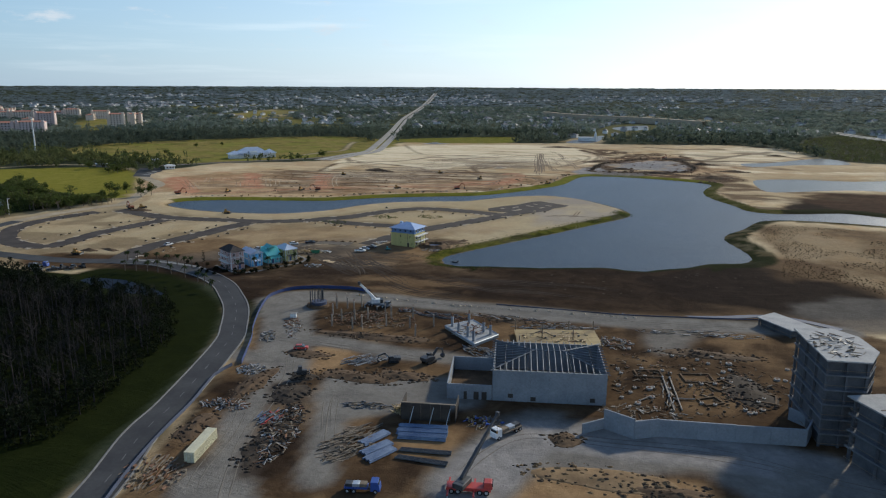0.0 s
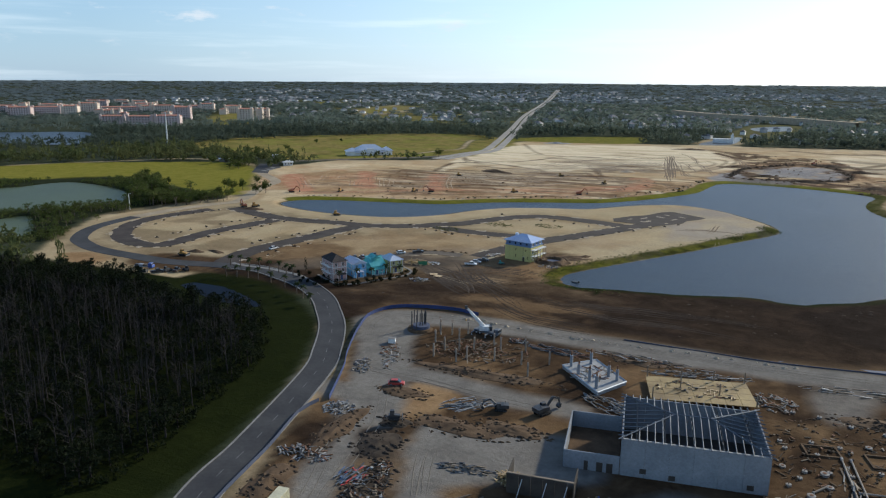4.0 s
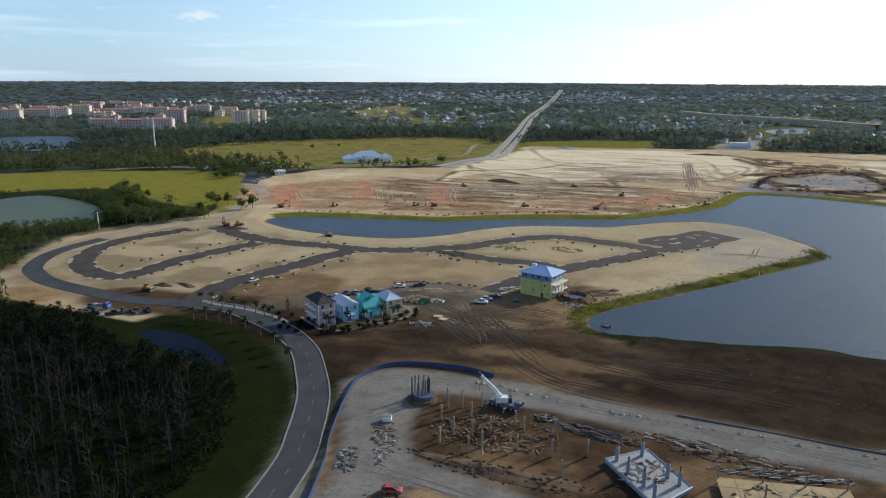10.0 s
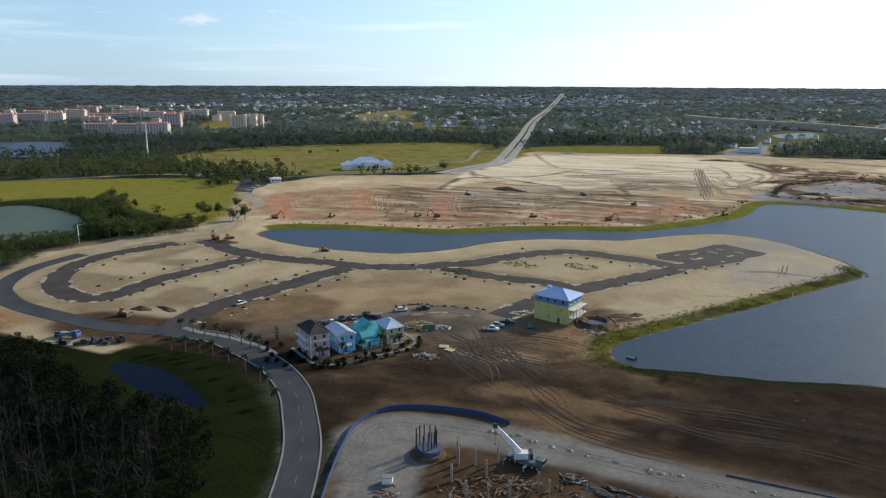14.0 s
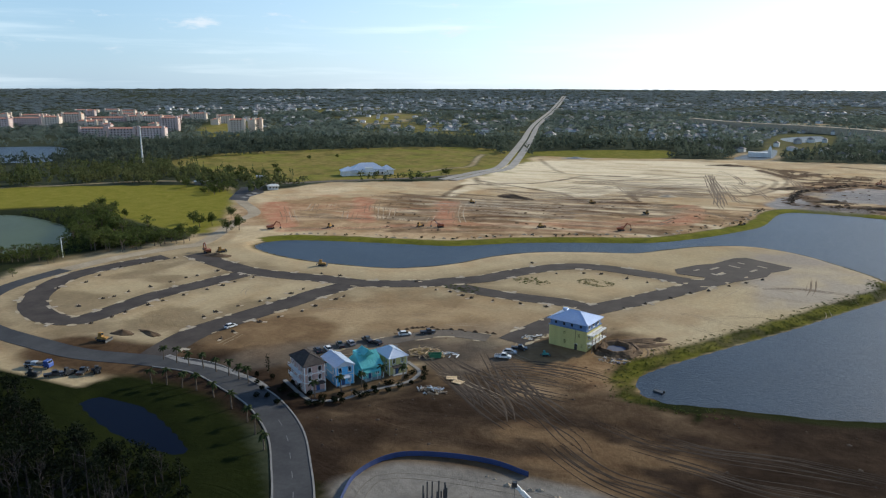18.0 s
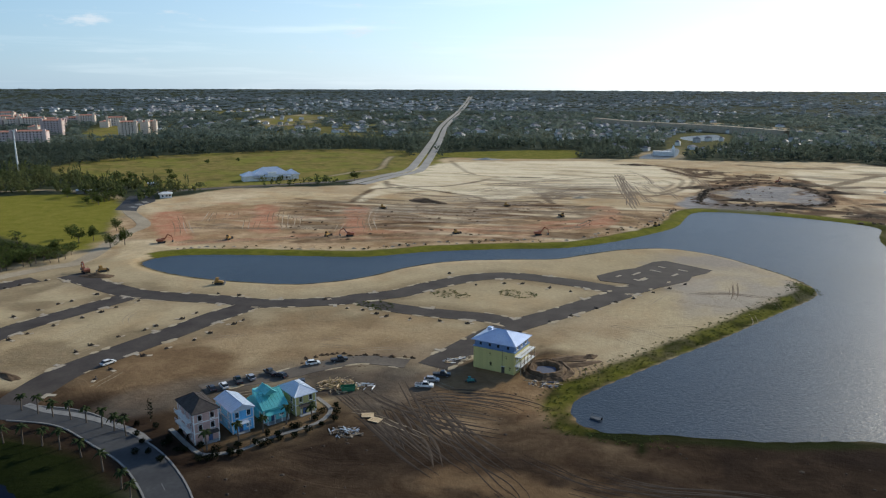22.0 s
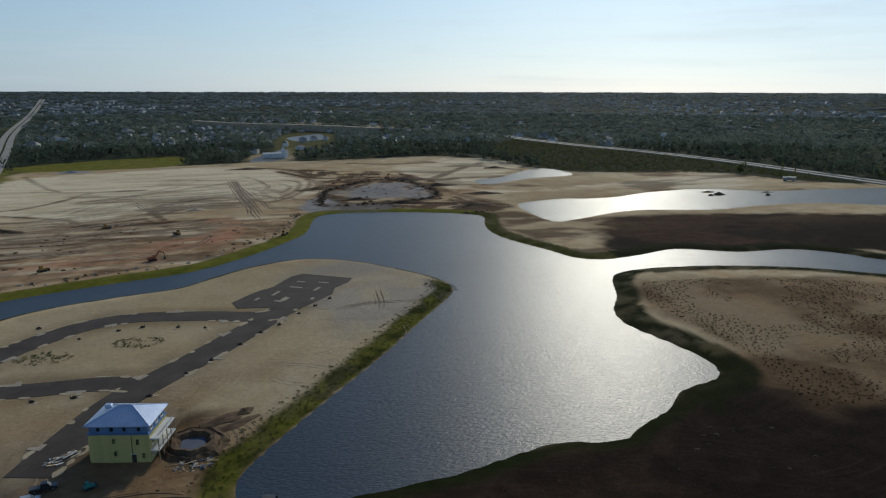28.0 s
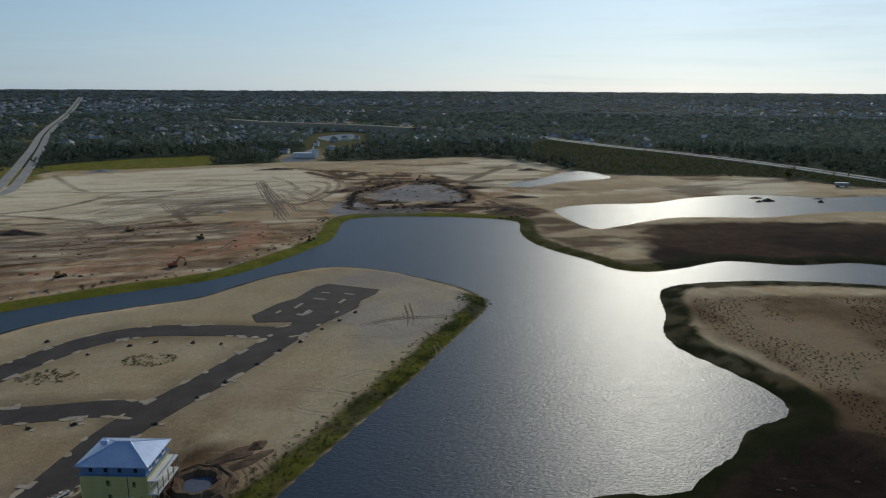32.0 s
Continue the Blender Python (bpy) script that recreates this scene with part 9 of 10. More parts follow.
gate = thing("gatehouse", "small white gatehouse with a flat canopy", "gatehouse")
box("wall", (9, 5, 3.4), (0, 0, 1.7), M_WHITE, gate, 0.05)
roof_mesh("roof", 9, 5, 3.4, 1.4, M_WHITE, gate, "hip", 1.0, 0)
for k in (-2.5, 0.5, 3):
    box("window", (1.4, 0.12, 1.3), (k, -2.53, 1.9), M_GLASS, gate)
gate.matrix_basis = placed(-378, 638, 40)
for x, y, s in ((-456, 636, 1.0), (-430, 690, 0.8)):
    shed = thing("shed", "small pale field shed with flat roof", "shed", "sheds")
    box("wall", (12 * s, 5, 3.2), (0, 0, 1.6), M_KERB, shed)
    box("roof", (13 * s, 6, 0.25), (0, 0, 3.3), M_STEEL, shed, rx=3)
    box("opening", (3, 0.1, 2.4), (1, -2.53, 1.2), M_DARK_PLY, shed)
    shed.matrix_basis = placed(x, y, 40)
mast = thing("mast", "tall slender pale mast beyond the field", "mast")
for k in range(4):
    rod("section", (0, 0, k * 10.6), (0, 0, (k + 1) * 10.6), 1.0 - 0.14 * k, M_WHITE, mast, 0.9 - 0.14 * k, 10)
box("antenna", (2.4, 0.5, 1.5), (0, 0, 41.8), M_STEEL, mast)
mast.matrix_basis = placed(-640, 745)
pole = thing("lamp_pole", "white lamp pole at the bend of the road", "pole")
rod("pole", (0, 0, -0.3), (0, 0, 10.5), 0.3, M_WHITE, pole, 0.2)
rod("arm", (0, 0, 10.4), (1.4, 0, 10.7), 0.1, M_WHITE, pole, 0.07)
box("lantern", (0.7, 0.35, 0.2), (1.6, 0, 10.7), M_STEEL, pole, 0.04)
pole.matrix_basis = placed(-324, 384)
tower = thing("church_tower", "slim white church tower among far trees", "church")
box("tower", (4, 4, 11), (0, 0, 5.5), M_WHITE, tower, 0.05)
rod("spire", (0, 0, 11), (0, 0, 16), 2.4, M_WHITE, tower, 0.1, 4)
box("nave", (24, 10, 7), (-14, 2, 3.5), M_WHITE, tower)
tower.matrix_basis = placed(24, 1150)

rh = random.Random(9)
for _ in range(26):
    u = rh.uniform(0, 1)
    x, y, h = -1680 + 590 * u + rh.uniform(-40, 40), 1290 + rh.uniform(-120, 330), rh.uniform(12, 23)
    wall = rh.random() < 0.5
    b = hotel(("cream" if wall else "grey-pink") + " hotel block with terracotta roof, far off", rh.uniform(18, 44), 15, h, M_CREAM if wall else M_GREYPINK, int(h / 3.6))
    b.matrix_basis = placed(x, y, 31 + rh.choice((0, 0, 90)))

# suburbs among the far trees
M_HOUSE_WALL = painted("far_house_wall", (0.66, 0.64, 0.6), 0.85, 0.3)
M_HOUSE_ROOF = surface("far_house_roof", (0.16, 0.15, 0.15), (0.26, 0.24, 0.23), 0.1, 0.7, vary=0.45)
far_house = thing("suburban_house", "small suburban house among far trees", "house", "suburb")
box("wall", (15, 11, 5.5), (0, 0, 2.2), M_HOUSE_WALL, far_house)
roof_mesh("roof", 15, 11, 5.0, 3.0, M_HOUSE_ROOF, far_house, "hip", 0.7, 0)
rs = random.Random(5)
first = True
for outline, n in (([(-914, 1336), (-684, 1473), (-560, 2000), (-700, 2500), (-1600, 2700), (-1700, 2200)], 105), ([(-171, 1458), (-15, 1141), (134, 1110), (237, 1284), (203, 1641), (-166, 1890)], 75), ([(831, 1784), (1002, 1545), (1571, 2009), (1390, 2442)], 55), ([(-420, 1750), (-100, 2000), (200, 2300), (-300, 2600)], 30)):
    line = smooth_line(outline, 20.0, True)
    lo, hi = line.min(0), line.max(0)
    while n:
        x, y = rs.uniform(lo[0], hi[0]), rs.uniform(lo[1], hi[1])
        p = np.array([x]), np.array([y])
        if not inside(*p, line)[0] or not dry(*p, 8.0)[0]:
            continue
        n -= 1
        m = placed(x, y, rs.choice((10, 40, 75, 120)) + rs.uniform(-8, 8), 0.5)
        if first:
            far_house.matrix_basis, first = m, False
        else:
            q = copy_thing(far_house, m)
            k = rs.uniform(0.65, 1.0)
            q.scale = (k, k, rs.uniform(0.75, 1.15))

# the many smaller roofs further out
hv = np.array([(-1, -.7, 0), (1, -.7, 0), (1, .7, 0), (-1, .7, 0), (-1, -.7, .55), (1, -.7, .55), (1, .7, .55), (-1, .7, .55), (-.4, 0, 1), (.4, 0, 1)], float)
hf = np.array([(0, 1, 5), (0, 5, 4), (1, 2, 6), (1, 6, 5), (2, 3, 7), (2, 7, 6), (3, 0, 4), (3, 4, 7), (4, 5, 9), (4, 9, 8), (5, 6, 9), (6, 7, 8), (6, 8, 9), (7, 4, 8)])
roof_kinds = [(hv, hf, np.array([0] * 8 + [k] * 6)) for k in (1, 1, 2)]
M_PALE_HOUSE_ROOF = surface("pale_far_roof", (0.22, 0.215, 0.21), (0.32, 0.31, 0.3), 0.1, 0.8)
qx, qy = ring_places(1250, 3600, 62.0, -45, 45)
ok = dry(qx, qy, 10) & (patches(qx, qy, 420.0, 121, 3) > 0.5)
for line in OPEN:
    ok &= depth_in(qx, qy, line) < -8
s = rng.uniform(5.5, 9.5, ok.sum())
strewn("far_houses", roof_kinds, qx[ok], qy[ok], s, s * 0.95, [M_HOUSE_WALL, M_HOUSE_ROOF, M_PALE_HOUSE_ROOF], "many small pale houses among far trees", "houses")
print("far houses", ok.sum())

# single trees round the field and the meadow
def tree(kind, label, h):
    v, f, m = kind
    t = thing("tree", label, "tree", "trees by the field")
    for key, k, mat_ in (("trunk", 0, M_BARK), ("crown", 1, M_LEAF)):
        sel = f[m == k]
        used_, back = np.unique(sel, return_inverse=True)
        ob = new(key, mesh_from(key, v[used_], back.reshape(-1, 3), [mat_]))
        ob.parent = t
    return t


tree_kinds = [tree(leafy_tree(9, 4.6, 12, 60, 0.7), "broad dark evergreen tree at the field's edge", 9) for _ in range(3)]
spots = [(-330, 488), (-319, 512), (-312, 485), (-316, 478), (-429, 502), (-425, 498), (-420, 505), (-399, 475), (-392, 469), (-367, 457), (-362, 452), (-385, 482), (-297, 452), (-290, 473), (-286, 480), (-408, 598), (-412, 590), (-403, 592), (-453, 614), (-301, 425), (-306, 432), (-312, 420), (-318, 412), (-325, 405), (-331, 418), (-338, 425), (-345, 432), (-322, 428),
         (-442, 660), (-445, 672), (-441, 683), (-440, 696), (-440, 707), (-435, 724), (-275, 783), (-472, 895), (-492, 863), (-468, 763), (-485, 712), (-475, 716), (-458, 714), (-510, 690), (-520, 685), (-490, 684), (-350, 441), (-356, 447), (-310, 440), (-305, 449), (-335, 410), (-345, 416), (-352, 424)]
for i, (x, y) in enumerate(spots):
    k = 0.7 + 0.13 * (i % 5)
    m = placed(x, y, i * 61.0)
    if i < 3:
        tree_kinds[i].matrix_basis = m
    else:
        q = copy_thing(tree_kinds[i % 3], m)
        q.scale = (k, k, k * 0.92)
for outline, gap, low, label in ((FIELD_TREES, 5.6, 0.95, "dense round dark trees between field and road"), (MARSH_TREES, 5.5, 0.6, "low scrubby trees beside the marsh pond"), (FIELD_CLUMP, 5.5, 0.75, "clump of broad dark trees at the field corner")):
    sx_, sy_ = spread_in(outline, gap, 0.0)
    ok = dry(sx_, sy_, 1.0) & (patches(sx_, sy_, 18, 63) > 0.44)
    s = rng.uniform(low * 0.6, low * 1.25, ok.sum())
    strewn("edge_trees", leafy, sx_[ok], sy_[ok], s * 1.15, s * 0.85, [M_BARK, M_LEAF], label)
# reeds and scrub of the marsh, low tufts on the banks
sx_, sy_ = spread_in([(-620, 470), (-530, 445), (-460, 497), (-370, 470), (-310, 455), (-312, 400), (-318, 340), (-290, 292), (-420, 240), (-700, 300)], 3.6, 1.0)
ok = dry(sx_, sy_, 1.0) & (patches(sx_, sy_, 40, 61) > 0.42) & (depth_in(sx_, sy_, smooth_line(FIELD, 8, True)) < 0)
s = rng.uniform(0.6, 1.7, ok.sum())
strewn("marsh_scrub", shrub, sx_[ok], sy_[ok], s, s * 1.1, [M_BARK, M_LEAF], "reeds and low scrub round the marsh ponds", "shrubs")
for pond in (POND_MARSH, POND_MARSH_SMALL):
    sx_, sy_ = spread_in(pond, 2.6, 0.0)
    ok = patches(sx_, sy_, 26, 62) > 0.47
    s = rng.uniform(0.6, 1.5, ok.sum())
    strewn("reed_mats", shrub, sx_[ok], sy_[ok], s * 1.5, s * 0.3, [M_BARK, M_LEAF], "low green reed mats growing in the marsh pond", "reeds")
bx, by = spread_in([(-32, 330), (-20, 395), (50, 500), (85, 500), (75, 470), (20, 390), (0, 340), (10, 325)], 1.5, 0.0)
bd = -depth_in(bx, by, SHORE)
ok = (bd > 1.5) & (bd < 11) & (rng.uniform(size=len(bx)) < 0.55)
s = rng.uniform(0.2, 0.5, ok.sum())
strewn("bank_tufts", shrub, bx[ok], by[ok], s * 1.1, s * 0.6, [M_BARK, M_LEAF], "rough grass tufts on the lake bank", "grass")
ex_, ey_ = spread_in(SOUTH_EAST_SAND, 1.8, 3.0)
ok = (patches(ex_, ey_, 30, 71) > 0.4) & (depth_in(ex_, ey_, SHORE) < -12)
s = rng.uniform(0.08, 0.34, ok.sum())
strewn("sand_tufts", shrub, ex_[ok], ey_[ok], s * 1.3, s * 0.9, [M_BARK, M_LEAF_DARK], "scattered dark tufts on the sandy spit", "grass")
cx_, cy_ = spread_in(SCRUB, 6.5, 1.0)
ok = (line_distance(cx_, cy_, ROADS["highway"]) > 19) & (rng.uniform(size=len(cx_)) < 0.8)
s = rng.uniform(0.7, 2.0, ok.sum())
strewn("highway_scrub", shrub, cx_[ok] + rng.uniform(-3, 3, ok.sum()), cy_[ok] + rng.uniform(-3, 3, ok.sum()), s * 1.4, s * 0.8, [M_BARK, M_LEAF_MID], "low green scrub before the far highway", "shrubs")

# ---- wheel and blade marks pressed into the soil ----
M_RUT = surface("pressed_soil", (0.12, 0.085, 0.055), (0.2, 0.15, 0.1), 0.2, 0.95, bump=0.5, depth=0.06)
M_RUT_PALE = surface("dusty_ruts", (0.13, 0.115, 0.095), (0.19, 0.17, 0.14), 0.2, 0.95, bump=0.5, depth=0.06)
M_RUT_DARK = surface("scraped_soil", (0.026, 0.019, 0.014), (0.05, 0.037, 0.027), 0.2, 0.95, bump=0.5, depth=0.06)


def ruts(name, lines, repeats, spread, gauge, width, material, label, seed):
    r = random.Random(seed)
    vs, fs = [], []
    for pts in lines:
        for _ in range(repeats):
            dx, dy = r.uniform(-spread, spread), r.uniform(-spread, spread)
            line = smooth_line([(x + dx + r.uniform(-1, 1) * spread * 0.3, y + dy + r.uniform(-1, 1) * spread * 0.3) for x, y in pts], 3.0)
            a, b = sorted((r.uniform(0, 0.35), r.uniform(0.65, 1)))
            line = line[int(a * len(line)):max(int(a * len(line)) + 3, int(b * len(line)))]
            t = np.gradient(line, axis=0)
            n = np.stack([-t[:, 1], t[:, 0]], 1) / (np.linalg.norm(t, axis=1)[:, None] + 1e-9)
            for side in (-gauge, gauge):
                base = len(vs)
                for k, (p, q) in enumerate(zip(line, n)):
                    w = width * (0.8 + 0.25 * math.sin(k * 0.35 + base)) * min(1, 0.25 + k * 0.3, 0.25 + (len(line) - 1 - k) * 0.3)
                    for o, lift in ((-1.5, -0.02), (-0.5, 0.045), (0.5, 0.045), (1.5, -0.02)):
                        x, y = p + q * (side + o * w * 0.5)
                        vs.append((x, y, land(x, y) + lift))
                for k in range(len(line) - 1):
                    for o in range(3):
                        fs.append((base + k * 4 + o, base + k * 4 + 4 + o, base + k * 4 + 5 + o, base + k * 4 + 1 + o)[::-1])
    ob = new(name, mesh_from(name, vs, fs, [material], smooth=True))
    return tagged(ob, label, "tracks", kind="stuff")


FAR_MARKS = [[(-34, 917), (-16, 783), (6, 640)], [(-84, 693), (-78, 723), (-57, 753), (-20, 767)], [(14, 979), (36, 924), (46, 834), (32, 780), (8, 782), (-16, 837)],
             [(-99, 789), (-79, 734), (-73, 745), (-59, 811), (-38, 840)], [(-38, 917), (-23, 805), (-13, 700)], [(-24, 855), (-4, 834), (15, 729)]]
LONG_MARKS = [[(-196, 770), (-155, 790), (-103, 830), (-39, 889), (13, 925)], [(-174, 712), (-124, 690), (-66, 675), (-35, 685)], [(-263, 671), (-206, 676), (-153, 665)], [(-218, 722), (-160, 737), (-125, 806), (-63, 907)],
              [(-201, 718), (-150, 699), (-104, 703), (-48, 746)], [(-327, 635), (-257, 644), (-203, 668)], [(-267, 493), (-225, 518), (-180, 542), (-135, 566)], [(-147, 586), (-96, 587), (-43, 610), (-27, 663)], [(-300, 560), (-240, 600), (-170, 640), (-90, 660)], [(-290, 530), (-200, 560), (-110, 600)]]
ra = random.Random(19)


def arcs(n, cx, cy, wx, wy):
    """Short turning wheel tracks round a place."""
    out = []
    for _ in range(n):
        x, y, a, bend = cx + ra.uniform(-wx, wx), cy + ra.uniform(-wy, wy), ra.uniform(0, 6.28), ra.uniform(-0.22, 0.22)
        line = []
        for _ in range(ra.randint(4, 9)):
            line.append((x, y))
            x, y, a = x + 4 * math.cos(a), y + 4 * math.sin(a), a + bend + ra.uniform(-0.12, 0.12)
        out.append(line)
    return out


SAND_MARKS = [[(37, 496), (36, 474), (32, 457)], [(12, 469), (31, 476), (55, 474)]]
ruts("far_wheel_marks", FAR_MARKS, 3, 8.0, 1.3, 0.8, M_RUT, "dark curving wheel marks over the far sand", 1)
ruts("tyre_bundle", [line for _, _, line in TYRE_BUNDLE], 2, 4.0, 1.3, 0.7, M_RUT, "bundle of dark tyre lines crossing the far sand", 15)
ruts("graded_lines", LONG_MARKS, 2, 9.0, 1.6, 0.9, M_RUT, "long dark graded lines over the far land", 2)
WAVES = [[(-245 + 9 * k + 34 * j, 585 + 19 * k + 10 * j + 9 * math.sin(1.1 * j + 0.7 * k)) for j in range(6)] for k in range(13)]
ruts("graded_waves", WAVES, 2, 6.0, 1.5, 0.7, M_RUT, "wavy brown grader marks across the far land", 41)
ruts("pale_waves", WAVES, 2, 9.0, 1.5, 0.9, M_PILE_SAND, "wavy pale windrows across the far land", 42)
M_RUT_LOT = surface("pressed_sand", (0.27, 0.215, 0.14), (0.36, 0.295, 0.2), 0.2, 0.95, bump=0.5, depth=0.06)
M_RUT_SOFT = surface("dry_churned_soil", (0.05, 0.037, 0.026), (0.088, 0.066, 0.046), 0.2, 0.95, bump=0.5, depth=0.06)
yard_lines = [line for _, _, line in YARD_TRACKS]
ruts("wheel_marks", yard_lines, 3, 5.0, 1.1, 0.8, M_RUT_DARK, "dark wheel ruts sweeping over brown soil", 3)
ruts("dry_wheel_marks", yard_lines, 3, 7.0, 1.1, 0.8, M_RUT_SOFT, "dry pale wheel ruts sweeping over brown soil", 8)
FIELD_LINES = [[(-55, 324), (-42, 310), (-29, 298), (-22, 289)], [(-29, 312), (-12, 305), (4, 303), (24, 305), (53, 304), (73, 301)], [(-19, 296), (-3, 294), (16, 290), (35, 292), (61, 287)], [(-36, 295), (-19, 281), (-2, 277), (14, 274)]]
ruts("field_ruts", FIELD_LINES, 4, 4.0, 1.1, 0.45, M_RUT_DARK, "dark parallel ruts drawn along the brown soil", 31)
ruts("lot_wheel_marks", arcs(26, -130, 345, 90, 40) + arcs(16, 20, 440, 40, 45), 1, 0.5, 1.0, 0.4, M_RUT_LOT, "faint wheel marks over the sandy lots", 9)
ruts("sand_marks", SAND_MARKS, 3, 2.0, 1.0, 0.45, M_RUT, "wheel marks curving over pale sand", 6)
ruts("site_marks", [HAUL_WEST, HAUL_RING, HAUL_SOUTH, HAUL_MIDDLE, HAUL_INNER], 2, 5.0, 1.1, 0.3, M_RUT_PALE, "wheel marks along the haul roads", 7)

# broken spoil ridge behind the house street, weeds between the streets
bm = bmesh.new()
for i, (x, y) in enumerate(smooth_line(STREET_RIDGE, 1.6)):
    x, y = x + ra.uniform(-1.2, 1.2), y + ra.uniform(-1.2, 1.2)
    lump(bm, (x, y, land(x, y)), ra.uniform(0.7, 1.5), ra.uniform(0.5, 1.0), ra.uniform(0.3, 0.8), i, 3, 8)
tagged(part("spoil_ridge", bm, M_PILE_EARTH), "broken ridge of brown spoil along the dusty street", "heaps", kind="stuff")
for wx0, wy0 in WEED_SPOTS:
    a, r = rng.uniform(0, 6.28, 90), 9 * np.sqrt(rng.uniform(0, 1, 90))
    k = rng.uniform(0.15, 0.5, 90)
    strewn("weed_patch", shrub, wx0 + r * np.cos(a), wy0 + 0.7 * r * np.sin(a), k * 1.3, k * 0.6, [M_BARK, M_LEAF], "low weeds growing on bare sand between streets", "weeds")

# sand blown over the street edges
verts, faces = [], []
for key, half, z in (("inner", 5.8, 0.07), ("middle", 6.0, 0.085), ("diagonal", 6.3, 0.075), ("spine", 6.0, 0.095), ("lower", 5.4, 0.08), ("house", 3.8, 0.07)):
    line = ROADS[key]
    way = np.gradient(line, axis=0)
    for k in range(1, len(line) - 1):
        for side in (-1, 1):
            if ra.random() < 0.72:
                continue
            w = way[k] / np.linalg.norm(way[k])
            n_ = np.array([-w[1], w[0]]) * side
            c = line[k] + n_ * (half + ra.uniform(-0.5, 0.5)) + w * ra.uniform(-1.5, 1.5)
            a_, b_ = ra.uniform(1.2, 3.4), ra.uniform(0.35, 1.3)
            base = len(verts)
            verts.append((*c, z + 0.06))
            for q in range(9):
                g_ = q / 9 * 6.283
                e = c + w * a_ * math.cos(g_) * ra.uniform(0.75, 1.2) + n_ * b_ * math.sin(g_) * ra.uniform(0.7, 1.25)
                verts.append((*e, z + 0.012))
            faces += [(base, base + 1 + q, base + 1 + (q + 1) % 9) if side > 0 else (base, base + 1 + (q + 1) % 9, base + 1 + q) for q in range(9)]
M_DRIFT = surface("blown_sand", (0.33, 0.265, 0.165), (0.46, 0.385, 0.265), 0.15, 0.95)
tagged(new("sand_drifts", mesh_from("sand_drifts", verts, faces, [M_DRIFT], smooth=True)), "sand blown in tongues over the street edges", "sand", kind="stuff")

# turning ruts round the pool pit, spoil and scrub behind the north bank
rings = [[(-30 + q * math.cos(a), 367 + q * 0.9 * math.sin(a)) for a in np.linspace(-0.5 + 0.1 * i, 2.0 + 0.15 * i, 8)] for i, q in enumerate((9.5, 11.5, 13.5, 16.0))]
ruts("pit_wheel_marks", rings, 1, 0.4, 0.9, 0.45, M_RUT, "brown ruts turning round the pool excavation", 12)
shore_line = smooth_line(LAKE_NORTH, 4.0)
shore_line = shore_line[shore_line[:, 0] < 30]
way = np.gradient(shore_line, axis=0)
out_ = np.stack([way[:, 1], -way[:, 0]], 1) / np.linalg.norm(way, axis=1)[:, None]
probe = shore_line + out_ * 6
if np.mean(inside(probe[:, 0], probe[:, 1], SHORE)) > 0.5:
    out_ = -out_
bm = bmesh.new()
for i in range(len(shore_line)):
    if ra.random() < 0.55:
        x, y = shore_line[i] + out_[i] * ra.uniform(12, 19)
        lump(bm, (x, y, land(x, y)), ra.uniform(0.8, 2.6), ra.uniform(0.6, 1.4), ra.uniform(0.3, 0.9), i, 3, 8)
tagged(part("bank_spoil", bm, M_PILE_SAND), "small pale spoil heaps behind the grass bank", "heaps", kind="stuff")
pick_ = rng.integers(0, len(shore_line), 70)
at_ = shore_line[pick_] + out_[pick_] * rng.uniform(11, 18, (70, 1))
k = rng.uniform(0.3, 0.9, 70)
strewn("bank_scrub", shrub, at_[:, 0], at_[:, 1], k * 1.3, k * 0.9, [M_BARK, M_LEAF_DARK], "scattered dark scrub behind the grass bank", "shrubs")

# clods and thrown-up spoil over the churned land, ridges beside the clay
def clod(seed):
    r = np.random.default_rng(seed)
    a = np.arange(7) / 7 * 6.283
    ring0 = np.stack([np.cos(a), np.sin(a), np.full(7, -0.2)], 1) * r.uniform(0.8, 1.2, (7, 1)) * (1, 1, 1)
    ring1 = np.stack([np.cos(a) * 0.55, np.sin(a) * 0.55, r.uniform(0.4, 0.7, 7)], 1)
    v = np.vstack([ring0, ring1, [(r.uniform(-0.2, 0.2), r.uniform(-0.2, 0.2), 0.85)]])
    f = []
    for i in range(7):
        j = (i + 1) % 7
        f += [(i, j, 7 + j), (i, 7 + j, 7 + i), (7 + i, 7 + j, 14)]
    return v, np.array(f), np.zeros(21, int)


clods = [clod(k) for k in range(6)]
for outline, gap, big, material, label in ((CHURN_BAND, 9.0, 0.9, M_PILE_EARTH, "brown clods strewn over the churned red land"), (MUD_BASIN, 11.0, 1.5, M_PILE_EARTH, "dug clods and spoil round the wet mud basin"),
                                           (DARK_SOIL, 6.0, 0.4, M_PILE_DARK, "small dark clods over the tilled soil"), (SPOIL_BANK, 3.5, 1.4, M_PILE_EARTH, "dark dug spoil on the lake bank"), (BROWN_YARD, 4.5, 0.4, M_PILE_EARTH, "brown clods in the yard by the houses")):
    x_, y_ = spread_in(outline, gap, 1.0)
    ok = dry(x_, y_, 3.0) & (patches(x_, y_, 24, 151, 3) > 0.48)
    k = rng.uniform(0.35, 1.0, ok.sum()) ** 1.5 * big
    strewn("clods", clods, x_[ok], y_[ok], k * rng.uniform(0.9, 2.4, ok.sum()), k * rng.uniform(0.5, 0.9, ok.sum()), [material], label, "clods")
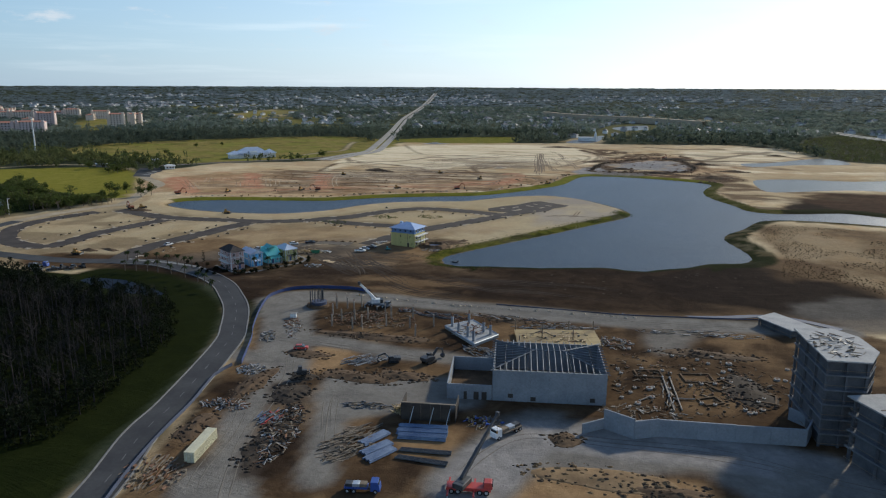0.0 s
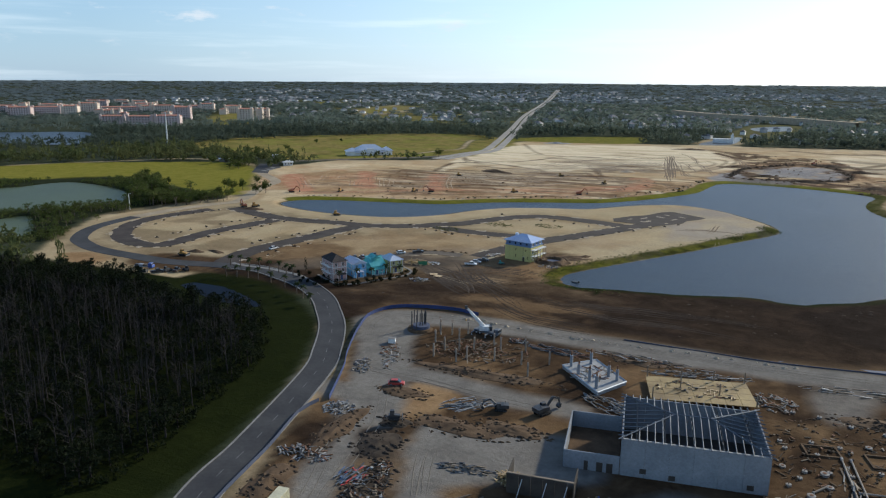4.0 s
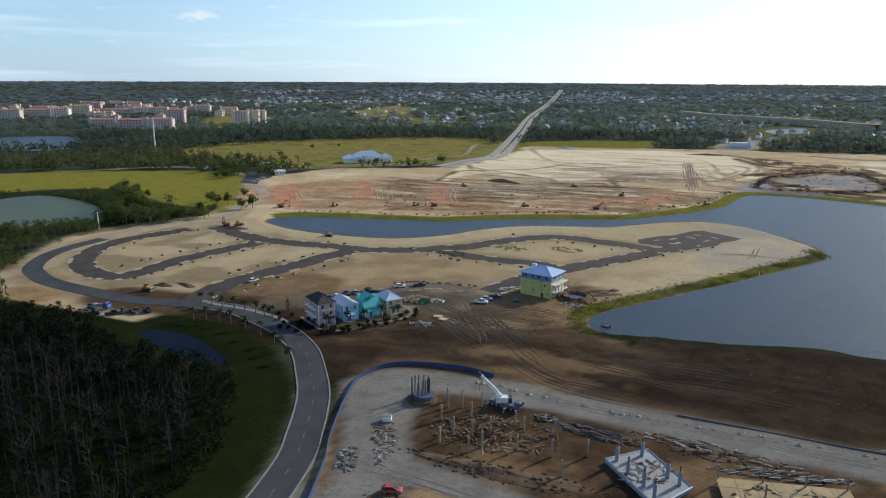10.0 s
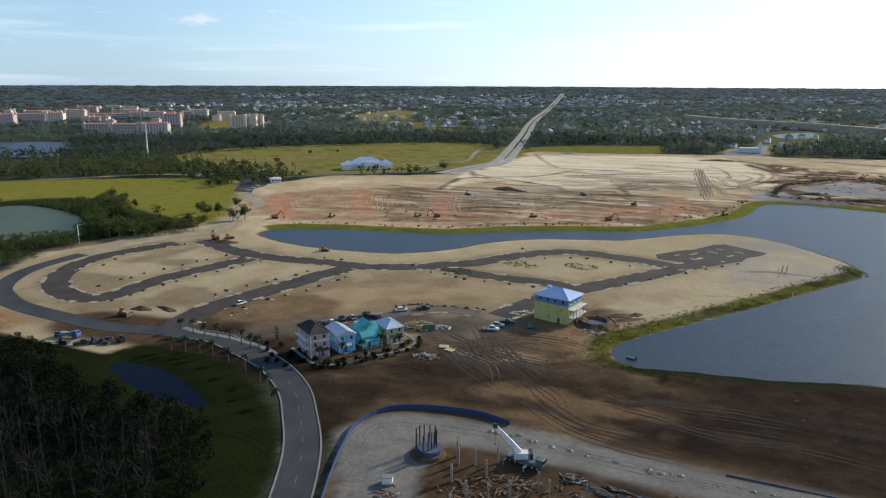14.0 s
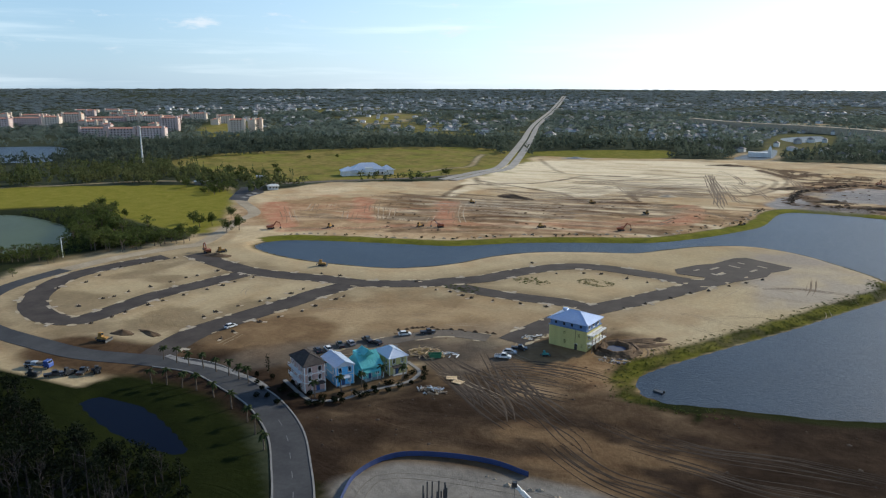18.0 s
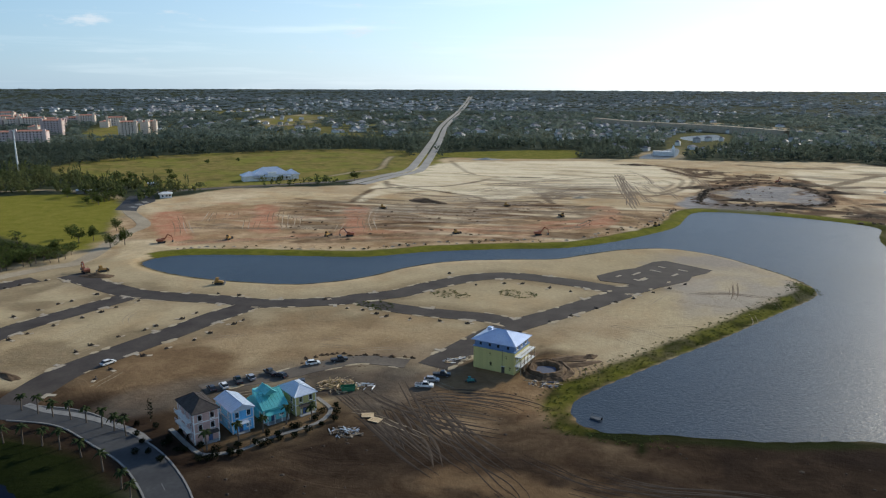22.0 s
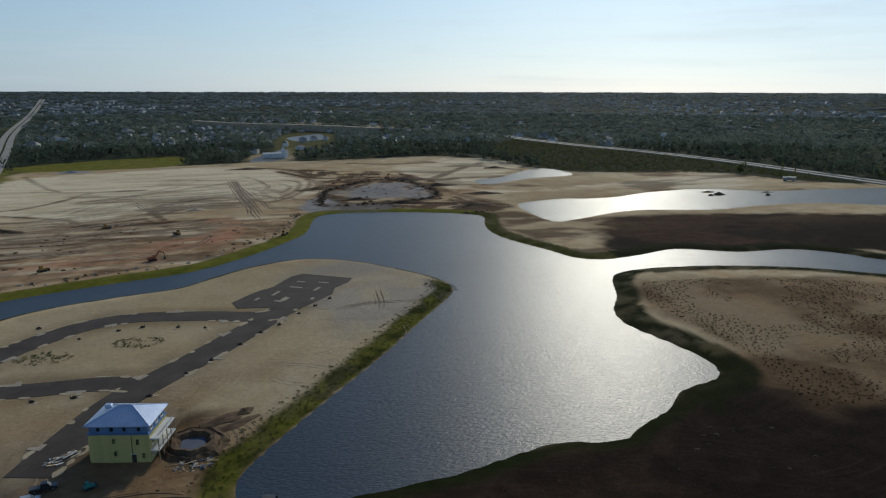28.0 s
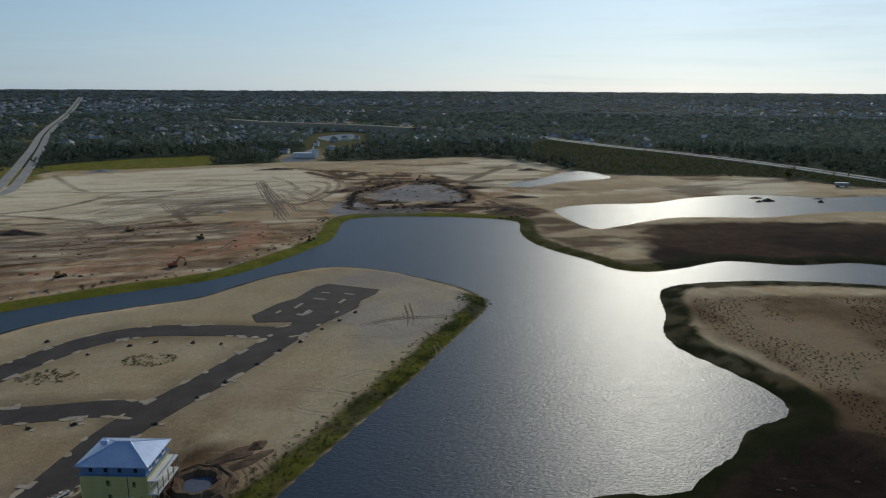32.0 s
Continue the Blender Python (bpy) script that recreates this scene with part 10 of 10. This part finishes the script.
CLAY_RIDGES = [[(-324, 583), (-287, 539), (-260, 506)], [(-270, 627), (-250, 584), (-224, 540)], [(-264, 581), (-241, 537)], [(-201, 640), (-186, 594), (-168, 549)], [(-200, 591), (-187, 550)], [(-305, 590), (-280, 545)], [(-240, 600), (-215, 550)], [(-295, 600), (-272, 560)]]
ruts("clay_ridges", CLAY_RIDGES, 2, 7.0, 1.6, 0.5, M_PILE_TAN, "short brown ridges beside the red clay cuts", 21)
ruts("pale_ridges", CLAY_RIDGES, 1, 9.0, 1.8, 0.5, M_PILE_SAND, "short pale sand ridges beside the red clay cuts", 22)

bm = bmesh.new()
for i, (x, y) in enumerate(smooth_line(RING_MUD, 5.0)):
    x, y = x + ra.uniform(-3, 3), y + ra.uniform(-3, 3)
    lump(bm, (x, y, land(x, y)), ra.uniform(2.0, 5.0), ra.uniform(1.5, 3.0), ra.uniform(0.7, 2.0), i, 4, 9)
tagged(part("basin_ridge", bm, M_PILE_EARTH), "ring of dug brown earth round the mud basin", "heaps", kind="stuff")

board = thing("billboard", "white billboard on a tall post beside the far highway", "billboard")
rod("post", (0, 0, 0), (0, 0, 14.0), 0.5, M_STEEL, board, sides=8)
box("panel", (9.0, 0.6, 5.0), (0, 0, 15.5), M_WHITE, board, 0.05)
box("catwalk", (9.4, 1.2, 0.2), (0, -0.5, 12.8), M_STEEL, board)
board.matrix_basis = placed(634, 1237, -17)

# raised road across the far woods, mud islands in the flooded pit, a trailer by the highway
band("levee_road", smooth_line(LEVEE, 20.0), 7.0, -7.0, -1.0, 13.5, M_PILE_SAND, "pale raised road crossing the far woods", "road")
for i, (x, y, rx, ry, h) in enumerate(((372, 719, 11, 5, 2.6), (362, 716, 6, 3, 1.6), (411, 706, 5, 3, 1.8))):
    bm = bmesh.new()
    lump(bm, (0, 0, -1.2), rx, ry, h + 1.2, 60 + i, 6, 16)
    mound = tagged(part("mud_island", bm, M_PILE_DARK), "dark mud mound standing in the flooded pit", "mud island", "mud islands")
    mound.location = (x, y, -0.5)
trailer = thing("trailer", "grey box trailer parked beside the far highway", "trailer")
box("body", (12.0, 2.8, 2.9), (0, 0, 2.5), M_DULL, trailer, 0.06)
box("roof", (12.1, 2.9, 0.15), (0, 0, 4.02), M_STEEL, trailer)
for x in (-4.2, -3.0, 4.0):
    for y in (-1.2, 1.2):
        rod("wheel", (x, y - 0.15, 0.5), (x, y + 0.15, 0.5), 0.5, M_RUBBER, trailer, sides=12)
trailer.matrix_basis = placed(494, 780, -20)
